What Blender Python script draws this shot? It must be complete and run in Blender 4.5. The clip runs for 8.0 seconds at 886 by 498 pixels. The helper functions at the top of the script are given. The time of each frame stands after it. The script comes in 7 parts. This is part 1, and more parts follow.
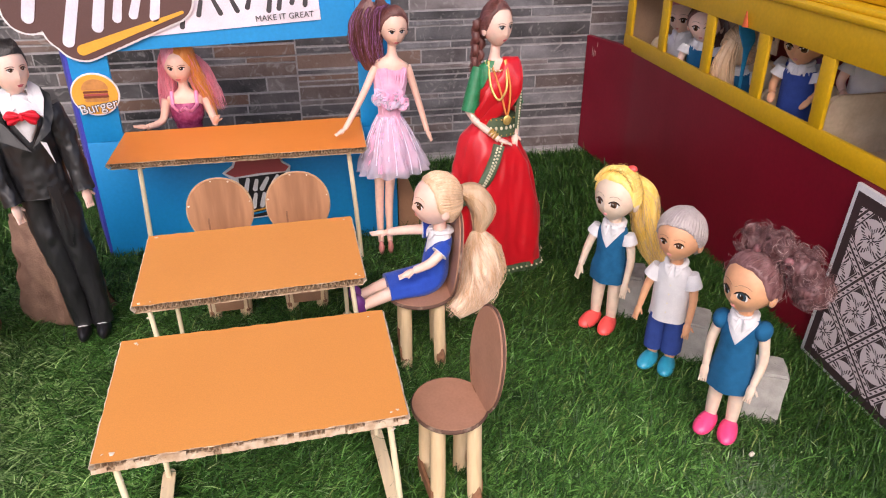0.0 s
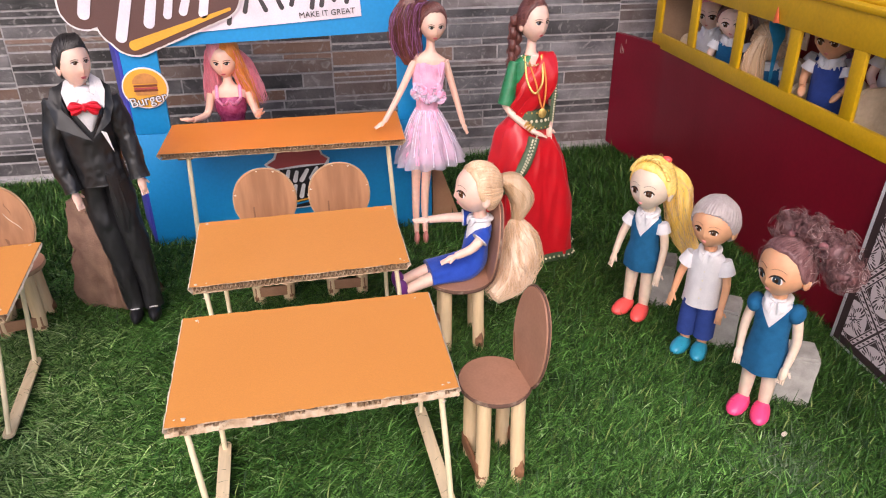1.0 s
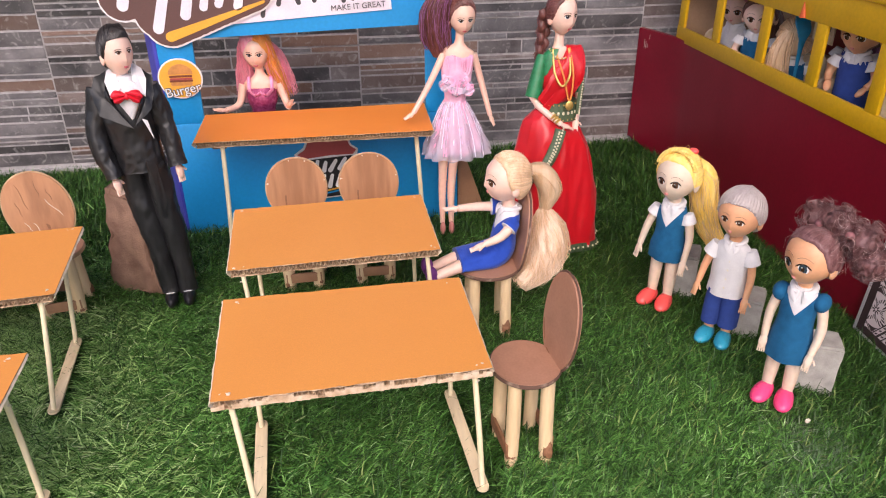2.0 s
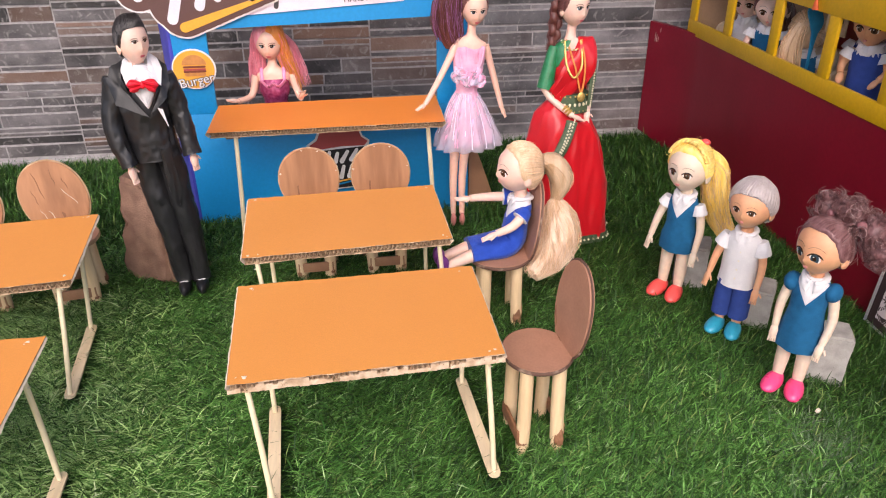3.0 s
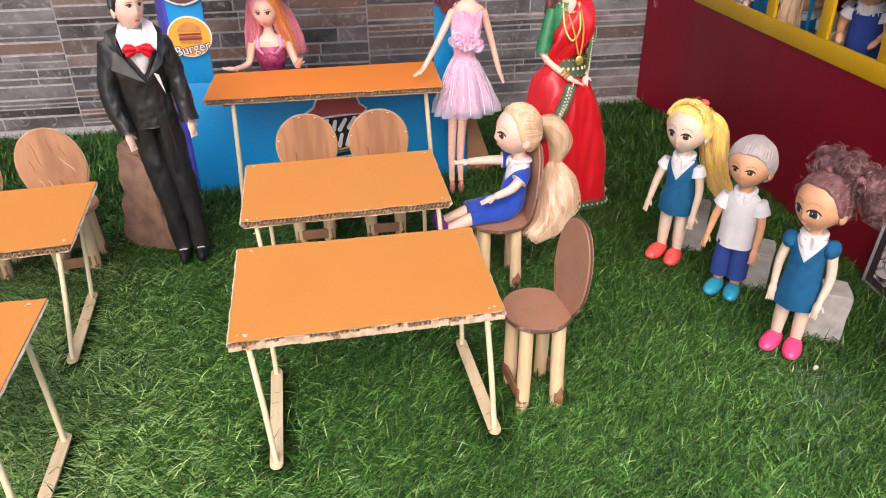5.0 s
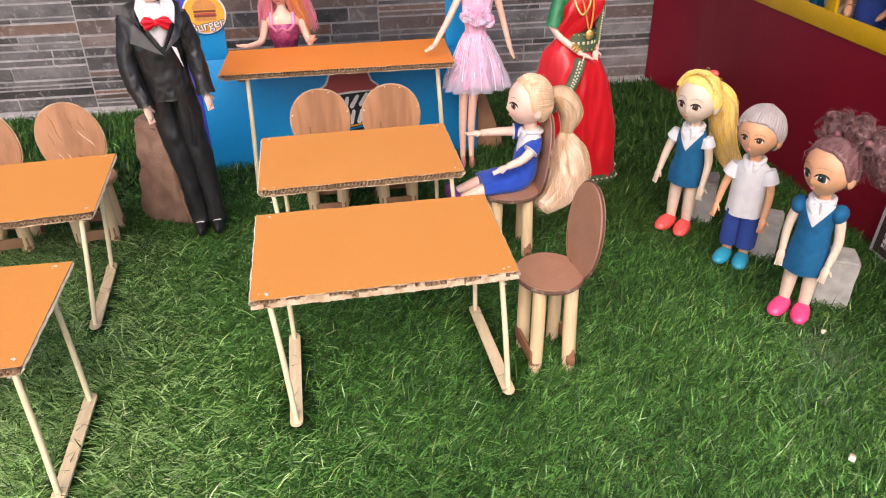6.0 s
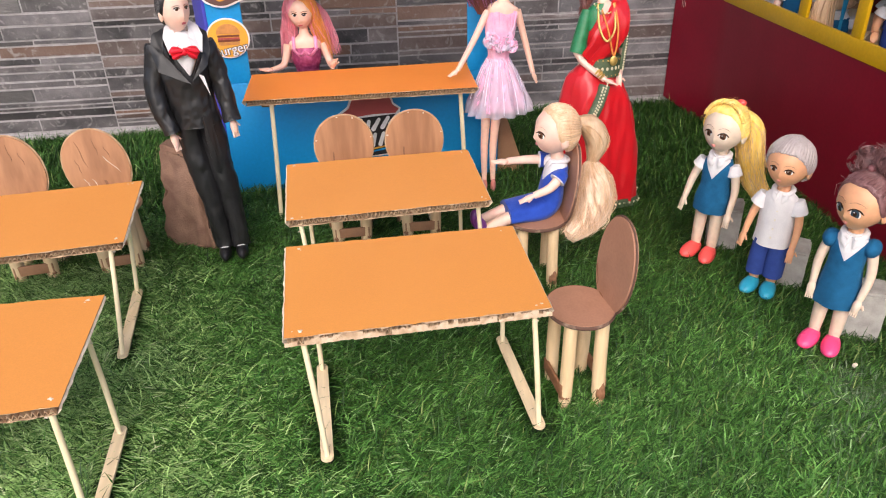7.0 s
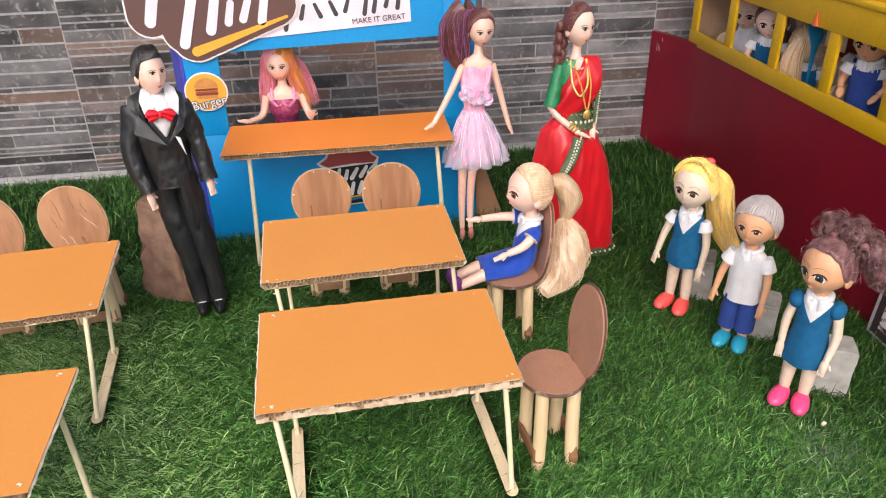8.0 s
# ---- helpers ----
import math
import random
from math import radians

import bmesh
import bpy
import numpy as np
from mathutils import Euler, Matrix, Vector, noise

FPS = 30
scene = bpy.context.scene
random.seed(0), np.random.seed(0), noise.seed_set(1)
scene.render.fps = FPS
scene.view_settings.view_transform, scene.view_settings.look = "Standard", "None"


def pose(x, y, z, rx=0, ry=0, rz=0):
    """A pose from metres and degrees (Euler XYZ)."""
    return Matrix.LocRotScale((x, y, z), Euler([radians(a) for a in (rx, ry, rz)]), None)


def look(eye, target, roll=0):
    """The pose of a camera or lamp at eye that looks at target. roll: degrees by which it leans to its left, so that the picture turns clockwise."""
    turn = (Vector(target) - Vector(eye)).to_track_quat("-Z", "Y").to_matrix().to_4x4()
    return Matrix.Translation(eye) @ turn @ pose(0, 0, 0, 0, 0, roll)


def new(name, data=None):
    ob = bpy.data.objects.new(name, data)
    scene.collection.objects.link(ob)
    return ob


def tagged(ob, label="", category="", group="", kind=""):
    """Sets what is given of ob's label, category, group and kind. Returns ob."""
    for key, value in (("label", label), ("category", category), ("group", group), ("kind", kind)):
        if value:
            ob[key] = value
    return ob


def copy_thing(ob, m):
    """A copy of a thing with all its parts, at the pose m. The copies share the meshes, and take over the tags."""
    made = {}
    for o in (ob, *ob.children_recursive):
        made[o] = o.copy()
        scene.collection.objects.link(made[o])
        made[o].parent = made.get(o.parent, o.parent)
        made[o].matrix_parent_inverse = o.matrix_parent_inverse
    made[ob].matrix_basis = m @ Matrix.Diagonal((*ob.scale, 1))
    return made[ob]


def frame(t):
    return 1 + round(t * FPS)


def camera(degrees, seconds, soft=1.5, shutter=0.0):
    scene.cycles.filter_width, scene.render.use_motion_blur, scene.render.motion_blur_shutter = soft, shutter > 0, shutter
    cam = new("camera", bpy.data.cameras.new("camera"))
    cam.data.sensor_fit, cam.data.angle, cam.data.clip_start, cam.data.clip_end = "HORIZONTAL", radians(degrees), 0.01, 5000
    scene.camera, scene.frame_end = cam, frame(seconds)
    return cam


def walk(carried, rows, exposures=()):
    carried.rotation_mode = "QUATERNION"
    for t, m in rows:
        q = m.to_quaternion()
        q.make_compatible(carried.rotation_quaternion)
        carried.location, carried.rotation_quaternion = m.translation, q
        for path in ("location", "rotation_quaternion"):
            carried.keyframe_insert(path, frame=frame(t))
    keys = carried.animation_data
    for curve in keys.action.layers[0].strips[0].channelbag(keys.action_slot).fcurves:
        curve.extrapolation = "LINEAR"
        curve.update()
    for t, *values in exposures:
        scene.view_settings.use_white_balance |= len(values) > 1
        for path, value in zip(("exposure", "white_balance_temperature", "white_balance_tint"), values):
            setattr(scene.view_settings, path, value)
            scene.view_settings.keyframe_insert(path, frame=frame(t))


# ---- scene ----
cam = camera(62.6, 8.0, soft=1.1)
PATH = [
    (0, (-0.048, 0.07, 0.418), (0.271, 1.811, -0.513), -0.2),
    (0.5, (-0.059, 0.06, 0.419), (0.243, 1.805, -0.51), -0.4),
    (1, (-0.076, 0.046, 0.418), (0.202, 1.795, -0.51), -0.5),
    (1.5, (-0.087, 0.037, 0.418), (0.171, 1.788, -0.514), -0.5),
    (3, (-0.1, 0.024, 0.414), (0.123, 1.773, -0.53), -0.4),
    (3.5, (-0.099, 0.024, 0.409), (0.122, 1.769, -0.542), -0.5),
    (4, (-0.097, 0.022, 0.406), (0.122, 1.762, -0.556), -0.6),
    (4.5, (-0.097, 0.019, 0.405), (0.124, 1.751, -0.57), -0.9),
    (5.8, (-0.11, 0.001, 0.391), (0.106, 1.711, -0.623), -1.0),
    (6, (-0.111, -0.004, 0.389), (0.092, 1.708, -0.625), -1.3),
    (6.5, (-0.121, -0.004, 0.388), (0.069, 1.712, -0.622), -1.4),
    (7, (-0.128, 0.01, 0.407), (0.059, 1.733, -0.59), -1.4),
    (7.5, (-0.127, 0.023, 0.427), (0.074, 1.757, -0.551), -1.3),
    (8, (-0.113, 0.022, 0.445), (0.11, 1.763, -0.512), -1.3),
]
walk(cam, [(t, look(eye, target, roll)) for t, eye, target, roll in PATH], ((0.0, 0.60, 6550, 21), (1.5, 0.60, 6550, 21), (3.0, 0.65, 6550, 19), (4.5, 0.68, 6600, 18), (6.0, 0.68, 6650, 18), (8.0, 0.66, 6450, 12)))

# ---- daylight: bright hazy sky from the open side of the terrace ----
world = bpy.data.worlds.new("sky")
scene.world = world
world.use_nodes = True
wn = world.node_tree
sky = wn.nodes.new("ShaderNodeTexSky")
sky.sky_type, sky.sun_disc = "NISHITA", False
sky.sun_elevation, sky.sun_rotation = radians(44), radians(193)
sky.air_density, sky.dust_density, sky.ozone_density = 1.0, 3.0, 1.0
wn.links.new(sky.outputs[0], wn.nodes["Background"].inputs[0])
wn.nodes["Background"].inputs[1].default_value = 0.15

sun = new("sun", bpy.data.lights.new("sun", "SUN"))
sun.data.energy, sun.data.angle, sun.data.color = 1.8, radians(55), (1.0, 0.95, 0.87)
sun.matrix_basis = look((-0.20, -0.88, 0.90), (0, 0, 0))

# ---- materials ----
MATS = {}


def surf(name, base, other=None, rough=0.6, scale=60.0, fine=600.0, bump=0.15, metal=0.0, coat=0.0, stretch=(1, 1, 1), sheen=0.0,
         by_piece=0.0, by_island=0.0, spec=0.5, subsurf=0.0, mix=(0.35, 0.7), depth=0.001):
    """A plain procedural surface: two tones mixed by broad noise, a fine grain, and fine relief."""
    if name in MATS:
        return MATS[name]
    m = bpy.data.materials.new(name)
    m.use_nodes = True
    nt = m.node_tree
    N, L = nt.nodes, nt.links
    bsdf = N["Principled BSDF"]
    other = other or tuple(c * 0.8 for c in base)
    co = N.new("ShaderNodeTexCoord")
    mp = N.new("ShaderNodeMapping")
    mp.inputs["Scale"].default_value = stretch
    L.new(co.outputs["Object"], mp.inputs[0])
    broad = N.new("ShaderNodeTexNoise")
    broad.inputs["Scale"].default_value, broad.inputs["Detail"].default_value = scale, 5
    grain = N.new("ShaderNodeTexNoise")
    grain.inputs["Scale"].default_value, grain.inputs["Detail"].default_value = fine, 3
    L.new(mp.outputs[0], broad.inputs[0])
    L.new(mp.outputs[0], grain.inputs[0])
    rng = N.new("ShaderNodeMapRange")
    rng.inputs[1].default_value, rng.inputs[2].default_value = mix
    L.new(broad.outputs[0], rng.inputs[0])
    two = N.new("ShaderNodeMix")
    two.data_type = "RGBA"
    two.inputs[6].default_value, two.inputs[7].default_value = (*base, 1), (*other, 1)
    L.new(rng.outputs[0], two.inputs[0])
    colour = two.outputs[2]
    hsv = N.new("ShaderNodeHueSaturation")
    L.new(colour, hsv.inputs["Color"])
    val = N.new("ShaderNodeMapRange")
    val.inputs[3].default_value, val.inputs[4].default_value = 0.86, 1.14
    L.new(grain.outputs[0], val.inputs[0])
    L.new(val.outputs[0], hsv.inputs["Value"])
    colour = hsv.outputs[0]
    if by_piece or by_island:
        amount = by_piece or by_island
        src = N.new("ShaderNodeObjectInfo").outputs["Random"] if by_piece else N.new("ShaderNodeNewGeometry").outputs["Random Per Island"]
        v2 = N.new("ShaderNodeMapRange")
        v2.inputs[3].default_value, v2.inputs[4].default_value = 1 - amount, 1 + amount
        L.new(src, v2.inputs[0])
        h2 = N.new("ShaderNodeHueSaturation")
        L.new(colour, h2.inputs["Color"])
        L.new(v2.outputs[0], h2.inputs["Value"])
        colour = h2.outputs[0]
    L.new(colour, bsdf.inputs["Base Color"])
    rr = N.new("ShaderNodeMapRange")
    rr.inputs[3].default_value, rr.inputs[4].default_value = max(0.05, rough - 0.1), min(1, rough + 0.1)
    L.new(broad.outputs[0], rr.inputs[0])
    L.new(rr.outputs[0], bsdf.inputs["Roughness"])
    bsdf.inputs["Metallic"].default_value = metal
    bsdf.inputs["Coat Weight"].default_value = coat
    bsdf.inputs["Sheen Weight"].default_value = sheen
    bsdf.inputs["Specular IOR Level"].default_value = spec
    if subsurf:
        bsdf.inputs["Subsurface Weight"].default_value = subsurf
        bsdf.inputs["Subsurface Scale"].default_value = 0.004
        bsdf.inputs["Subsurface Radius"].default_value = (1.0, 0.4, 0.25)
    if bump:
        add = N.new("ShaderNodeMath")
        add.operation = "ADD"
        L.new(broad.outputs[0], add.inputs[0])
        L.new(grain.outputs[0], add.inputs[1])
        bp = N.new("ShaderNodeBump")
        bp.inputs["Strength"].default_value, bp.inputs["Distance"].default_value = bump, depth
        L.new(add.outputs[0], bp.inputs["Height"])
        L.new(bp.outputs[0], bsdf.inputs["Normal"])
    MATS[name] = m
    return m


ORANGE = surf("orange_paper", (0.72, 0.292, 0.064), (0.68, 0.268, 0.056), rough=0.55, scale=7, fine=1100, bump=0.02)
COUNTER_ORANGE = surf("bright_orange_paper", (0.84, 0.255, 0.034), (0.80, 0.235, 0.028), rough=0.5, scale=7, fine=1100, bump=0.02)
CARD_EDGE = surf("dark_card_edge", (0.12, 0.060, 0.042), (0.42, 0.31, 0.23), rough=0.8, scale=110, bump=0.4, mix=(0.56, 0.78))
PALE_EDGE = surf("tan_card_edge", (0.40, 0.24, 0.13), (0.58, 0.42, 0.27), rough=0.8, scale=90, bump=0.4)
CREAM_EDGE = surf("cream_card_edge", (0.68, 0.53, 0.38), (0.42, 0.27, 0.16), rough=0.8, scale=140, bump=0.3)
PALE_LINER = surf("pale_card_liner", (0.84, 0.74, 0.60), (0.70, 0.57, 0.43), rough=0.8, scale=160, bump=0.3)
DARK_KRAFT = surf("dark_kraft_card", (0.30, 0.18, 0.10), (0.56, 0.41, 0.26), rough=0.85, scale=260, bump=0.4)
KRAFT = surf("kraft_card", (0.52, 0.37, 0.23), (0.72, 0.57, 0.40), rough=0.8, scale=120, bump=0.3)
BROWN_CARD = surf("brown_card", (0.41, 0.205, 0.130), (0.35, 0.175, 0.108), rough=0.6, scale=40, fine=500, bump=0.12)
TAN_CARD = surf("tan_card", (0.37, 0.195, 0.105), (0.30, 0.155, 0.085), rough=0.7, scale=50)
VENEER = surf("wood_grain_card", (0.44, 0.212, 0.104), (0.31, 0.140, 0.066), rough=0.5, scale=55, fine=260, stretch=(1, 1, 0.12), bump=0.12, mix=(0.45, 0.62))
DOWEL = surf("dowel_wood", (0.76, 0.58, 0.36), (0.63, 0.44, 0.24), rough=0.6, scale=90, fine=500, stretch=(1, 1, 0.12), bump=0.2)
STICK = surf("craft_stick_wood", (0.80, 0.65, 0.43), (0.70, 0.54, 0.33), rough=0.65, scale=110, fine=500, stretch=(1, 0.1, 1), bump=0.15)
BAMBOO = surf("bamboo_skewer", (0.84, 0.73, 0.50), (0.76, 0.62, 0.39), rough=0.5, scale=160, stretch=(1, 1, 0.15), bump=0.1)
GLUE = surf("dried_glue", (0.80, 0.70, 0.58), rough=0.3, scale=300, bump=0.1)
STAIN_WOOD = surf("dark_glued_card", (0.20, 0.085, 0.04), (0.30, 0.14, 0.07), rough=0.6, scale=200, bump=0.3)
BLUE = surf("blue_paper", (0.0, 0.270, 0.62), (0.0, 0.250, 0.585), rough=0.5, scale=10, fine=250, bump=0.06)
VIOLET_BLUE = surf("violet_blue_paper", (0.06, 0.06, 0.42), (0.08, 0.08, 0.5), rough=0.5, scale=20)
MAROON = surf("maroon_paint", (0.215, 0.006, 0.020), (0.180, 0.005, 0.017), rough=0.36, scale=9, fine=200, bump=0.05, spec=0.35)
YELLOW = surf("yellow_paint", (0.70, 0.405, 0.004), (0.64, 0.365, 0.004), rough=0.42, scale=22, fine=260, bump=0.1, coat=0.1)
PLY = surf("plywood", (0.66, 0.52, 0.36), (0.52, 0.38, 0.24), rough=0.7, scale=40, fine=300, stretch=(1, 0.2, 1), bump=0.15)
CONCRETE = surf("cement", (0.40, 0.385, 0.36), (0.27, 0.26, 0.24), rough=0.9, scale=90, fine=900, bump=0.6)
ROCK = surf("brown_sandstone", (0.25, 0.145, 0.098), (0.155, 0.082, 0.056), rough=0.85, scale=50, fine=500, bump=0.5, depth=0.002)
WHITE_CARD = surf("white_card", (0.82, 0.80, 0.80), (0.74, 0.72, 0.72), rough=0.6, scale=60, bump=0.08)
SIGN_BROWN = surf("printed_brown", (0.125, 0.062, 0.055), (0.11, 0.055, 0.05), rough=0.45, scale=20, bump=0.03)
SIGN_LILAC = surf("printed_pale_lilac", (0.82, 0.76, 0.84), rough=0.45, scale=20, bump=0.03)
SIGN_GOLD = surf("printed_amber", (0.86, 0.42, 0.05), rough=0.45, scale=20, bump=0.03)
SIGN_BLACK = surf("printed_black", (0.02, 0.018, 0.02), rough=0.45, scale=30, bump=0.03)
SIGN_GREY = surf("printed_dark_grey", (0.055, 0.05, 0.055), rough=0.45, scale=30, bump=0.03)
SIGN_RED = surf("printed_dull_red", (0.46, 0.085, 0.08), (0.40, 0.07, 0.07), rough=0.45, scale=30, bump=0.03)
BUN = surf("printed_bun_tan", (0.62, 0.27, 0.08), rough=0.45, scale=200, bump=0.03)
PATTY = surf("printed_patty_brown", (0.22, 0.06, 0.03), rough=0.45, scale=200, bump=0.03)
GROUT = surf("grey_grout", (0.42, 0.395, 0.395), (0.28, 0.263, 0.263), rough=0.85, scale=80, bump=0.3)
PALE_VINYL = surf("pale_vinyl", (0.82, 0.55, 0.45), (0.80, 0.53, 0.43), rough=0.42, scale=30, fine=200, bump=0.02, subsurf=0.15)
PEACH_VINYL = surf("peach_vinyl", (0.82, 0.52, 0.41), (0.80, 0.50, 0.39), rough=0.42, scale=30, fine=200, bump=0.02, subsurf=0.15)
TAN_VINYL = surf("tan_vinyl", (0.72, 0.37, 0.21), (0.69, 0.35, 0.19), rough=0.42, scale=30, fine=200, bump=0.02, subsurf=0.15)
IVORY_VINYL = surf("ivory_vinyl", (0.73, 0.575, 0.455), (0.70, 0.545, 0.425), rough=0.42, scale=30, fine=200, bump=0.02, subsurf=0.15)
BLACK_SATIN = surf("black_satin", (0.011, 0.011, 0.012), (0.015, 0.015, 0.017), rough=0.42, scale=160, fine=1600, bump=0.12, depth=0.0006, spec=0.45)
RED_SATIN = surf("red_satin", (0.56, 0.006, 0.012), (0.48, 0.004, 0.010), rough=0.33, scale=30, fine=1500, bump=0.06, depth=0.0008, sheen=0.1)
GREEN_SATIN = surf("green_satin", (0.01, 0.15, 0.05), (0.02, 0.22, 0.09), rough=0.35, scale=120, fine=900, bump=0.4)
DARK_GREEN_BAND = surf("green_brocade", (0.05, 0.09, 0.045), (0.09, 0.12, 0.06), rough=0.5, scale=400, fine=1500, bump=0.4)
GOLD = surf("gold_trim", (0.75, 0.52, 0.18), (0.60, 0.38, 0.10), rough=0.35, scale=400, metal=0.7, bump=0.3)
PEARL = surf("pale_gold_beads", (0.80, 0.72, 0.52), rough=0.35, scale=400, metal=0.2, bump=0.1)
ORANGE_CORD = surf("orange_cord", (0.75, 0.24, 0.05), rough=0.6, scale=400)
WHITE_CLOTH = surf("white_cotton", (0.71, 0.69, 0.70), (0.64, 0.62, 0.64), rough=0.85, scale=120, fine=1400, bump=0.4, sheen=0.1)
RED_RIBBON = surf("red_ribbon", (0.70, 0.012, 0.03), (0.58, 0.01, 0.025), rough=0.5, scale=200, bump=0.3)
TEAL_FELT = surf("teal_felt", (0.0, 0.104, 0.245), (0.0, 0.082, 0.200), rough=0.9, scale=150, fine=1800, bump=0.4)
ROYAL_FELT = surf("royal_blue_cotton", (0.008, 0.06, 0.42), (0.006, 0.045, 0.34), rough=0.85, scale=120, fine=1600, bump=0.4, sheen=0.15)
NAVY_COTTON = surf("navy_cotton", (0.022, 0.058, 0.27), (0.018, 0.046, 0.22), rough=0.9, scale=120, fine=1600, bump=0.4)
PINK_TULLE = surf("pink_tulle", (0.80, 0.36, 0.54), (0.80, 0.50, 0.64), rough=0.6, scale=90, fine=900, bump=0.3, sheen=0.2)
WHITE_TULLE = surf("white_tulle", (0.80, 0.68, 0.80), (0.70, 0.66, 0.82), rough=0.6, scale=90, fine=900, bump=0.3, sheen=0.2)
PLUM_LAME = surf("plum_lame", (0.22, 0.016, 0.075), (0.42, 0.08, 0.19), rough=0.20, scale=260, fine=900, bump=0.6, metal=0.3)
PINK_LAME = surf("pink_lame", (0.80, 0.30, 0.48), (0.70, 0.20, 0.38), rough=0.3, scale=260, bump=0.5)
CORAL_SHOE = surf("coral_plastic", (0.88, 0.10, 0.09), rough=0.35, scale=60, bump=0.03)
PINK_SHOE = surf("hot_pink_plastic", (0.90, 0.07, 0.22), rough=0.3, scale=60, bump=0.03)
CYAN_SHOE = surf("turquoise_plastic", (0.02, 0.32, 0.48), rough=0.35, scale=60, bump=0.03)
PURPLE_SHOE = surf("purple_plastic", (0.16, 0.03, 0.20), rough=0.35, scale=60, bump=0.03)
BLACK_SHOE = surf("black_shoe_plastic", (0.012, 0.012, 0.014), rough=0.35, scale=60, bump=0.03)


MATS["white_tulle"].node_tree.nodes["Principled BSDF"].inputs["Alpha"].default_value = 0.38


def hair_mat(name, base, other):
    return surf(name, base, other, rough=0.38, scale=220, fine=900, stretch=(1, 1, 0.10), bump=0.5, by_island=0.18, depth=0.0012)


HAIR_BLACK = hair_mat("black_moulded_hair", (0.010, 0.007, 0.006), (0.018, 0.013, 0.012))
HAIR_BROWN = hair_mat("brown_hair", (0.10, 0.032, 0.026), (0.20, 0.07, 0.06))
HAIR_PURPLE = hair_mat("purple_hair", (0.28, 0.09, 0.26), (0.42, 0.19, 0.38))
HAIR_BLOND = hair_mat("warm_blond_hair", (0.60, 0.385, 0.22), (0.76, 0.545, 0.36))
HAIR_FAIR = hair_mat("fair_hair", (0.74, 0.53, 0.37), (0.82, 0.64, 0.48))
HAIR_YELLOW = hair_mat("yellow_blond_hair", (0.82, 0.54, 0.10), (0.88, 0.66, 0.24))
HAIR_PINK = hair_mat("pink_hair", (0.75, 0.22, 0.30), (0.80, 0.38, 0.45))
HAIR_COPPER = hair_mat("copper_hair", (0.68, 0.24, 0.05), (0.78, 0.36, 0.09))
HAIR_MAUVE = hair_mat("mauve_brown_hair", (0.12, 0.045, 0.045), (0.25, 0.13, 0.13))
HAIR_MAUVE_PALE = hair_mat("pale_mauve_hair", (0.36, 0.22, 0.21), (0.55, 0.40, 0.38))
HAIR_GREY = surf("grey_moulded_hair", (0.44, 0.38, 0.37), (0.34, 0.29, 0.28), rough=0.45, scale=220, fine=700, stretch=(1, 1, 0.15), bump=0.5)
BROW = surf("fine_brown_line", (0.16, 0.07, 0.045), rough=0.5, scale=60, bump=0.0)
IRIS = surf("brown_dot", (0.12, 0.055, 0.03), rough=0.25, scale=60, bump=0.0)
NET_EDGE = surf("pale_net_edge", (0.80, 0.74, 0.84), (0.72, 0.76, 0.86), rough=0.5, scale=200, bump=0.1)
BLUE_IRIS = surf("blue_grey_dot", (0.035, 0.06, 0.085), rough=0.25, scale=60, bump=0.0)
ROSE_BAND = surf("dull_rose_band", (0.34, 0.13, 0.14), rough=0.5, scale=120, bump=0.2)
BLUSH = surf("coral_dot", (0.76, 0.29, 0.26), rough=0.4, scale=60, bump=0.0)
EYE_DARK = surf("dark_brown_dot", (0.035, 0.016, 0.010), rough=0.25, scale=60, bump=0.0)
LIP = surf("rose_dot", (0.55, 0.10, 0.12), rough=0.4, scale=60, bump=0.0)


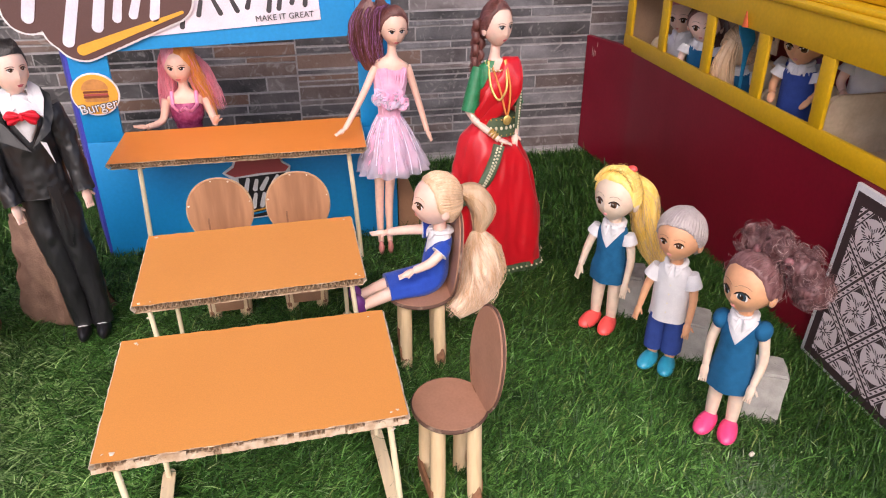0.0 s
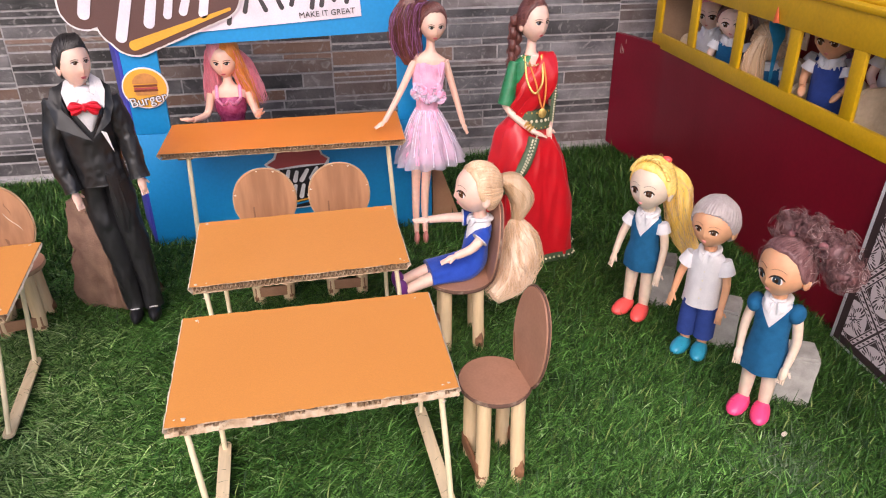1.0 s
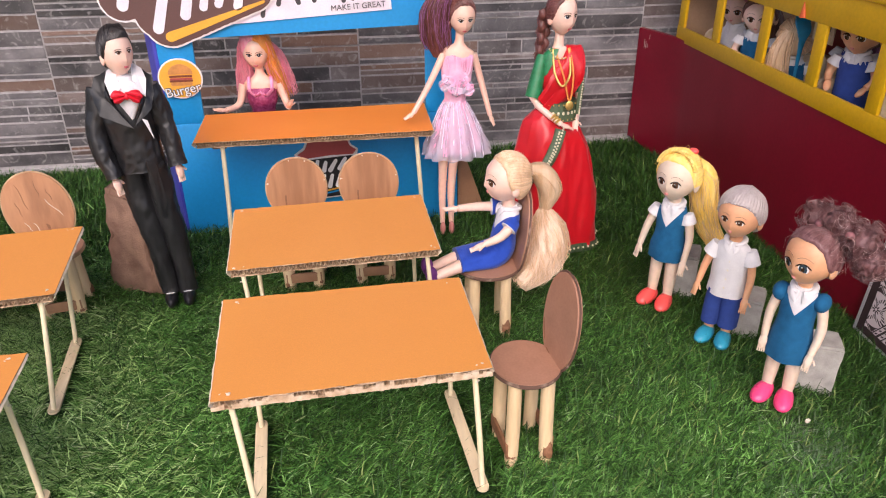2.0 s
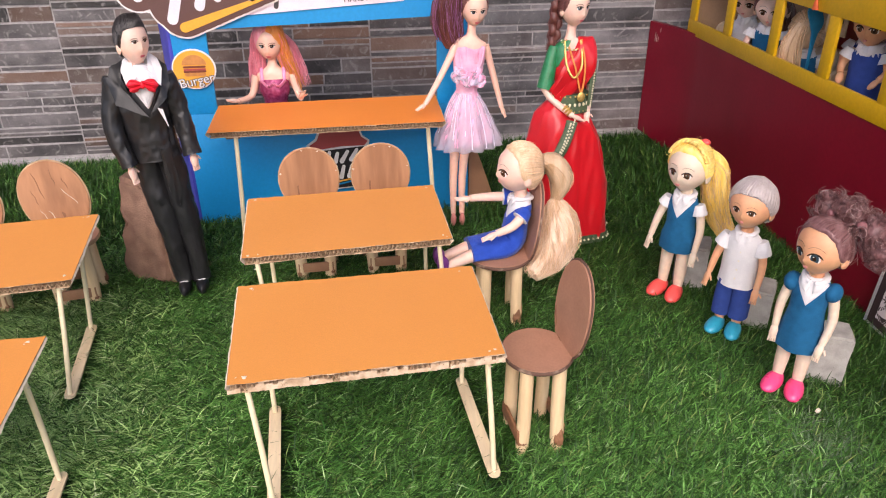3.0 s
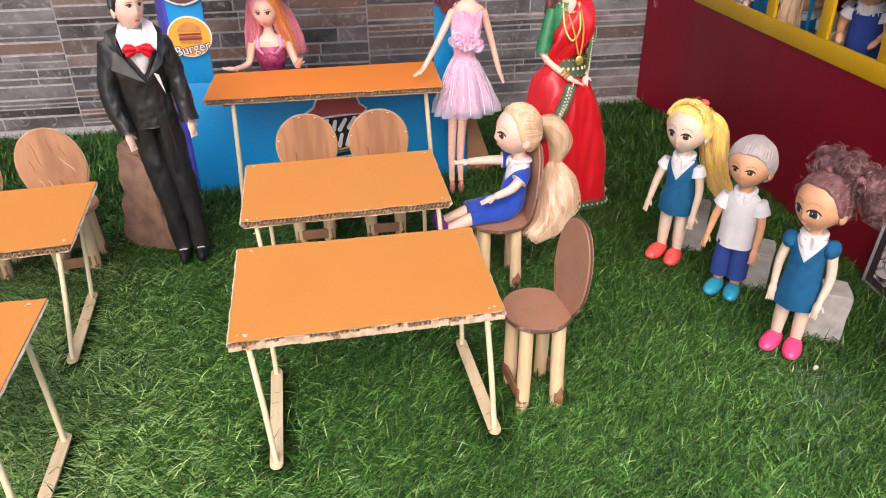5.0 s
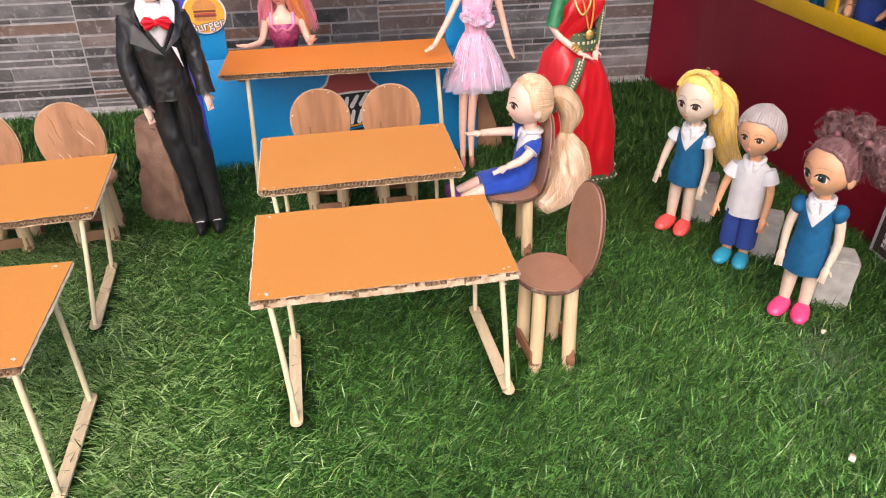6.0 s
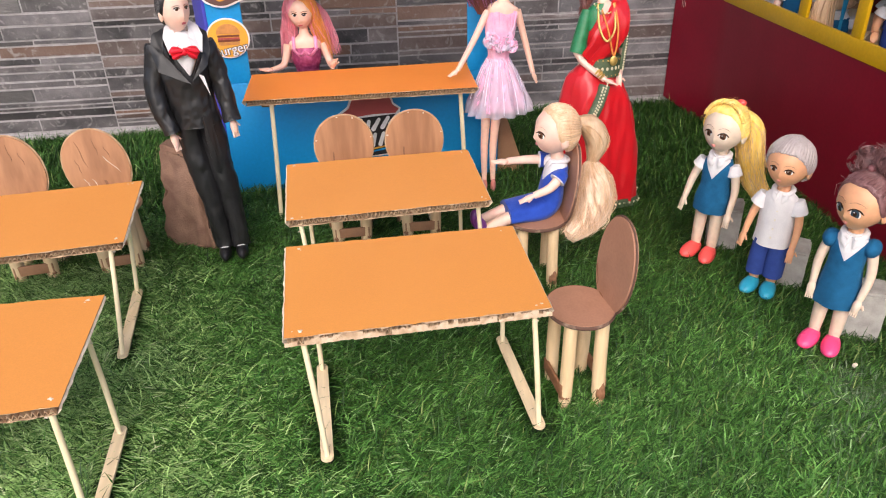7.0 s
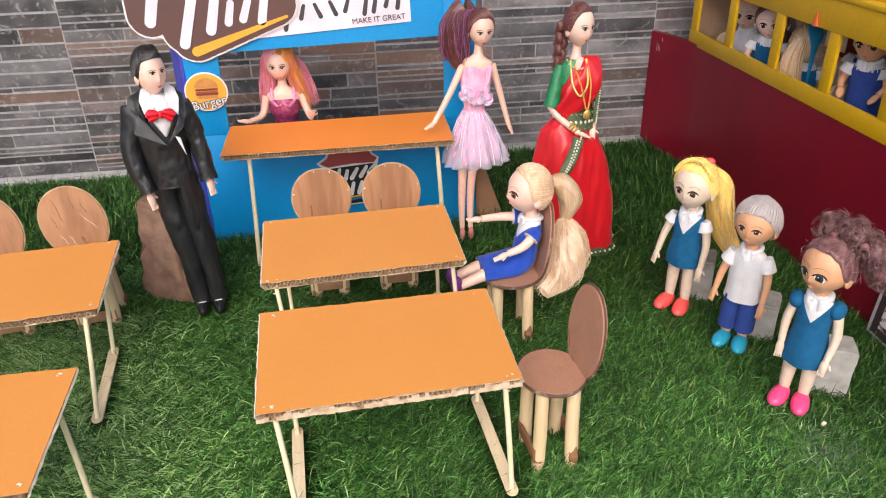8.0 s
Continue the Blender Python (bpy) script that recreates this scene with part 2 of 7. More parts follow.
def slate_mat(name, base, deep, rusty):
    m = surf(name, base, deep, rough=0.40, scale=30, fine=300, stretch=(0.8, 1, 1.1), bump=0.32, by_piece=0.62, depth=0.0025)
    nt = m.node_tree
    N, L = nt.nodes, nt.links
    bsdf = N["Principled BSDF"]
    src = bsdf.inputs["Base Color"].links[0].from_socket
    info = N.new("ShaderNodeObjectInfo")
    wrap = N.new("ShaderNodeMath")
    wrap.operation = "MULTIPLY"
    wrap.inputs[1].default_value = 7.31
    L.new(info.outputs["Random"], wrap.inputs[0])
    fr = N.new("ShaderNodeMath")
    fr.operation = "FRACT"
    L.new(wrap.outputs[0], fr.inputs[0])
    rust = N.new("ShaderNodeMapRange")
    rust.inputs[1].default_value, rust.inputs[2].default_value, rust.inputs[4].default_value = 0.68, 0.95, rusty
    L.new(fr.outputs[0], rust.inputs[0])
    warm = N.new("ShaderNodeMix")
    warm.data_type = "RGBA"
    warm.inputs[7].default_value = (0.25, 0.135, 0.088, 1)
    L.new(rust.outputs[0], warm.inputs[0])
    L.new(src, warm.inputs[6])
    # pale mineral veins
    co = N.new("ShaderNodeTexCoord")
    vein = N.new("ShaderNodeTexNoise")
    vein.inputs["Scale"].default_value, vein.inputs["Detail"].default_value, vein.inputs["Distortion"].default_value = 52, 10, 2.2
    L.new(co.outputs["Object"], vein.inputs[0])
    vr = N.new("ShaderNodeMapRange")
    vr.inputs[1].default_value, vr.inputs[2].default_value, vr.inputs[4].default_value = 0.56, 0.72, 0.62
    L.new(vein.outputs[0], vr.inputs[0])
    pale = N.new("ShaderNodeMix")
    pale.data_type = "RGBA"
    pale.inputs[7].default_value = (0.36, 0.34, 0.33, 1)
    L.new(vr.outputs[0], pale.inputs[0])
    L.new(warm.outputs[2], pale.inputs[6])
    L.new(pale.outputs[2], bsdf.inputs["Base Color"])
    return m


SLATE = slate_mat("brown_grey_slate", (0.130, 0.119, 0.121), (0.034, 0.032, 0.035), 0.62)
GREY_SLATE = slate_mat("grey_slate", (0.180, 0.173, 0.180), (0.058, 0.056, 0.061), 0.22)


def grass_mat(name, low, high, dry):
    m = bpy.data.materials.new(name)
    m.use_nodes = True
    nt = m.node_tree
    N, L = nt.nodes, nt.links
    bsdf = N["Principled BSDF"]
    isl = N.new("ShaderNodeNewGeometry")
    ramp = N.new("ShaderNodeValToRGB")
    ramp.color_ramp.elements[0].color, ramp.color_ramp.elements[1].color = (*low, 1), (*high, 1)
    ramp.color_ramp.elements[1].position = 0.92
    e = ramp.color_ramp.elements.new(0.975)
    e.color = (*dry, 1)
    L.new(isl.outputs["Random Per Island"], ramp.inputs[0])
    co = N.new("ShaderNodeTexCoord")
    patch = N.new("ShaderNodeTexNoise")
    patch.inputs["Scale"].default_value, patch.inputs["Detail"].default_value = 7, 3
    L.new(co.outputs["Object"], patch.inputs[0])
    pr = N.new("ShaderNodeMapRange")
    pr.inputs[1].default_value, pr.inputs[2].default_value, pr.inputs[3].default_value, pr.inputs[4].default_value = 0.3, 0.7, 0.8, 1.25
    L.new(patch.outputs[0], pr.inputs[0])
    hsv = N.new("ShaderNodeHueSaturation")
    L.new(ramp.outputs[0], hsv.inputs["Color"])
    L.new(pr.outputs[0], hsv.inputs["Value"])
    L.new(hsv.outputs[0], bsdf.inputs["Base Color"])
    bsdf.inputs["Roughness"].default_value = 0.5
    bsdf.inputs["Specular IOR Level"].default_value = 0.22
    return m


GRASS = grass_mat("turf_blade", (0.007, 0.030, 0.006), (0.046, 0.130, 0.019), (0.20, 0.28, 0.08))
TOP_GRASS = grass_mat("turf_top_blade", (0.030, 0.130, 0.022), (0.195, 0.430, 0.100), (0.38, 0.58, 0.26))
# paler blade colour that paints in sunlight on the left of the turf
SUNLIT_GRASS = grass_mat("sunlit_turf_blade", (0.14, 0.29, 0.07), (0.50, 0.74, 0.28), (0.70, 0.80, 0.48))
DUSTY = grass_mat("dusty_turf_blade", (0.07, 0.13, 0.06), (0.17, 0.25, 0.14), (0.34, 0.40, 0.28))
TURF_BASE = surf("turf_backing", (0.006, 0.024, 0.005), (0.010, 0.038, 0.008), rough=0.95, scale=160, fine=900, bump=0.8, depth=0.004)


def print_mat():
    """Black-on-white ornamental print: a lattice of banded diamonds with rosettes."""
    m = bpy.data.materials.new("ornamental_print")
    m.use_nodes = True
    nt = m.node_tree
    N, L = nt.nodes, nt.links
    bsdf = N["Principled BSDF"]

    def mth(op, a, b=None, c=None):
        n = N.new("ShaderNodeMath")
        n.operation = op
        for i, v in enumerate((a, b, c)):
            if v is None:
                continue
            if isinstance(v, (int, float)):
                n.inputs[i].default_value = v
            else:
                L.new(v, n.inputs[i])
        return n.outputs[0]

    co = N.new("ShaderNodeTexCoord")
    sp = N.new("ShaderNodeSeparateXYZ")
    L.new(co.outputs["Object"], sp.inputs[0])
    u, v = sp.outputs[1], sp.outputs[2]
    k = 1 / 0.047
    a = mth("MULTIPLY", mth("ADD", mth("MULTIPLY", u, 0.82), mth("MULTIPLY", v, 0.57)), k)
    b = mth("MULTIPLY", mth("SUBTRACT", mth("MULTIPLY", v, 0.82), mth("MULTIPLY", u, 0.57)), k)
    fa = mth("SUBTRACT", mth("FRACT", mth("ADD", a, 50.3)), 0.5)
    fb = mth("SUBTRACT", mth("FRACT", mth("ADD", b, 50.1)), 0.5)
    edge = mth("MAXIMUM", mth("ABSOLUTE", fa), mth("ABSOLUTE", fb))
    r = mth("SQRT", mth("ADD", mth("MULTIPLY", fa, fa), mth("MULTIPLY", fb, fb)))
    th = mth("ARCTAN2", fb, fa)
    # band: two dark lines with small beads between
    l1 = mth("LESS_THAN", mth("ABSOLUTE", mth("SUBTRACT", edge, 0.385)), 0.014)
    l2 = mth("LESS_THAN", mth("ABSOLUTE", mth("SUBTRACT", edge, 0.488)), 0.012)
    run = mth("ADD", fa, fb)
    bead = mth("MULTIPLY", mth("GREATER_THAN", mth("SINE", mth("MULTIPLY", run, 44)), 0.35),
               mth("LESS_THAN", mth("ABSOLUTE", mth("SUBTRACT", edge, 0.437)), 0.022))
    # petals in two rings and a star in the middle
    petal = mth("MULTIPLY", mth("COSINE", mth("MULTIPLY", th, 4)), 0.09)
    ring = mth("ADD", 0.24, petal)
    feather = mth("GREATER_THAN", mth("SINE", mth("ADD", mth("MULTIPLY", th, 28), mth("MULTIPLY", r, 26))), -0.05)
    leaf = mth("MULTIPLY", mth("MULTIPLY", mth("LESS_THAN", r, mth("ADD", ring, 0.05)), mth("GREATER_THAN", r, mth("SUBTRACT", ring, 0.075))), feather)
    star = mth("LESS_THAN", r, mth("ADD", 0.075, mth("MULTIPLY", mth("COSINE", mth("MULTIPLY", th, 8)), 0.035)))
    core = mth("LESS_THAN", r, 0.03)
    corner = mth("MULTIPLY", mth("LESS_THAN", edge, 0.36), mth("GREATER_THAN", r, 0.385))
    dark = mth("MAXIMUM", mth("MAXIMUM", l1, l2), mth("MAXIMUM", bead, mth("MAXIMUM", leaf, mth("MAXIMUM", corner, mth("SUBTRACT", star, core)))))
    dark = mth("MINIMUM", dark, 1.0)
    mix = N.new("ShaderNodeMix")
    mix.data_type = "RGBA"
    mix.inputs[6].default_value, mix.inputs[7].default_value = (0.66, 0.57, 0.58, 1), (0.040, 0.024, 0.026, 1)
    L.new(dark, mix.inputs[0])
    L.new(mix.outputs[2], bsdf.inputs["Base Color"])
    bsdf.inputs["Roughness"].default_value = 0.55
    return m


PRINT = print_mat()

# ---- mesh helpers ----
WORLD = {}


def thing(name, at, label, category, group="", rz=0.0, kind=""):
    """An Empty at the base of a thing, which parents its parts."""
    ob = new(name)
    ob.empty_display_size = 0.02
    ob.matrix_basis = pose(*at, 0, 0, rz)
    WORLD[ob] = ob.matrix_basis.copy()
    return tagged(ob, label, category, group, kind)


def finish(bm, name, mats, smooth=True):
    bmesh.ops.recalc_face_normals(bm, faces=bm.faces)
    me = bpy.data.meshes.new(name)
    bm.to_mesh(me)
    bm.free()
    for m in mats if isinstance(mats, (list, tuple)) else [mats]:
        me.materials.append(m)
    if smooth:
        me.polygons.foreach_set("use_smooth", [True] * len(me.polygons))
        me.set_sharp_from_angle(angle=radians(38))
    return me


def part(name, bm, material, parent, label="", local=False, kind="", smooth=True):
    """One mesh under a thing or part; the bmesh is in the place's metres unless local."""
    top = parent
    while top not in WORLD:
        top = top.parent
    if not local:
        bm.transform(WORLD[top].inverted())
    ob = new(name, finish(bm, name, material, smooth))
    ob.parent = parent
    return tagged(ob, label, kind=kind)


def single(name, bm, material, label, category, at=(0, 0, 0), kind="", group=""):
    """A thing of one mesh, given in the place's metres, with its origin at its base."""
    bm.transform(Matrix.Translation(-Vector(at)))
    ob = new(name, finish(bm, name, material))
    ob.location = at
    WORLD[ob] = Matrix.Translation(at)
    return tagged(ob, label, category, group, kind)


def box(bm, lo, hi, bevel=0.0, mi=0, m=None):
    r = bmesh.ops.create_cube(bm, size=1)
    vs = r["verts"]
    lo, hi = Vector(lo), Vector(hi)
    for v in vs:
        v.co = Vector(((v.co[i] + 0.5) * (hi[i] - lo[i]) + lo[i]) for i in range(3))
    fs = list({f for v in vs for f in v.link_faces})
    for f in fs:
        f.material_index = mi
    if bevel:
        es = list({e for v in vs for e in v.link_edges})
        out = bmesh.ops.bevel(bm, geom=es, offset=bevel, segments=2, affect="EDGES", profile=0.5)
        for f in out["faces"]:
            f.material_index = mi
        vs = list({v for f in out["faces"] for v in f.verts} | {v for v in vs if v.is_valid})
    if m is not None:
        bmesh.ops.transform(bm, matrix=m, verts=vs)
    return vs


def prism(bm, outline, y0, y1, mi=0, axis="y"):
    """An outline (a, b) given the depth from y0 to y1 along an axis."""
    def at(a, b, d):
        return {"y": (a, d, b), "x": (d, a, b), "z": (a, b, d)}[axis]
    v0 = [bm.verts.new(at(a, b, y0)) for a, b in outline]
    v1 = [bm.verts.new(at(a, b, y1)) for a, b in outline]
    n = len(outline)
    fs = [bm.faces.new(v0), bm.faces.new(v1[::-1])]
    for i in range(n):
        j = (i + 1) % n
        fs.append(bm.faces.new((v0[i], v1[i], v1[j], v0[j])))
    for f in fs:
        f.material_index = mi
    return fs


def oval(cx, cz, rx, rz, n=32, power=1.0):
    out = []
    for i in range(n):
        a = 2 * math.pi * i / n
        c, s = math.cos(a), math.sin(a)
        out.append((cx + rx * math.copysign(abs(c) ** power, c), cz + rz * math.copysign(abs(s) ** power, s)))
    return out


def capsule(p, q, r0, r1=None, n=9):
    """Outline of a rounded bar from p to q."""
    r1 = r0 if r1 is None else r1
    a = math.atan2(q[1] - p[1], q[0] - p[0])
    out = []
    for i in range(n):
        b = a + math.pi / 2 + math.pi * i / (n - 1)
        out.append((p[0] + r0 * math.cos(b), p[1] + r0 * math.sin(b)))
    for i in range(n):
        b = a - math.pi / 2 + math.pi * i / (n - 1)
        out.append((q[0] + r1 * math.cos(b), q[1] + r1 * math.sin(b)))
    return out


def spline(pts, sub):
    """Catmull-Rom through rows of numbers."""
    P = [np.array(p, float) for p in pts]
    if len(P) < 3 or sub < 2:
        return P
    out = []
    for i in range(len(P) - 1):
        p0, p1, p2, p3 = P[max(i - 1, 0)], P[i], P[i + 1], P[min(i + 2, len(P) - 1)]
        for k in range(sub):
            t = k / sub
            out.append(0.5 * (2 * p1 + (p2 - p0) * t + (2 * p0 - 5 * p1 + 4 * p2 - p3) * t * t + (3 * p1 - p0 - 3 * p2 + p3) * t ** 3))
    out.append(P[-1])
    return out


def tube(bm, pts, radii, mi=0, right=(1, 0, 0), seg=14, sub=4, folds=0, amp=None, phase=0.0, caps=True):
    """A sweep along pts; each radius is a number or (along right, across). folds and amp give it pleats."""
    rows = []
    for i, p in enumerate(pts):
        r = radii[i] if isinstance(radii, (list, tuple)) else radii
        ra, rb = r if isinstance(r, (list, tuple)) else (r, r)
        rows.append((*p, ra, rb, amp[i] if amp else 0.0))
    rows = spline(rows, sub)
    R = Vector(right)
    rings = []
    for i, w in enumerate(rows):
        a, b = rows[max(i - 1, 0)], rows[min(i + 1, len(rows) - 1)]
        d = Vector(b[:3] - a[:3])
        if d.length < 1e-9:
            d = Vector((0, 0, 1))
        d.normalize()
        x = (R - d * R.dot(d))
        if x.length < 1e-4:
            x = d.orthogonal()
        x.normalize()
        y = d.cross(x)
        ring = []
        for k in range(seg):
            t = 2 * math.pi * k / seg
            f = 1 + (w[5] * math.sin(folds * t + phase + 0.8 * math.sin(2 * t)) if folds else 0)
            ring.append(bm.verts.new(Vector(w[:3]) + x * (max(w[3], 1e-5) * f * math.cos(t)) + y * (max(w[4], 1e-5) * f * math.sin(t))))
        rings.append(ring)
    for a, b in zip(rings, rings[1:]):
        for k in range(seg):
            j = (k + 1) % seg
            bm.faces.new((a[k], a[j], b[j], b[k])).material_index = mi
    if caps:
        bm.faces.new(rings[0][::-1]).material_index = mi
        bm.faces.new(rings[-1]).material_index = mi
    return rings


def blob(bm, c, r, mi=0, rot=None, u=16, v=11, shape=None):
    """An ellipsoid; shape(co) may bend its unit sphere first."""
    res = bmesh.ops.create_uvsphere(bm, u_segments=u, v_segments=v, radius=1)
    r = r if isinstance(r, (list, tuple)) else (r, r, r)
    for w in res["verts"]:
        co = shape(w.co.copy()) if shape else w.co
        co = Vector((co[0] * r[0], co[1] * r[1], co[2] * r[2]))
        if rot is not None:
            co = rot @ co
        w.co = co + Vector(c)
    for f in {f for w in res["verts"] for f in w.link_faces}:
        f.material_index = mi
    return res["verts"]


def strands(bm, pts, spread, n, mi, rng, r=0.0007, sub=4, seg=4, curl=0.0, wave=0.0):
    """A lock of hair: many thin strands round one path, spread given at each point."""
    spread = [tuple(s) if isinstance(s, (list, tuple)) else (s, s) for s in spread]
    if wave:
        m = len(pts)
        at = np.linspace(0, m - 1, (m - 1) * 3 + 1)
        spread = [(float(np.interp(i, range(m), [s[0] for s in spread])), float(np.interp(i, range(m), [s[1] for s in spread]))) for i in at]
        pts, sub, curl = spline(pts, 3), 2, curl / 3
    for _ in range(n):
        a, q = rng.uniform(0, 2 * math.pi), math.sqrt(rng.random())
        turn, ph, ph2, fq = rng.uniform(-0.6, 0.6), rng.uniform(0, 6.28), rng.uniform(0, 6.28), rng.uniform(0.7, 1.3)
        path = []
        for i, (p, (sx, sy)) in enumerate(zip(pts, spread)):
            t = a + turn * i / len(pts) + curl * i
            k = wave * min(1.0, 2.0 * i / len(pts))
            path.append((p[0] + sx * q * math.cos(t) + rng.gauss(0, 0.0005) + k * math.sin(fq * i + ph), p[1] + sy * q * math.sin(t) + rng.gauss(0, 0.0005) + k * math.sin(fq * i + ph2), p[2] + rng.gauss(0, 0.0006)))
        if wave:
            path = path[:max(5, int(len(path) * rng.uniform(0.78, 1.0)))]
        m = mi if isinstance(mi, int) else rng.choice(mi)
        tube(bm, path, [r * rng.uniform(0.7, 1.4)] * (len(path) - 1) + [r * 0.3], m, seg=seg, sub=sub)


def letters(text, size, material, m, parent, name="lettering"):
    """Flat letters of the built-in font as a mesh; m puts them in the thing's own axes."""
    cu = bpy.data.curves.new(name, "FONT")
    cu.body, cu.size, cu.extrude, cu.align_x, cu.align_y = text, size, 0.00025, "CENTER", "CENTER"
    tmp = new(name, cu)
    me = bpy.data.meshes.new_from_object(tmp.evaluated_get(bpy.context.evaluated_depsgraph_get()))
    bpy.data.objects.remove(tmp)
    me.materials.clear()
    me.materials.append(material)
    me.transform(m)
    ob = new(name, me)
    ob.parent = parent
    return ob

# ---- ground and wall ----
GROUND_Z, WALL_Y = -0.009, 1.177

bm = bmesh.new()
bmesh.ops.create_grid(bm, x_segments=60, y_segments=60, size=30.0)
bm.transform(Matrix.Translation((0, 0, GROUND_Z)))
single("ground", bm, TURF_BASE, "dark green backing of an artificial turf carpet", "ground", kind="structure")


def grass_field(name, n, xr, yr, length, material, rng, keep=None, label="", lie=1.08, rise=0.0, half=0.00048, combed=0.0):
    """Leaning plastic blades as one mesh; combed is the share that lies along the mown rows."""
    x, y = rng.uniform(*xr, n), rng.uniform(*yr, n)
    if keep is not None:
        k = keep(x, y, rng)
        x, y = x[k], y[k]
        n = len(x)
    # tufts lie in drifts: a slowly turning lean, with a wide scatter
    drift = 1.6 * np.sin(5.1 * x + 2.0 * y) + 1.3 * np.cos(4.3 * y - 2.2 * x) - 0.6
    az = np.where(rng.random(n) < 0.45, drift + rng.normal(0, 0.9, n), rng.uniform(0, 2 * math.pi, n))
    row = np.where(rng.random(n) < 0.6, 0.25, math.pi + 0.15) + 0.20 * np.sin(6.0 * x + 3.0 * y) + rng.normal(0, 0.45, n)
    az = np.where(rng.random(n) < combed, row, az)
    lean = np.clip(rng.normal(lie, 0.27 if lie < 1.2 else 0.12, n), 0.2, 1.52)
    ln = length * np.clip(rng.normal(1.0, 0.28, n), 0.4, 1.7)
    w = half * rng.uniform(0.7, 1.35, n)
    dx, dy = np.cos(az), np.sin(az)
    sx, sy = -dy, dx
    out = np.sin(lean) * ln
    up = np.cos(lean) * ln
    z0 = GROUND_Z + rise * rng.uniform(0.3, 1.0, n)
    V = np.zeros((n, 5, 3))
    for i, s in ((0, -1), (1, 1)):
        V[:, i] = np.stack([x + s * w * sx, y + s * w * sy, z0], 1)
    mo, mu = 0.42 * out, 0.66 * up
    for i, s in ((2, -0.95), (3, 0.95)):
        V[:, i] = np.stack([x + dx * mo + s * w * sx, y + dy * mo + s * w * sy, z0 + mu], 1)
    V[:, 4] = np.stack([x + dx * out, y + dy * out, z0 + up], 1)
    base = (np.arange(n) * 5)[:, None]
    loops = np.concatenate([base + np.array([0, 1, 3, 2]), base + np.array([2, 3, 4])], 1).ravel()
    me = bpy.data.meshes.new(name)
    me.vertices.add(n * 5)
    me.vertices.foreach_set("co", V.ravel())
    me.loops.add(len(loops))
    me.loops.foreach_set("vertex_index", loops.astype(np.int32))
    me.polygons.add(n * 2)
    start = np.stack([np.arange(n) * 7, np.arange(n) * 7 + 4], 1).ravel()
    me.polygons.foreach_set("loop_start", start.astype(np.int32))
    me.update(calc_edges=True)
    me.materials.append(material)
    return tagged(new(name, me), label, "grass", kind="stuff")


def dusty_spot(x, y):
    return np.exp(-(((x - 0.255) / 0.030) ** 2 + ((y - 0.425) / 0.034) ** 2)) + 0.55 * np.exp(-(((x - 0.22) / 0.03) ** 2 + ((y - 0.375) / 0.02) ** 2))


STICKS = []

# wall: ceramic cladding panels 0.454 x 0.30 m made up of slate strips
bm = bmesh.new()
box(bm, (-1.9, WALL_Y - 0.0004, GROUND_Z - 0.003), (1.6, WALL_Y + 0.12, 2.25))
wall = single("wall_north", bm, GROUT, "terrace wall clad in dark grey slate strips with pale joints", "wall", kind="structure")
# unseen slab added above the toys to block part of the sky
bm = bmesh.new()
box(bm, (-0.95, -0.75, 2.25), (0.80, WALL_Y + 0.12, 2.40), 0.01)
single("ceiling", bm, WHITE_CARD, "plain white slab overhead, unseen, added to hold back sky light", "ceiling", kind="structure")
bm = bmesh.new()
box(bm, (-1.9, WALL_Y - 0.006, GROUND_Z - 0.004), (1.6, WALL_Y + 0.001, 0.000), 0.001)
single("trim", bm, GROUT, "low cement skirting along the foot of the slate wall", "skirting", kind="structure")

srng = random.Random(11)
PIECES, REST = [], []
SEAM, PANEL_W, PANEL_H = -0.065, 0.454, 0.30
for pz in range(4):
    for px in range(-4, 4):
        x0, z0 = SEAM + px * PANEL_W, 0.004 + pz * PANEL_H
        z = z0
        while z < z0 + PANEL_H - 0.004:
            h = srng.choice((0.006, 0.008, 0.009, 0.011, 0.014, 0.018, 0.021, 0.023))
            if z + h > z0 + PANEL_H - 0.006:
                h = z0 + PANEL_H - z
            x = x0
            while x < x0 + PANEL_W - 0.002:
                w = srng.uniform(0.055, 0.20) * (1.35 if h < 0.011 else 1.0)
                if x + w > x0 + PANEL_W - 0.045:
                    w = x0 + PANEL_W - x
                (PIECES if -0.80 < x < 0.43 and z < 0.33 else REST).append((x, z, w, h, srng.uniform(0.0010, 0.0026)))
                x += w
            z += h


def strip_bm(bm, x, z, w, h, d, r):
    g = 0.0006 if h < 0.011 else 0.0009
    x0, x1, z0, z1 = x + g * 0.7, x + w - g * 0.7, z + g, z + h - g
    yf, yb = WALL_Y - d, WALL_Y + 0.003
    n = 4
    c = 0.0007
    front, back = [], []
    lip = [r.uniform(-0.0006, 0.0006) for _ in range(2 * n)]
    low = [(x0 + (x1 - x0) * i / (n - 1), z0 + max(lip[i], 0)) for i in range(n)]
    high = [(x1 - (x1 - x0) * i / (n - 1), z1 + min(lip[n + i], 0)) for i in range(n)]
    ring = low + high
    cx, cz = (x0 + x1) / 2, (z0 + z1) / 2
    for a, b in ring:
        front.append(bm.verts.new((a + c * (1 if a < cx else -1), yf + r.uniform(-0.0003, 0.0003), b + c * (1 if b < cz else -1))))
        back.append(bm.verts.new((a, yb, b)))
    m = len(ring)
    for i in range(n - 1):
        bm.faces.new((front[i], front[i + 1], front[m - 2 - i], front[m - 1 - i]))
    for i in range(m):
        j = (i + 1) % m
        bm.faces.new((back[i], back[j], front[j], front[i]))


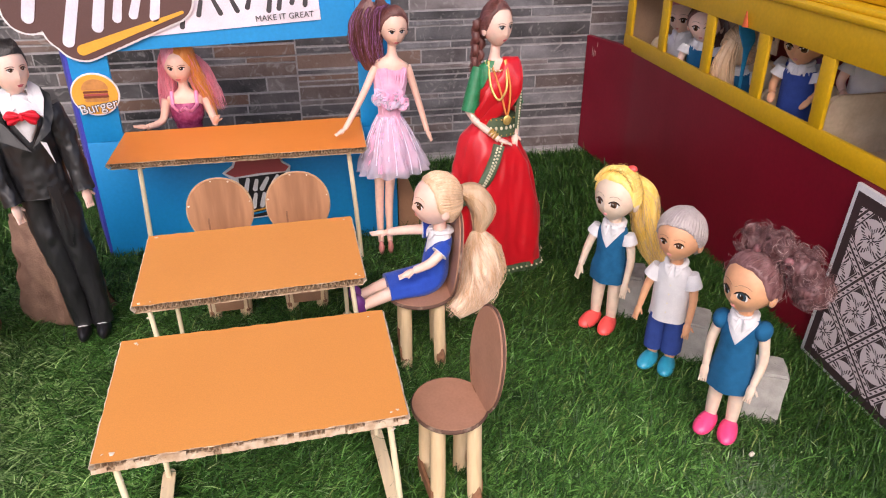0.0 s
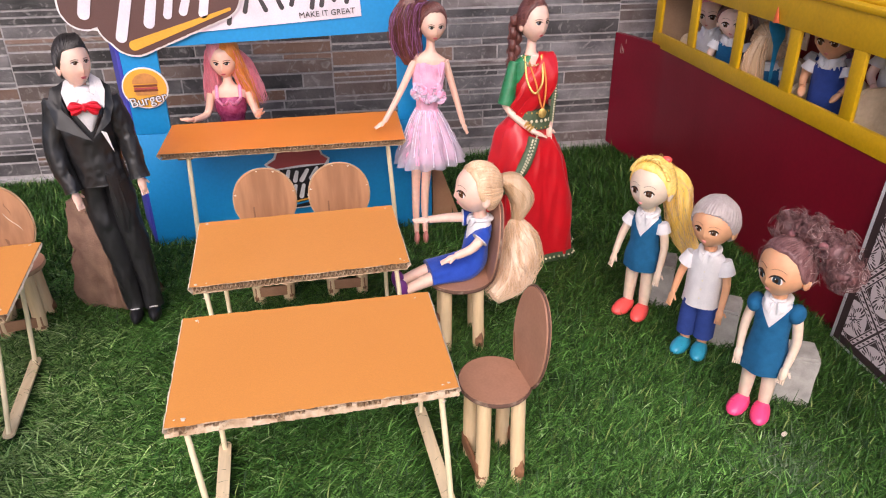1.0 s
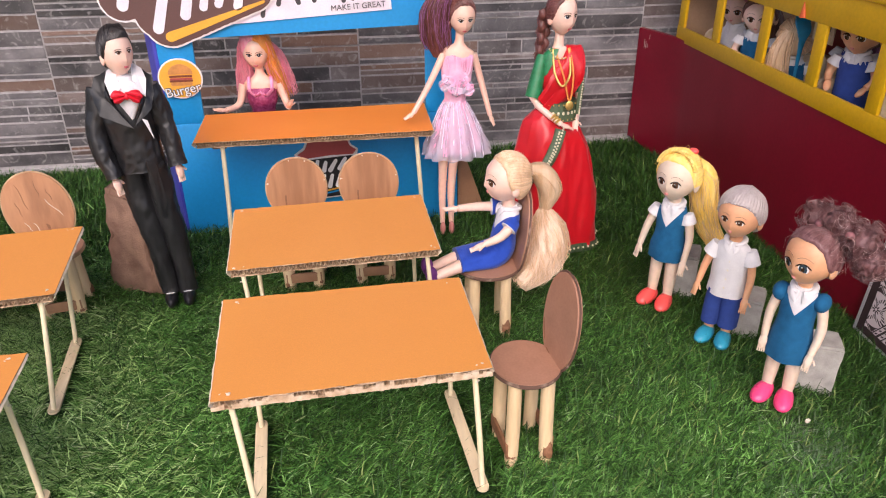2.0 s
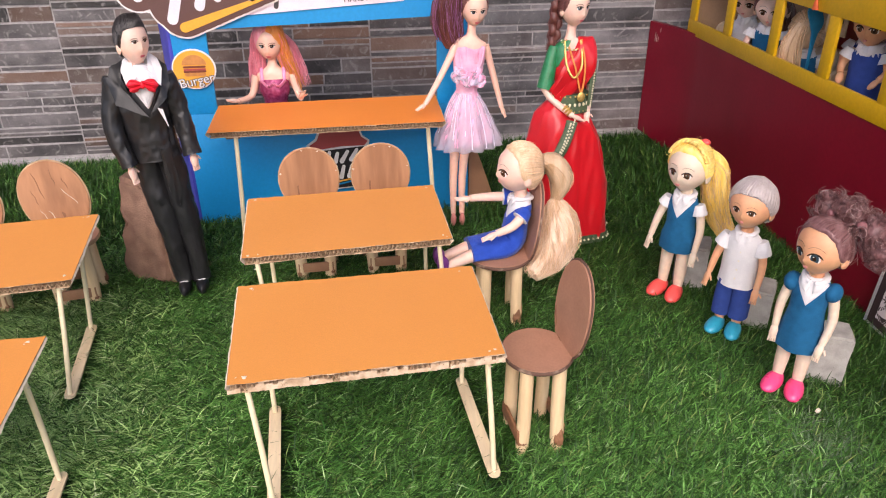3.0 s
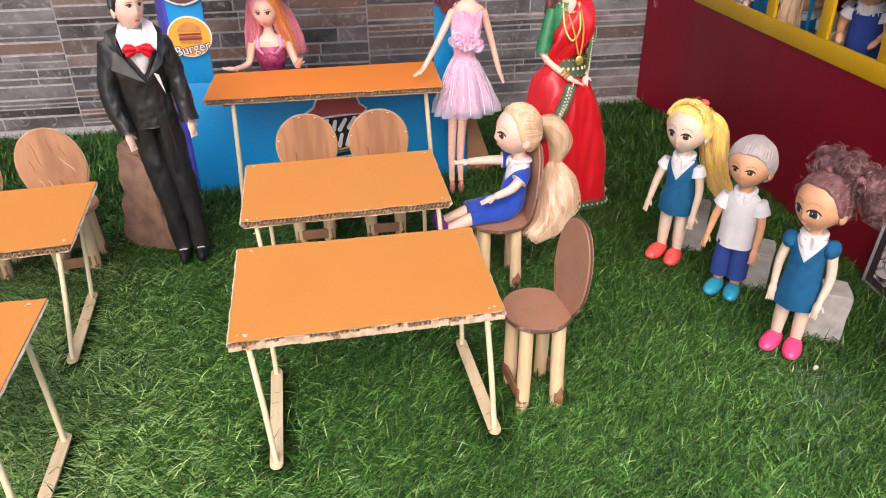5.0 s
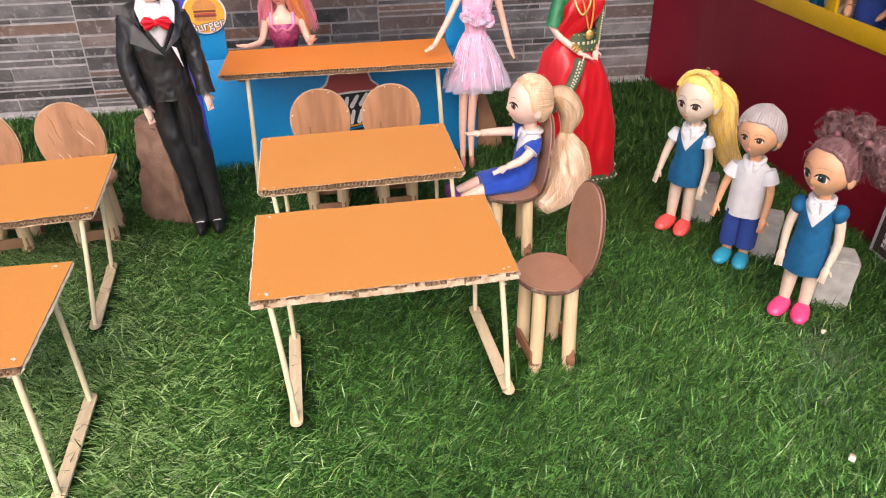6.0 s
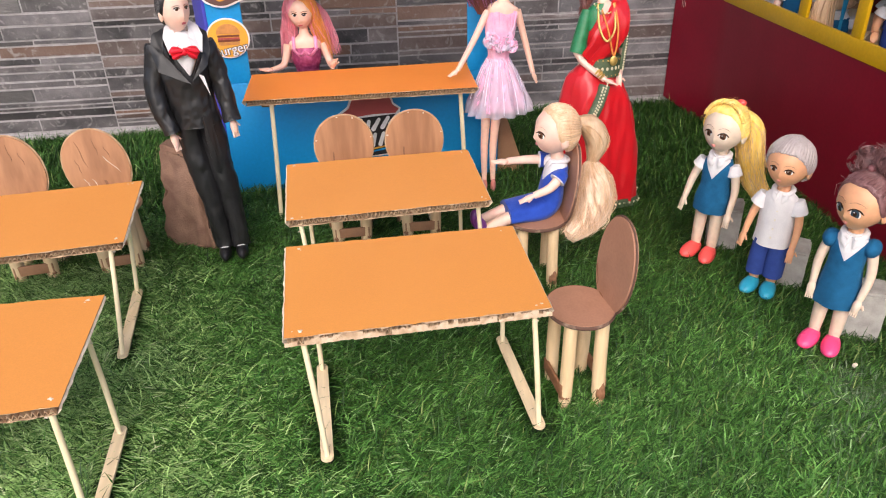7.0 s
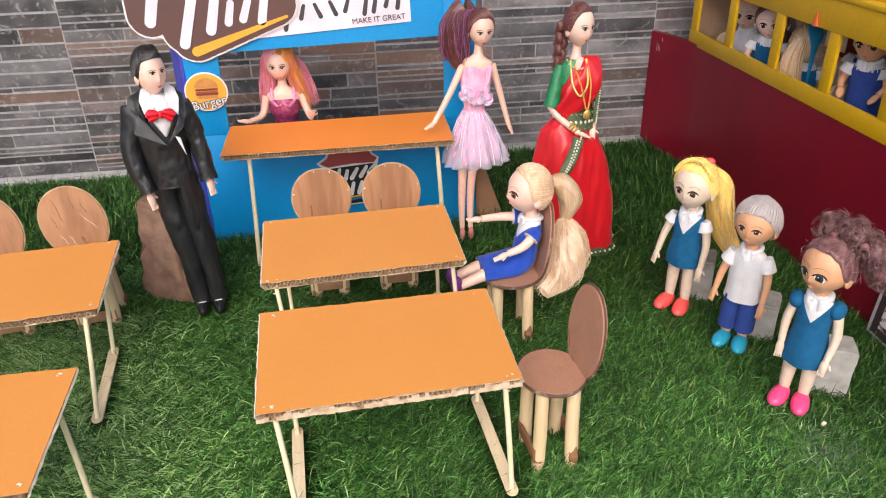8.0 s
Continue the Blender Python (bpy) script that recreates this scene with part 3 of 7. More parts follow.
bm = bmesh.new()
for p in REST:
    strip_bm(bm, *p, srng)
part("strips", bm, surf("slate_far", (0.135, 0.125, 0.122), (0.07, 0.065, 0.065), rough=0.42, scale=26, fine=260, stretch=(0.55, 1, 1.6), bump=0.6, by_island=0.4, depth=0.0025),
     wall, "slate strips away from the toys", kind="stuff")

# ---- furniture of card, dowels and craft sticks ----


def skewer(bm, foot, top, r=0.0021):
    f, t = Vector(foot), Vector(top)
    mid = (f + t) / 2 + Vector((0.0005, 0.0003, 0))
    tube(bm, [f, mid, t], [r, r * 1.05, r * 0.95], seg=10, sub=2)


def corrugated(bm, tl, tr, br, bl, z, thick=0.0062, pitch=0.0036, r=None, paper=0, card=1):
    """A sheet of corrugated card: face paper, fluted core, back liner."""
    r = r or random.Random(3)
    t = 0.0007
    for a, b, mi in ((z - t, z, paper), (z - thick, z - thick + t, card)):
        nx, ny = 36, 6
        low, up = [], []
        for zz, store in ((a, low), (b, up)):
            for j in range(ny + 1):
                row = []
                for i in range(nx + 1):
                    u, v = i / nx, j / ny
                    if mi != paper:
                        u = 0.012 + 0.976 * u
                    p = (Vector(bl) * (1 - u) + Vector(br) * u) * (1 - v) + (Vector(tl) * (1 - u) + Vector(tr) * u) * v
                    ed = r.uniform(-0.0007, 0.0007) + (0.0013 if mi == paper else 0) if j == 0 else r.uniform(-0.0006, 0.0006) if j == ny else 0
                    row.append(bm.verts.new((p[0], p[1] + ed, zz)))
                store.append(row)
        for j in range(ny):
            for i in range(nx):
                bm.faces.new((up[j][i], up[j][i + 1], up[j + 1][i + 1], up[j + 1][i])).material_index = mi
                bm.faces.new((low[j][i], low[j + 1][i], low[j + 1][i + 1], low[j][i + 1])).material_index = card
        rim = [(0, i) for i in range(nx)] + [(j, nx) for j in range(ny)] + [(ny, i) for i in range(nx, 0, -1)] + [(j, 0) for j in range(ny, 0, -1)]
        for k in range(len(rim)):
            (j0, i0), (j1, i1) = rim[k], rim[(k + 1) % len(rim)]
            bm.faces.new((low[j0][i0], low[j1][i1], up[j1][i1], up[j0][i0])).material_index = card
    W = (Vector(br) - Vector(bl)).length
    n = max(4, int(W / pitch)) * 4
    rows = []
    for i in range(n + 1):
        u = 0.010 + 0.980 * i / n
        zz = z - thick / 2 + (thick / 2 - t - 0.0001) * math.sin(i * math.pi / 2) * r.uniform(0.45, 1.0)
        f = Vector(bl) * (1 - u) + Vector(br) * u
        b = Vector(tl) * (1 - u) + Vector(tr) * u
        y = f[1] + r.uniform(-0.0005, 0.0004)
        rows.append([bm.verts.new(p) for p in ((f[0], y, zz + 0.0004), (f[0], y, zz - 0.0004), (b[0], b[1], zz - 0.0004), (b[0], b[1], zz + 0.0004))])
    for a, b in zip(rows, rows[1:]):
        for k in range(4):
            bm.faces.new((a[k], b[k], b[(k + 1) % 4], a[(k + 1) % 4])).material_index = card
    for p, q, k in ((bl, tl, -1), (br, tr, 1)):
        # crushed liner along the sides, in short uneven lengths
        m = 26
        lo = [Vector((*(Vector(p) * (1 - i / m) + Vector(q) * (i / m)), 0)) + Vector((k * r.uniform(-0.0002, 0.0005), 0, 0)) for i in range(m + 1)]
        up = [bm.verts.new((v[0], v[1], z - t * 0.8)) for v in lo]
        mid = [bm.verts.new((v[0] + k * r.uniform(0.0009, 0.0014), v[1], z - t - 0.0012)) for v in lo]
        dn = [bm.verts.new((v[0] - k * r.uniform(0.0020, 0.0030), v[1], z - thick + t * 0.8)) for v in lo]
        for i in range(m):
            for a, b in ((up, mid), (mid, dn)):
                bm.faces.new((a[i], a[i + 1], b[i + 1], b[i])).material_index = card + 2


def torn_edge(bm, bl, br, z, crushed, r, thick=0.0062):
    """Flattened shreds of liner along the front edge of a sheet."""
    W = (Vector(br) - Vector(bl)).length
    u0 = 0.0
    while u0 < 1.0:
        w = r.uniform(0.0014, 0.0065) / W
        u0 += w
        if r.random() > crushed:
            continue
        u0 -= w
        p, q = Vector(bl).lerp(Vector(br), u0), Vector(bl).lerp(Vector(br), min(1.0, u0 + w))
        u0 += w
        lo = z - thick + r.uniform(0, 0.0006)
        hi = z - r.choice((0.0007, 0.0012, 0.0018, 0.0026, 0.0036))
        v = [bm.verts.new(c) for c in ((p[0], p[1] - r.uniform(0.0002, 0.0012), lo), (q[0], q[1] - r.uniform(0.0002, 0.0012), lo + r.uniform(-0.0003, 0.0004)), (q[0], q[1] - 0.0002, hi), (p[0], p[1] - 0.0002, hi + r.uniform(-0.0005, 0.0005)))]
        w4 = [bm.verts.new(c.co + Vector((0, 0.0014, 0))) for c in v]
        bm.faces.new(v)
        for k in range(4):
            bm.faces.new((v[k], w4[k], w4[(k + 1) % 4], v[(k + 1) % 4]))


def craft_stick(bm, p, q, z, half=0.0048, thick=0.002):
    prism(bm, capsule(p, q, half, half, 9), z, z + thick, axis="z")


def glue_drop(bm, at, r, rr):
    r *= rr.uniform(0.35, 0.75)
    ph = rr.uniform(0, 6)
    blob(bm, at, (r * rr.uniform(0.8, 1.9), r * rr.uniform(0.7, 1.3), r * 0.30), u=12, v=7, rot=pose(0, 0, 0, 0, 0, rr.uniform(0, 180)).to_3x3(),
         shape=lambda co: Vector((co[0] * (1 + 0.3 * math.sin(3 * co[1] + ph)), co[1] * (1 + 0.35 * math.sin(4 * co[0] + ph)), co[2])))


def table(tl, tr, br, bl, z, legs, label, seed, crushed=0.0):
    """Card table: legs are (foot xy, top xy) for right front, right back, left front, left back."""
    rr = random.Random(seed)
    cx, cy = (tl[0] + br[0]) / 2, (tl[1] + br[1]) / 2
    ob = thing("table", (cx, cy, GROUND_Z), label, "table", "orange card tables")
    bm = bmesh.new()
    corrugated(bm, tl, tr, br, bl, z, r=rr)
    top = part("tabletop", bm, [ORANGE, DARK_KRAFT, CREAM_EDGE, PALE_LINER], ob, "orange paper-faced corrugated card top", smooth=False)
    if crushed:
        bm = bmesh.new()
        torn_edge(bm, bl, br, z, crushed, rr)
        part("torn_edge", bm, CREAM_EDGE, top, "crushed pale card edge", kind="stuff", smooth=False)
    for foot, head in legs:
        bm = bmesh.new()
        skewer(bm, (*foot, 0.003), (*head, z - 0.005))
        part("leg", bm, BAMBOO, ob, "pale bamboo skewer leg")
    for a, b in ((legs[0][0], legs[1][0]), (legs[2][0], legs[3][0])):
        d = (Vector(b) - Vector(a)).normalized()
        bm = bmesh.new()
        STICKS.append((tuple(a), tuple(b), 0.0125))
        craft_stick(bm, Vector(a) - d * 0.001, Vector(b) + d * 0.003, 0.0016)
        part("foot_stick", bm, STICK, ob, "flat wooden craft stick foot")
    for k, (foot, head) in enumerate(legs):
        bm = bmesh.new()
        c = [br, tr, bl, tl][k]
        q = Vector(c) * 0.90 + Vector((cx, cy)) * 0.10
        glue_drop(bm, (q[0] + rr.uniform(-0.004, 0.004), q[1] + rr.uniform(-0.003, 0.003), z + 0.0004), 0.0021, rr)
        if rr.random() < 0.6:
            glue_drop(bm, (q[0] + rr.uniform(-0.006, 0.006), q[1] + rr.uniform(-0.003, 0.003), z + 0.0004), 0.0012, rr)
        part("glue_blob", bm, GLUE, top, "dried white glue")
        bm = bmesh.new()
        for i in range(3):
            glue_drop(bm, (head[0] + rr.uniform(-0.003, 0.003), head[1] + rr.uniform(-0.002, 0.002), z - 0.008 - 0.006 * i * rr.random()), 0.0024, rr)
        part("glue_blob", bm, GLUE, top, "dried white glue")
    return ob


def legs_by(tl, tr, br, bl):
    """Usual leg places, from the corners of a tabletop."""
    return [((br[0] - 0.006, br[1] - 0.003), (br[0] - 0.012, br[1] + 0.005)), ((tr[0] - 0.011, tr[1] - 0.023), (tr[0] - 0.013, tr[1] - 0.022)),
            ((bl[0] + 0.019, bl[1] - 0.005), (bl[0] + 0.012, bl[1] + 0.004)), ((tl[0] + 0.020, tl[1] - 0.033), (tl[0] + 0.018, tl[1] - 0.030))]


C = ((-0.201, 0.549), (-0.008, 0.556), (-0.005, 0.428), (-0.194, 0.419))
table(*C, 0.109, legs_by(*C), "orange card table on bamboo skewer legs and stick feet, empty", 1, 0.9)
C = ((-0.212, 0.732), (-0.0195, 0.741), (-0.016, 0.613), (-0.2045, 0.601))
table(*C, 0.106, legs_by(*C), "orange card table beside the seated doll", 2)
C = ((-0.548, 0.690), (-0.354, 0.711), (-0.340, 0.580), (-0.534, 0.558))
L3 = legs_by(*C)
L3[0], L3[1] = ((-0.361, 0.565), (-0.354, 0.587)), ((-0.372, 0.667), (-0.362, 0.668))
table(*C, 0.108, L3, "orange card table in front of two wood-grain chairs", 3)
C = ((-0.528, 0.495), (-0.333, 0.498), (-0.326, 0.372), (-0.521, 0.355))
L4 = legs_by(*C)
L4[0], L4[1] = ((-0.331, 0.366), (-0.333, 0.375)), ((-0.337, 0.461), (-0.339, 0.462))
table(*C, 0.108, L4, "orange card table standing alone on the turf", 4)


def chair(label, back_mat, back_label, hh=0.0415, lean=-7, hw=0.0310, roll=0, seat=0.068, rad=0.0315, rim=None, deep=None, legs=(0.0175, 0.0185, 0.0064), worn=False, marks=()):
    """Round-seated chair, its back along +y, seat 0.066 m above the turf."""
    ob = thing("chair", (0, 0, 0), label, "chair", "round-backed card chairs")
    deep = deep or rad + 0.001
    lx, ly, lr = legs
    rung_mat = TAN_CARD if rim else STAIN_WOOD
    bm = bmesh.new()
    for k, (a, b) in enumerate(((seat - 0.004, seat - 0.0022), (seat - 0.0018, seat))):
        prism(bm, oval(0.0004 * k, 0, rad - 0.0004 * k, deep, 40), a, b, axis="z")
    seat_ob = part("seat", bm, BROWN_CARD, ob, "round brown card seat", local=True)
    bm = bmesh.new()
    o = oval(0, 0, rad + 0.0004, deep + 0.0004, 40)
    tube(bm, [(a, b, seat - 0.0024) for a, b in o] + [(o[0][0], o[0][1], seat - 0.0024)], [(0.0019, 0.0007)] * 41, seg=6, sub=1, right=(0, 0, 1))
    part("edge", bm, rim or CARD_EDGE, seat_ob, "worn card edge", local=True)
    bm = bmesh.new()
    tilt = Matrix.Translation((0, deep - 0.006, seat - 0.006)) @ pose(0, 0, 0, lean, roll, 0)
    for k in range(2):
        prism(bm, oval(0, hh - 0.001, hw - 0.0005 * k, hh, 44, 0.96), 0.0021 * k, 0.0021 * k + 0.0019)
    bm.transform(tilt)
    back = part("backrest", bm, back_mat, ob, back_label, local=True)
    bm = bmesh.new()
    n = 44
    o = oval(0, hh - 0.001, hw + 0.0007, hh + 0.0007, n, 0.96)
    tube(bm, [(a, 0.002, b) for a, b in o] + [(o[0][0], 0.002, o[0][1])], 0.0009, seg=6, sub=1, right=(0, 1, 0))
    bm.transform(tilt)
    part("edge", bm, rim or CARD_EDGE, back, "worn card edge", local=True)
    if worn:
        bm = bmesh.new()
        box(bm, (-hw * 0.42, -0.0005, hh * 0.10), (-hw * 0.36, 0.0003, hh * 0.78), 0.0002)
        bm.transform(tilt)
        part("score_line", bm, STAIN_WOOD, back, "dark scored line", local=True)
        for k, (a, w) in enumerate(((1.2, 0.0010), (1.75, 0.0008), (2.9, 0.0013), (0.25, 0.0008))):
            bm = bmesh.new()
            blob(bm, (hw * 0.97 * math.cos(a), -0.0002, hh - 0.001 + hh * 0.97 * math.sin(a)), (w, 0.0006, w * 0.7), u=10, v=6, shape=lambda co, q=k: Vector((co[0] * (1 + 0.4 * math.sin(4 * co[2] + q)), co[1], co[2] * (1 + 0.4 * math.sin(5 * co[0] + q)))))
            bm.transform(tilt)
            part("paint_chip", bm, GLUE, back, "pale chipped spot", local=True)
    for name, material, a0, b0, a1, b1, w in marks:
        # a thin wavering stroke on the face, in shares of the oval's half width and height
        bm = bmesh.new()
        pts = [(hw * (a0 + (a1 - a0) * q + 0.02 * math.sin(9 * q + 5 * a0)), -0.0001, hh - 0.001 + hh * (b0 + (b1 - b0) * q)) for q in (0, 0.25, 0.5, 0.75, 1)]
        tube(bm, pts, [(w * 0.3, 0.0003), (w, 0.0003), (w * 0.7, 0.0003), (w, 0.0003), (w * 0.2, 0.0003)], seg=6, sub=2, right=(1, 0, 0))
        bm.transform(tilt)
        part(name, bm, material, back, "dark streak" if name == "streak" else "pale scratch", local=True)
    for sx in (-1, 1):
        for sy in (-1, 1):
            bm = bmesh.new()
            j = 0.002 * sx * sy
            tube(bm, [(sx * lx + j, sy * ly, GROUND_Z), (sx * lx * 0.95, sy * ly * 0.98, 0.03), (sx * lx * 0.90, sy * ly * 0.95, seat - 0.0038)], [lr, lr * 1.03, lr], seg=16, sub=2)
            leg = part("leg", bm, DOWEL, ob, "pale round dowel leg", local=True)
            bm = bmesh.new()
            tube(bm, [(sx * (lx + 0.0016) + j, sy * (ly + 0.0004), GROUND_Z + 0.004 + 0.003 * sx), (sx * (lx + 0.0015) + j, sy * (ly + 0.0006), 0.004), (sx * (lx + 0.0011), sy * (ly + 0.0003), 0.016 + 0.006 * sy)], [lr * 0.55, lr * 0.86, lr * 0.35], seg=12, sub=4, folds=3, amp=[0.1, 0.08, 0.2])
            part("stain", bm, STAIN_WOOD, leg, "dark glue stain", local=True)
    for sy in (-1, 1):
        bm = bmesh.new()
        box(bm, (-lx - 0.002, sy * (ly + 0.0048) - 0.0012, 0.005), (lx + 0.002, sy * (ly + 0.0048) + 0.0012, 0.0165), 0.0005)
        part("rung", bm, rung_mat, ob, "brown card cross strip", local=True)
    return ob


plain = chair("brown card chair with round back and dowel legs, empty", BROWN_CARD, "oval brown card back", 0.0395, -7, 0.0285, 0, 0.0795, 0.0290, deep=0.0268, legs=(0.0175, 0.0140, 0.0054),
              marks=(("streak", STAIN_WOOD, -0.42, -0.80, 0.10, -0.90, 0.0014), ("streak", STAIN_WOOD, -0.90, -0.30, -0.62, -0.70, 0.0009)))
plain.matrix_basis = pose(0.030, 0.4715, 0, 0, 0, -84)
used = chair("brown card chair with a seated doll on it", BROWN_CARD, "oval brown card back", 0.0415, -7, 0.0300, 0, 0.0680, 0.0300, legs=(0.0175, 0.0160, 0.0056))
used.matrix_basis = pose(0.0365, 0.650, 0, 0, 0, -93)
for cx, cy in ((0.030, 0.4715), (0.0365, 0.650)):
    for sx in (-1, 1):
        for sy in (-1, 1):
            STICKS.append(((cx + sx * 0.0175, cy + sy * 0.0185), (cx + sx * 0.0175, cy + sy * 0.0186), 0.0095))
grainy = chair("chair with wood-grain oval back and dowel legs", VENEER, "oval back with wood-grain print", 0.0350, -4, 0.0330, rim=PALE_EDGE, worn=True)
grainy.matrix_basis = pose(-0.152, 0.772, 0, 0, 0, 2)
copy_thing(grainy, pose(-0.0715, 0.775, 0, 0, 0, 1))
STREAKS = (("streak", STAIN_WOOD, -0.30, 0.80, -0.28, 0.05, 0.00045), ("streak", STAIN_WOOD, -0.55, 0.35, -0.52, -0.05, 0.00040),
           ("streak", STAIN_WOOD, 0.22, 0.74, 0.20, 0.28, 0.00040), ("streak", STAIN_WOOD, 0.46, 0.45, 0.52, 0.10, 0.00045),
           ("streak", STAIN_WOOD, 0.02, -0.42, 0.10, -0.75, 0.0016), ("scratch", GLUE, 0.30, 0.20, 0.62, -0.35, 0.00035),
           ("scratch", GLUE, -0.30, -0.30, -0.22, -0.60, 0.00040), ("scratch", GLUE, -0.55, -0.20, -0.45, -0.50, 0.00030))
marked = chair("chair with streaked wood-grain oval back and dowel legs", VENEER, "tall oval back with wood-grain print and dark streaks", 0.0400, -9, 0.0325, -13, rim=PALE_EDGE, marks=STREAKS)
marked.matrix_basis = pose(-0.405, 0.748, 0, 0, 0, 10)
tall = chair("chair with tall wood-grain oval back and dowel legs", VENEER, "tall oval back with wood-grain print", 0.0400, -9, 0.0325, -13, rim=PALE_EDGE, marks=STREAKS[2:4])
tall.matrix_basis = pose(-0.492, 0.742, 0, 0, 0, 8)

# ---- turf, thinned where legs and sticks press it down ----
def pressed(x, y, reach):
    """How far each place lies within reach of a stick or leg, as a mask."""
    m = np.zeros(len(x), bool)
    for (ax, ay), (bx, by), w in STICKS:
        dx, dy = bx - ax, by - ay
        t = np.clip(((x - ax) * dx + (y - ay) * dy) / max(dx * dx + dy * dy, 1e-9), 0, 1)
        m |= np.hypot(x - ax - t * dx, y - ay - t * dy) < w * reach
    return m


def open_turf(x, y, r):
    return (r.random(len(x)) > 0.42 * dusty_spot(x, y)) & ~(pressed(x, y, 1.0) & (r.random(len(x)) > 0.12))


def shade_share(x, y):
    """Share of pale tips: thinned by bus and wall as painted shade, more front right."""
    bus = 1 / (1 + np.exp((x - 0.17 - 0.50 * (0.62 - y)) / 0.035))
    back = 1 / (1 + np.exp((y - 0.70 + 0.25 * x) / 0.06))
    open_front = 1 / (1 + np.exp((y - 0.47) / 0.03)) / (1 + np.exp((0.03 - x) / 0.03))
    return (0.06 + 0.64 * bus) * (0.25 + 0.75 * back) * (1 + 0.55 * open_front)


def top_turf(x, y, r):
    return (r.random(len(x)) > 0.42 * dusty_spot(x, y)) & (r.random(len(x)) < shade_share(x, y)) & ~pressed(x, y, 1.35)


def sunlit_turf(x, y, r):
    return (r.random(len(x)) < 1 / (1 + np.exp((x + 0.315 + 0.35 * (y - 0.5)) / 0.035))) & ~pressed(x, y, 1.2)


rng = np.random.default_rng(4)
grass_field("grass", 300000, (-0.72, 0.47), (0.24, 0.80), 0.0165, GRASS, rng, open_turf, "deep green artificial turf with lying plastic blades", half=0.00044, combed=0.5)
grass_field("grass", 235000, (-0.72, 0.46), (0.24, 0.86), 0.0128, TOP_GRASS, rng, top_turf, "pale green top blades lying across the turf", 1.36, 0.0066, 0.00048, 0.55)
# brighter light at the left, painted with paler blades
grass_field("grass", 165000, (-0.80, -0.10), (0.24, 0.74), 0.0150, SUNLIT_GRASS, rng, sunlit_turf, "pale green blades on the left of the turf, sunlight put into their colour", 1.30, 0.0068, 0.00048, 0.5)
# kept sparse: the missing pale blades stand for the shade by the wall
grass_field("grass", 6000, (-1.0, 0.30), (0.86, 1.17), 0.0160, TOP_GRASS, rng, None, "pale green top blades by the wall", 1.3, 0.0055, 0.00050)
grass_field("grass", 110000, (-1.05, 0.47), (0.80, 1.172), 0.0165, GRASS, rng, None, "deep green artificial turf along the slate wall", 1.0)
grass_field("grass", 24000, (-1.6, 1.4), (-0.6, 0.24), 0.022, GRASS, rng, None, "deep green artificial turf towards the open side")
grass_field("grass", 60000, (0.15, 0.40), (0.31, 0.52), 0.0140, DUSTY, rng, lambda x, y, r: r.random(len(x)) < 0.26 * dusty_spot(x, y),
            "patch of turf dulled by pale cement dust", 1.3, 0.005, 0.00042)

# ---- food booth of painted card ----
BY = 0.922
booth = thing("food_booth", (-0.13, BY, GROUND_Z), "sky-blue card food booth with printed signs and orange counter", "booth")
bm = bmesh.new()
box(bm, (-0.304, BY, GROUND_Z), (0.049, BY + 0.005, 0.139), 0.0006)
front = part("front_panel", bm, BLUE, booth, "blue paper-covered card panel")
bm = bmesh.new()
box(bm, (-0.304, BY + 0.0004, 0.1392), (-0.2635, BY + 0.0054, 0.345), 0.0006)
part("post", bm, BLUE, booth)
bm = bmesh.new()
box(bm, (0.0085, BY + 0.0004, 0.1392), (0.049, BY + 0.0054, 0.345), 0.0006)
part("post", bm, BLUE, booth)
bm = bmesh.new()
prism(bm, [(-0.2633, 0.240), (0.0083, 0.2475), (0.0083, 0.345), (-0.2633, 0.345)], BY + 0.0004, BY + 0.0054)
header = part("header", bm, BLUE, booth)
bm = bmesh.new()
box(bm, (0, 0, 0), (0.004, 0.075, 0.352), 0.0006)
bm.transform(Matrix.Translation((-0.3085, BY + 0.004, GROUND_Z)) @ pose(0, 0, 0, 0, 0, 19))
part("side_wing", bm, VIOLET_BLUE, booth, "violet-blue card side wing")
bm = bmesh.new()
prism(bm, [(0.051, GROUND_Z), (0.090, GROUND_Z), (0.066, 0.060), (0.052, 0.095)], BY + 0.008, BY + 0.013)
part("brace", bm, TAN_CARD, booth, "brown card brace leaning at the booth's end")
bm = bmesh.new()
corrugated(bm, (-0.2625, 0.930), (0.0075, 0.938), (0.006, 0.826), (-0.262, 0.825), 0.147, thick=0.0062)
part("counter", bm, [COUNTER_ORANGE, DARK_KRAFT, CREAM_EDGE, PALE_LINER], booth, "orange paper-faced corrugated card counter", smooth=False)
for foot, head in (((-0.240, 0.838), (-0.232, 0.834)), ((-0.004, 0.858), (-0.013, 0.840))):
    bm = bmesh.new()
    skewer(bm, (*foot, GROUND_Z), (*head, 0.1405), 0.0026)
    part("counter_leg", bm, BAMBOO, booth, "bamboo skewer prop")
    bm = bmesh.new()
    box(bm, (head[0] - 0.012, head[1] + 0.003, 0.1345), (head[0] + 0.004, head[1] + 0.022, 0.1406), 0.001)
    part("bracket", bm, STAIN_WOOD, booth, "dark card bracket under the counter")

# printed signs: plain shapes in place of the lettering of the makers
FY = BY - 0.0006


def plate(name, outline, material, parent, lift, label="", thick=0.0010):
    bm = bmesh.new()
    prism(bm, outline, FY - lift - thick, FY - lift)
    return part(name, bm, material, parent, label)


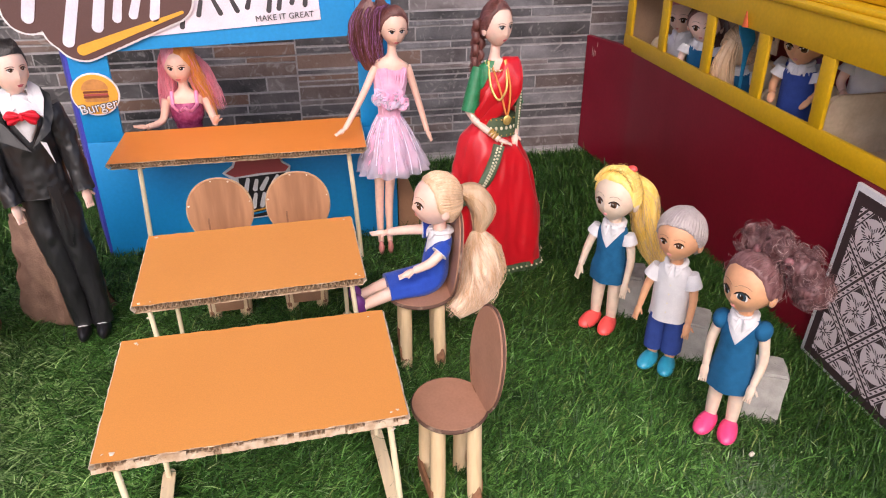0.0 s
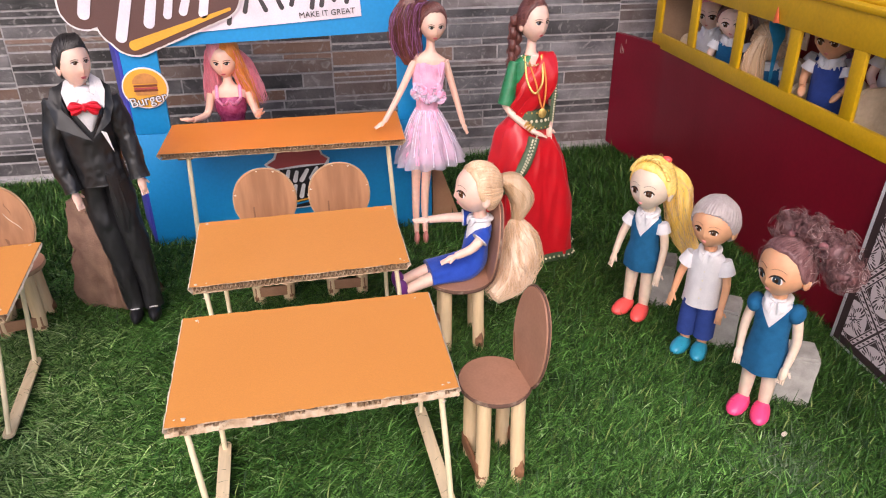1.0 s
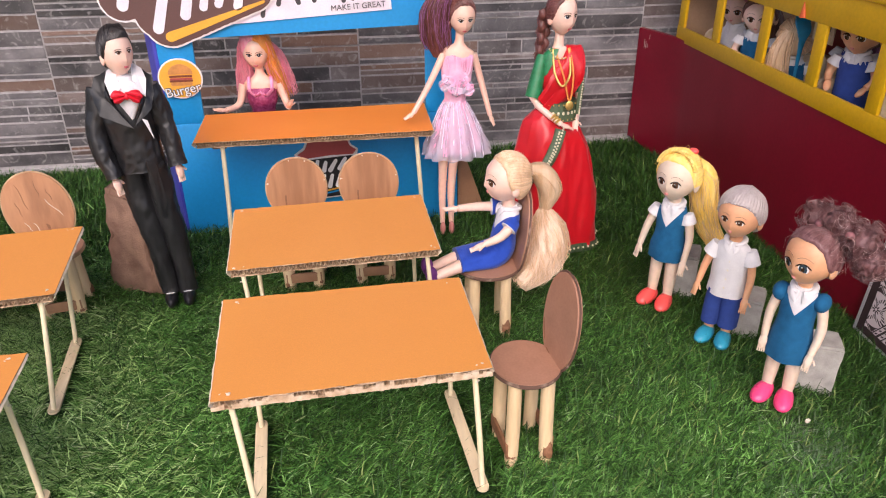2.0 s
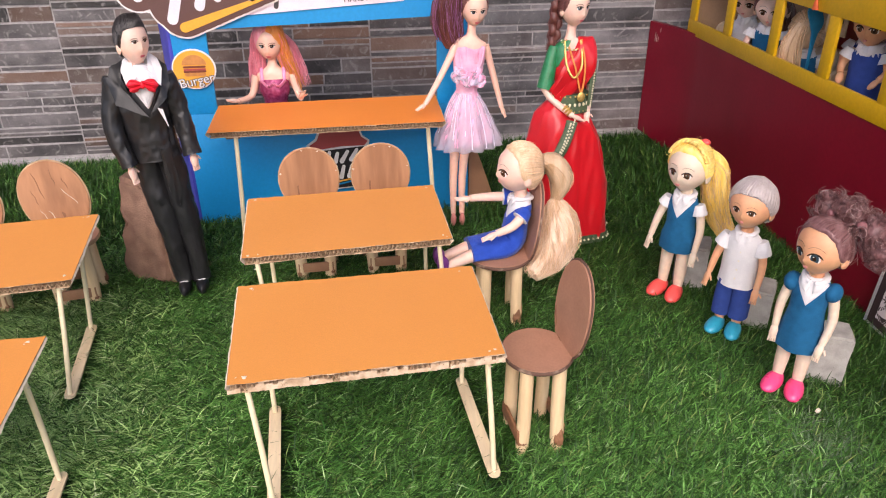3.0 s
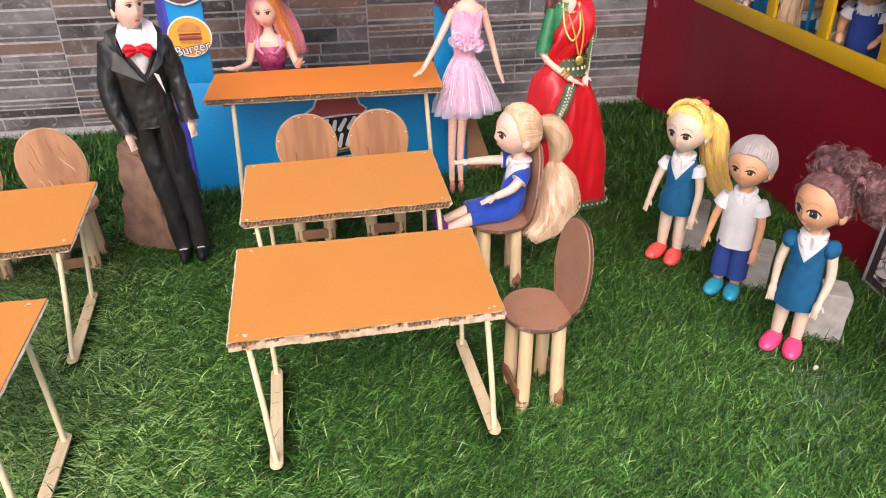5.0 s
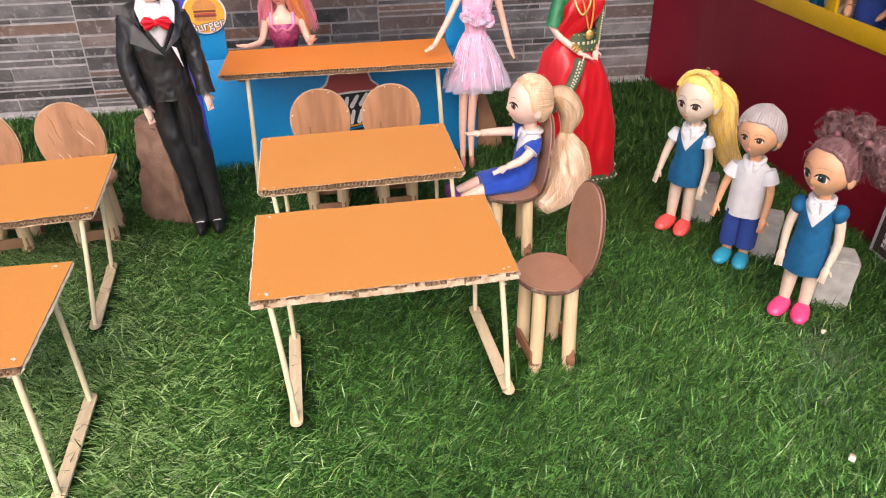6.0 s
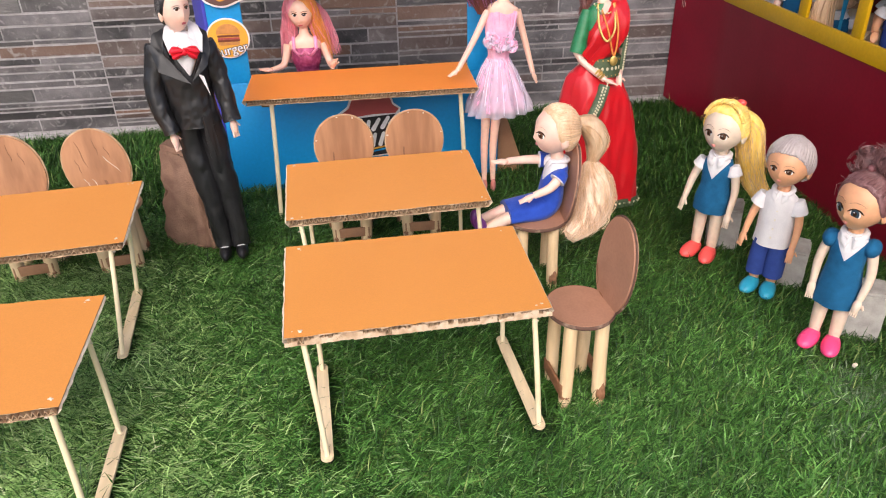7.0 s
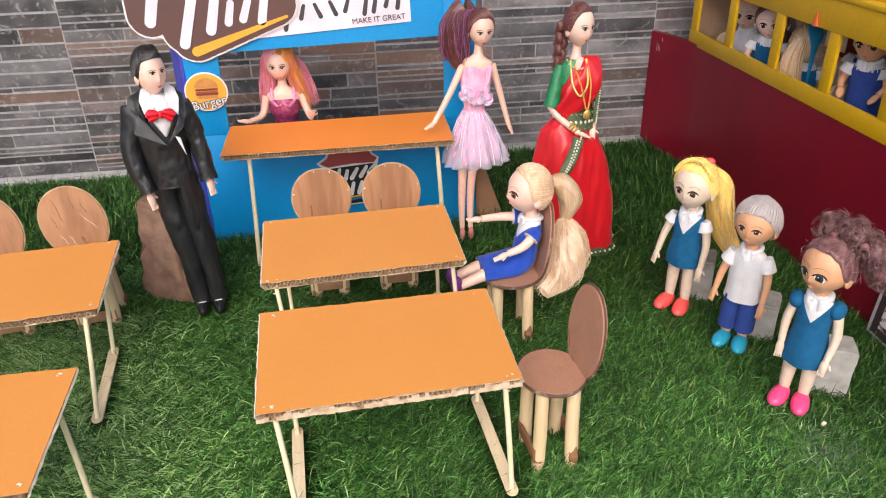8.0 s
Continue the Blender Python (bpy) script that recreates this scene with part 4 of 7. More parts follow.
sign = plate("white_sign", [(-0.245, 0.2535), (-0.030, 0.2665), (-0.033, 0.335), (-0.245, 0.335)], SIGN_LILAC, header, 0.0, "white printed sign with dark strokes")
for i, (x, z, hgt, sl) in enumerate(((-0.176, 0.279, 0.030, 0.006), (-0.158, 0.283, 0.014, 0.004), (-0.140, 0.284, 0.014, -0.006), (-0.122, 0.286, 0.014, -0.006),
                                      (-0.106, 0.288, 0.012, 0.004), (-0.083, 0.291, 0.026, 0.005), (-0.072, 0.292, 0.024, 0.005), (-0.058, 0.292, 0.013, 0.004), (-0.044, 0.295, 0.024, 0.004))):
    plate("stroke", capsule((x - sl / 2, z - hgt / 2), (x + sl / 2, z + hgt / 2), 0.0027, 0.0021, 6), SIGN_GREY, sign, 0.0011, thick=0.0003)
letters("MAKE IT GREAT", 0.0090, SIGN_GREY, Matrix.Translation((-0.0690 + 0.13, -0.0026, 0.2712 - GROUND_Z)) @ pose(0, 0, 0, 90, 0, 0) @ pose(0, 0, 0, 0, 0, 3.2), sign, "slogan")

logo = thing("wall_sign", (-0.27, BY - 0.004, 0.235), "brown lobed card sign with pale strokes and amber sweep", "sign")
bm = bmesh.new()
SHAPES = (((-0.330, 0.288), (-0.327, 0.345), 0.0245, 0.028), ((-0.283, 0.262), (-0.190, 0.295), 0.0285, 0.026), ((-0.290, 0.272), (-0.255, 0.335), 0.030, 0.034), ((-0.320, 0.335), (-0.205, 0.335), 0.033, 0.033))


def lobed(grow, n=140):
    """Outline round all the lobes, seen from the sign's middle."""
    def inside(x, z):
        for p, q, a, b in SHAPES:
            d = Vector(q) - Vector(p)
            t = max(0.0, min(1.0, (Vector((x, z)) - Vector(p)).dot(d) / d.length_squared))
            if (Vector((x, z)) - Vector(p) - d * t).length < a + (b - a) * t + grow:
                return True
        return False
    out = []
    for i in range(n):
        w = 2 * math.pi * i / n
        r = 0.16
        while r > 0.01 and not inside(-0.270 + r * math.cos(w), 0.305 + r * math.sin(w)):
            r -= 0.0006
        out.append((-0.270 + r * math.cos(w), 0.305 + r * math.sin(w)))
    return out


prism(bm, lobed(0.0022), FY - 0.0040, FY - 0.0018)
part("border", bm, WHITE_CARD, logo, "white cut card border")
bm = bmesh.new()
prism(bm, lobed(0.0), FY - 0.0049, FY - 0.0042)
face = part("sign_face", bm, SIGN_BROWN, logo, "dark brown printed face")
for p, q, a, b in (((-0.330, 0.280), (-0.318, 0.325), 0.0062, 0.0065), ((-0.296, 0.254), (-0.276, 0.318), 0.0060, 0.0055), ((-0.264, 0.268), (-0.250, 0.322), 0.0058, 0.0050),
                   ((-0.243, 0.276), (-0.238, 0.297), 0.0046, 0.0040), ((-0.226, 0.279), (-0.218, 0.300), 0.0046, 0.0040), ((-0.205, 0.276), (-0.194, 0.325), 0.0050, 0.0042)):
    bm = bmesh.new()
    prism(bm, capsule(p, q, a, b, 10), FY - 0.0060, FY - 0.0052)
    part("stroke", bm, SIGN_LILAC, face, "pale lilac printed stroke")
bm = bmesh.new()
prism(bm, capsule((-0.284, 0.2445), (-0.176, 0.2800), 0.0056, 0.0016, 10), FY - 0.0060, FY - 0.0052)
part("sweep", bm, SIGN_GOLD, face, "amber printed sweep")

badge = thing("burger_badge", (-0.2785, BY - 0.004, 0.178), "round amber badge with a burger, glued to the booth post", "badge")
bm = bmesh.new()
prism(bm, oval(-0.2785, 0.2025, 0.0255, 0.0238, 40), FY - 0.0026, FY - 0.0012)
rim = part("rim", bm, WHITE_CARD, badge, "white cut rim")
bm = bmesh.new()
prism(bm, oval(-0.2785, 0.2025, 0.0238, 0.0221, 40), FY - 0.0034, FY - 0.0027)
part("disc", bm, SIGN_GOLD, badge, "amber printed disc")
bm = bmesh.new()
prism(bm, [p for p in oval(-0.2775, 0.2080, 0.0140, 0.0118, 32) if p[1] > 0.2075], FY - 0.0041, FY - 0.0035)
part("bun", bm, BUN, badge, "tan bun")
for z, m, hgt in ((0.2055, PATTY, 0.0012), (0.2025, SIGN_RED, 0.0010), (0.2000, PATTY, 0.0013)):
    bm = bmesh.new()
    prism(bm, capsule((-0.2895, z), (-0.2655, z), hgt, hgt, 6), FY - 0.0041, FY - 0.0035)
    part("filling", bm, m, badge)
bm = bmesh.new()
prism(bm, capsule((-0.2880, 0.1965), (-0.2670, 0.1965), 0.0019, 0.0019, 6), FY - 0.0041, FY - 0.0035)
part("bun", bm, BUN, badge, "tan bun")
tm = Matrix.Translation((-0.2770 + 0.2785, -0.0012, 0.1890 - 0.178)) @ pose(0, 0, 0, 90, 0, 0) @ pose(0, 0, 0, 0, 0, 10)
for ox, oz, m, lift in ((0.0007, -0.0007, SIGN_GREY, 0.0), (-0.0006, 0.0006, SIGN_GREY, 0.00005), (0.0007, 0.0006, SIGN_GREY, 0.0001), (0, 0, WHITE_CARD, 0.0005)):
    letters("Burger", 0.0152, m, Matrix.Translation((ox, -lift, oz)) @ tm, badge, "lettering")

badge.matrix_basis = Matrix.Translation((-0.004, 0, -0.007)) @ badge.matrix_basis

emblem = thing("panel_emblem", (-0.124, BY - 0.004, 0.035), "dark emblem with dull red cap shape on the blue panel", "sign")
bm = bmesh.new()
prism(bm, [(-0.1660, 0.0925), (-0.1540, 0.1010), (-0.1480, 0.1150), (-0.1200, 0.1185), (-0.0980, 0.1165), (-0.0935, 0.1030), (-0.0850, 0.0965), (-0.0880, 0.0840), (-0.0990, 0.0800),
           (-0.1020, 0.0330), (-0.1460, 0.0300), (-0.1510, 0.0790)], FY - 0.0022, FY - 0.0008)
bm.transform(Matrix.Translation((0.005, 0, 0)))
part("border", bm, WHITE_CARD, emblem, "white cut border")
bm = bmesh.new()
prism(bm, [(-0.1480, 0.0850), (-0.0920, 0.0890), (-0.1020, 0.0780), (-0.1040, 0.0350), (-0.1440, 0.0320), (-0.1480, 0.0780)], FY - 0.0030, FY - 0.0023)
bm.transform(Matrix.Translation((0.005, 0, 0)))
dark = part("emblem_face", bm, SIGN_BLACK, emblem, "black printed ground")
bm = bmesh.new()
prism(bm, [(-0.1620, 0.0925), (-0.1520, 0.0990), (-0.1460, 0.1125), (-0.1200, 0.1162), (-0.0995, 0.1142), (-0.0955, 0.1020), (-0.0875, 0.0960), (-0.0920, 0.0905), (-0.1200, 0.0905), (-0.1520, 0.0870)], FY - 0.0034, FY - 0.0024)
bm.transform(Matrix.Translation((0.005, 0, 0)))
part("cap", bm, SIGN_RED, emblem, "dull red printed cap")
for p, q in (((-0.141, 0.069), (-0.137, 0.083)), ((-0.130, 0.070), (-0.127, 0.081)), ((-0.122, 0.070), (-0.114, 0.083)), ((-0.110, 0.072), (-0.102, 0.085)), ((-0.134, 0.047), (-0.130, 0.063)),
             ((-0.124, 0.048), (-0.120, 0.063)), ((-0.114, 0.049), (-0.109, 0.064))):
    bm = bmesh.new()
    prism(bm, capsule(p, q, 0.0029, 0.0022, 6), FY - 0.0037, FY - 0.0031)
    bm.transform(Matrix.Translation((0.005, 0, 0)))
    part("stroke", bm, WHITE_CARD, dark)
for z, m in ((0.0420, SIGN_GOLD), (0.0385, BLUE)):
    bm = bmesh.new()
    prism(bm, capsule((-0.140, z - 0.002), (-0.107, z + 0.004), 0.0010, 0.0010, 6), FY - 0.0037, FY - 0.0031)
    bm.transform(Matrix.Translation((0.005, 0, 0)))
    part("stripe", bm, m, dark)

# ---- toy bus of painted board ----
BX = 0.412
bus = thing("toy_bus", (BX, 0.75, GROUND_Z), "maroon and yellow board toy bus with open windows", "toy bus")
bm = bmesh.new()
rows = []
for i in range(-2, 15):
    # the board bends gently out to the wall
    y = 1.050 + 0.121 * i / 14 if i > -2 else 0.20
    x = BX - 0.0280 * (max(i, 0) / 14) ** 1.5
    low_z = GROUND_Z + 0.013 * (y > 1.10) * (y - 1.10) / 0.07
    rows.append([bm.verts.new(p) for p in ((x, y, low_z), (x, y, 0.1836), (x + 0.0078, y + 0.001, 0.1836), (x + 0.0078, y + 0.001, low_z))])
for p, q in zip(rows, rows[1:]):
    for i in range(4):
        bm.faces.new((p[i], q[i], q[(i + 1) % 4], p[(i + 1) % 4]))
bm.faces.new(rows[0][::-1]), bm.faces.new(rows[-1])
bmesh.ops.recalc_face_normals(bm, faces=bm.faces)
nose = part("side_panel", bm, MAROON, bus, "glossy maroon painted side bending out to the wall")
bm = bmesh.new()
chip = random.Random(8)
for i in range(4):
    x, z = 0.3890 + 0.0011 * i, chip.uniform(0.158, 0.174)
    y = 1.170 - (x - 0.3845) / (BX - 0.3845) * 0.0845
    blob(bm, (x - 0.0004, y - 0.0004, z), (0.0005, 0.0005, chip.uniform(0.003, 0.008)), u=6, v=5)
part("paint_chip", bm, surf("scraped_paint", (0.40, 0.24, 0.22), rough=0.7, scale=200), nose, "pale scraped patch")
bm = bmesh.new()
box(bm, (BX - 0.0012, 0.20, 0.1800), (BX + 0.0035, 1.094, 0.2005), 0.0005)
part("sill_rail", bm, YELLOW, bus, "yellow painted rail")
for y in (1.083, 0.977, 0.863, 0.755, 0.653, 0.545, 0.437, 0.329, 0.222):
    bm = bmesh.new()
    hw = 0.0088 if y < 1.05 else 0.0095
    box(bm, (BX - 0.0010, y - hw, 0.2006), (BX + 0.0032, y + hw, 0.2654), 0.0004)
    part("window_post", bm, YELLOW, bus, "yellow painted post")
bm = bmesh.new()
box(bm, (BX - 0.0012, 0.20, 0.2655), (BX + 0.0035, 1.094, 0.2985), 0.0005)
part("top_rail", bm, YELLOW, bus, "yellow painted fascia")
bm = bmesh.new()
box(bm, (BX - 0.004, 0.198, 0.2986), (0.66, 1.096, 0.3046), 0.0018)
roof = part("roof", bm, YELLOW, bus, "yellow painted roof board")
bm = bmesh.new()
tube(bm, [(BX + 0.012, 0.205, 0.3060), (BX + 0.012, 0.65, 0.3062), (BX + 0.012, 1.09, 0.3060)], 0.0032, seg=10, sub=2)
part("roof_bead", bm, YELLOW, roof, "rounded yellow bead along the roof")
bm = bmesh.new()
box(bm, (0.462, 0.23, 0.3047), (0.64, 1.06, 0.322), 0.003)
part("roof_box", bm, YELLOW, roof, "raised yellow middle of the roof")
bm = bmesh.new()
box(bm, (BX + 0.0085, 0.205, 0.146), (0.652, 1.088, 0.152), 0.0005)
part("floor_board", bm, PLY, bus, "bare plywood floor")
bm = bmesh.new()
box(bm, (0.652, 0.205, GROUND_Z), (0.658, 1.088, 0.200), 0.0005)
part("far_side", bm, MAROON, bus)
for y in (1.083, 0.863, 0.653, 0.437, 0.222):
    bm = bmesh.new()
    box(bm, (0.652, y - 0.009, 0.2002), (0.658, y + 0.009, 0.2985), 0.0006)
    part("window_post", bm, YELLOW, bus)
bm = bmesh.new()
box(bm, (BX + 0.0085, 1.089, 0.10), (0.658, 1.094, 0.2985), 0.0006)
part("end_wall", bm, surf("bare_brown_board", (0.36, 0.22, 0.13), rough=0.7, scale=40), bus, "bare brown board end wall")
bm = bmesh.new()
box(bm, (BX + 0.0085, 0.20, GROUND_Z), (0.658, 0.2045, 0.2985), 0.0006)
part("end_wall", bm, YELLOW, bus)


def bench(y, top, x0=0.430, x1=0.520):
    """Plywood bench with a rounded back, its seat towards -y."""
    ob = thing("bench", ((x0 + x1) / 2, y, 0.152), "bare plywood bench with a rounded back, inside the bus", "bench", "benches in the bus")
    bm = bmesh.new()
    o = [(x0, 0.152), (x1, 0.152), (x1, top - 0.010)] + [(x1 - 0.010 + 0.010 * math.cos(a), top - 0.010 + 0.010 * math.sin(a)) for a in (0.4, 0.9, 1.4)]
    o += [(x0 + 0.012 - 0.012 * math.sin(a), top - 0.012 + 0.012 * math.cos(a)) for a in (0.1, 0.6, 1.1, 1.57)]
    prism(bm, o, y - 0.0025, y + 0.0025)
    part("backrest", bm, PLY, ob)
    bm = bmesh.new()
    box(bm, (x0, y - 0.052, 0.163), (x1, y - 0.0026, 0.168), 0.001)
    part("seat", bm, PLY, ob)
    bm = bmesh.new()
    box(bm, (x0 + 0.004, y - 0.050, 0.152), (x1 - 0.004, y - 0.046, 0.1628), 0.0005)
    part("front_board", bm, PLY, ob)
    return ob


for y, top in ((1.042, 0.205), (0.962, 0.205), (0.890, 0.200), (0.768, 0.205), (0.664, 0.226), (0.560, 0.222), (0.450, 0.222), (0.340, 0.222)):
    bench(y, top)

# ---- printed panel leaning at the bus ----
panel = thing("printed_panel", (0.404, 0.47, GROUND_Z), "white card panel with dark ornamental print, leaning at the bus", "panel")
bm = bmesh.new()
box(bm, (-0.002, -0.145, 0.0), (0.002, 0.122, 0.178), 0.0006)
part("board", bm, WHITE_CARD, panel, "white card board with ragged edge", local=True)
bm = bmesh.new()
box(bm, (-0.0026, -0.142, 0.004), (-0.0021, 0.117, 0.172))
part("border", bm, surf("printed_dark_plum", (0.05, 0.03, 0.032), rough=0.55, scale=60, bump=0.05), panel, "dark plum printed border", local=True)
bm = bmesh.new()
box(bm, (-0.0032, -0.133, 0.0125), (-0.0027, 0.1075, 0.162))
part("print", bm, PRINT, panel, "lattice of banded diamonds with rosettes", local=True)
panel.matrix_basis = pose(0.4035, 0.462, GROUND_Z + 0.003, 2.0, 2.2, 0)
WORLD[panel] = panel.matrix_basis.copy()

# ---- stones ----


def rough_block(name, c, size, rz, material, label, category, seed, amp=0.002, taper=0.0, cuts=5):
    rr = random.Random(seed)
    b = bmesh.new()
    bmesh.ops.create_cube(b, size=1)
    bmesh.ops.bevel(b, geom=b.edges[:], offset=0.05, segments=2, affect="EDGES")
    bmesh.ops.subdivide_edges(b, edges=b.edges[:], cuts=cuts, use_grid_fill=True)
    off = Vector((rr.uniform(0, 9), rr.uniform(0, 9), rr.uniform(0, 9)))
    for v in b.verts:
        k = 1 - taper * (v.co.z + 0.5)
        p = Vector((v.co.x * size[0] * k, v.co.y * size[1] * k, (v.co.z + 0.5) * size[2]))
        nrm = v.normal if v.normal.length else Vector((0, 0, 1))
        p += nrm * amp * (noise.noise(p * 45 + off) + 0.5 * noise.noise(p * 130 + off))
        v.co = p
    b.transform(Matrix.Translation(c) @ pose(0, 0, 0, 0, 0, rz))
    return single(name, b, material, label, category, at=c)


rough_block("cement_block", (0.262, 0.688, GROUND_Z), (0.034, 0.034, 0.054), -30, CONCRETE, "small pitted grey cement block behind the yellow-haired doll", "block", 1)
rough_block("cement_block", (0.292, 0.605, GROUND_Z), (0.034, 0.034, 0.046), -35, CONCRETE, "small grey cement block behind the boy doll", "block", 2, 0.0012)
rough_block("cement_block", (0.311, 0.511, GROUND_Z), (0.031, 0.030, 0.054), -28, CONCRETE, "chipped grey cement block behind the curly-haired doll", "block", 3, 0.0015)
b = rough_block("stone", (-0.322, 0.795, GROUND_Z), (0.075, 0.062, 0.122), -35, ROCK, "rough brown sandstone propping the suited doll", "stone", 4, 0.008, 0.30, 6)

bm = bmesh.new()
box(bm, (-0.002, -0.0014, 0), (0.002, 0.0014, 0.0034), 0.0006)
bm.transform(Matrix.Translation((0.271, 0.455, 0.002)) @ pose(0, 0, 0, 12, 8, 20))
single("foam_crumb", bm, GLUE, "tiny white foam crumb lying on the turf", "crumb", at=(0.271, 0.455, 0.002))
bm = bmesh.new()
box(bm, (-0.003, -0.0022, 0), (0.003, 0.0022, 0.004), 0.0008)
bm.transform(Matrix.Translation((0.208, 0.318, 0.002)) @ pose(0, 0, 0, 8, 18, 50))
single("foam_crumb", bm, GLUE, "tiny white foam crumb lying on the turf", "crumb", at=(0.208, 0.318, 0.002))

# ---- dolls: one plain mesh each ----


class Figure:
    """Collects one doll's mesh in its own axes: it faces -y, z up, feet at 0."""

    def __init__(self, mats):
        self.bm, self.mats, self.index = bmesh.new(), [], {}
        for m in mats:
            self.use(m)

    def use(self, m):
        if m not in self.index:
            self.index[m] = len(self.mats)
            self.mats.append(m)
        return self.index[m]

    def tube(self, m, pts, radii, **k):
        tube(self.bm, pts, radii, self.use(m), **k)

    def blob(self, m, c, r, **k):
        return blob(self.bm, c, r, self.use(m), **k)

    def cut(self, m, test, hem=None):
        """Takes away the cloth of one material where test(centre) holds."""
        mi = self.use(m)
        gone = [f for f in self.bm.faces if f.material_index == mi and test(f.calc_center_median())]
        bmesh.ops.delete(self.bm, geom=gone, context="FACES")
        if hem:
            for v in {v for f in self.bm.faces if f.material_index == mi for v in f.verts}:
                z = hem(v.co)
                if v.is_boundary and abs(v.co.z - z) < 0.0035 and test(v.co + Vector((0, 0, 0.004))):
                    v.co.z = z

    def strands(self, m, pts, spread, n, rr, **k):
        mi = self.use(m) if not isinstance(m, (list, tuple)) else [self.use(x) for x in m]
        strands(self.bm, pts, spread, n, mi, rr, **k)

    def crumple(self, m, amp, freq, seed=0.0, upright=1.0):
        """Wrinkles: moves the cloth of one material along its normals."""
        mi = self.use(m)
        self.bm.normal_update()
        for v in {v for f in self.bm.faces if f.material_index == mi for v in f.verts}:
            p = Vector((v.co.x, v.co.y, v.co.z * upright)) * freq + Vector((seed, seed, seed))
            v.co += v.normal * amp * (noise.noise(p) + 0.6 * (1 - 2 * abs(noise.noise(p * 2.1))) - 0.3)

    def crease(self, m, amp, freq, seed=0.0, upright=1.0):
        """Sharp folds with flat planes between them."""
        mi = self.use(m)
        self.bm.normal_update()
        for v in {v for f in self.bm.faces if f.material_index == mi for v in f.verts}:
            p = Vector((v.co.x, v.co.y, v.co.z * upright)) * freq + Vector((seed, 2 * seed, -seed))
            v.co += v.normal * amp * (0.35 - abs(noise.noise(p)) * 1.6 + 0.25 * noise.noise(p * 2.7))

    def sheet(self, m, outline, thick=0.0012, bulge=0.0):
        """A piece of flat cloth: an outline of points in space, domed a little, with a thickness."""
        P = [Vector(p) for p in outline]
        mid = sum(P, Vector()) / len(P)
        n = sum(((P[i] - mid).cross(P[(i + 1) % len(P)] - mid) for i in range(len(P))), Vector()).normalized()
        if n.y > 0:
            n = -n
        mi, rows = self.use(m), []
        fine = []
        for i in range(len(P)):
            fine += [P[i].lerp(P[(i + 1) % len(P)], k / 4) for k in range(4)]
        for lift in (0.0, thick):
            ring = [[self.bm.verts.new(mid.lerp(p, t) + n * (lift + bulge * (1 - t * t))) for p in fine] for t in (1.0, 0.75, 0.5, 0.25)]
            ring.append(self.bm.verts.new(mid + n * (lift + bulge)))
            rows.append(ring)
        k = len(fine)
        for i in range(k):
            j = (i + 1) % k
            for ring in rows:
                for a, b in zip(ring[:3], ring[1:4]):
                    self.bm.faces.new((a[i], a[j], b[j], b[i])).material_index = mi
                self.bm.faces.new((ring[3][i], ring[3][j], ring[4])).material_index = mi
            self.bm.faces.new((rows[0][0][i], rows[0][0][j], rows[1][0][j], rows[1][0][i])).material_index = mi

    def fuzz(self, m, M, r, n, rr, reach=1.25, low=-0.1):
        """Loose single hairs that stand off the head."""
        for _ in range(n):
            d = Vector((rr.gauss(0, 1), abs(rr.gauss(0, 1)) + 0.05, rr.uniform(low, 1.2))).normalized()
            e = (d + Vector((rr.gauss(0, 0.35), rr.gauss(0, 0.35), rr.gauss(0, 0.35)))).normalized()
            pts = [d * 1.03, (d + e) * 0.5 * rr.uniform(1.10, reach), e * rr.uniform(1.02, reach)]
            self.tube(m, [M @ Vector((p[0] * r[0], p[1] * r[1], p[2] * r[2])) for p in pts], 0.00011, seg=3, sub=4)

    def place(self, name, label, m, group=""):
        self.bm.transform(m)
        return single(name, self.bm, self.mats, label, "doll", at=m.translation, group=group)


def head_shape(jaw=0.30, nose=0.10, cheek=0.05):
    """Bends a unit sphere into a doll's head that faces -y."""
    def bump(co, x, z, w):
        return math.exp(-((co[0] - x) ** 2 + (co[2] - z) ** 2) / (w * w)) if co[1] < 0.1 else 0.0

    def f(co):
        c = Vector(co)
        push = nose * 1.15 * bump(c, 0, -0.40, 0.10) + nose * 0.45 * bump(c, 0, -0.20, 0.11)
        push += cheek * (bump(c, 0.42, -0.52, 0.26) + bump(c, -0.42, -0.52, 0.26)) + 0.08 * bump(c, 0, -0.86, 0.18) + 0.045 * bump(c, 0, -0.64, 0.13)
        push -= 0.06 * (bump(c, 0.38, -0.14, 0.22) + bump(c, -0.38, -0.14, 0.22))
        if c[2] < 0:
            t = -c[2]
            c[0] *= 1 - jaw * t * t
            c[1] = c[1] * (1 - 0.26 * t * t) - 0.08 * t * t
        if c[1] > 0:
            c[1] *= 1.06
        c[1] -= push
        return c
    return f


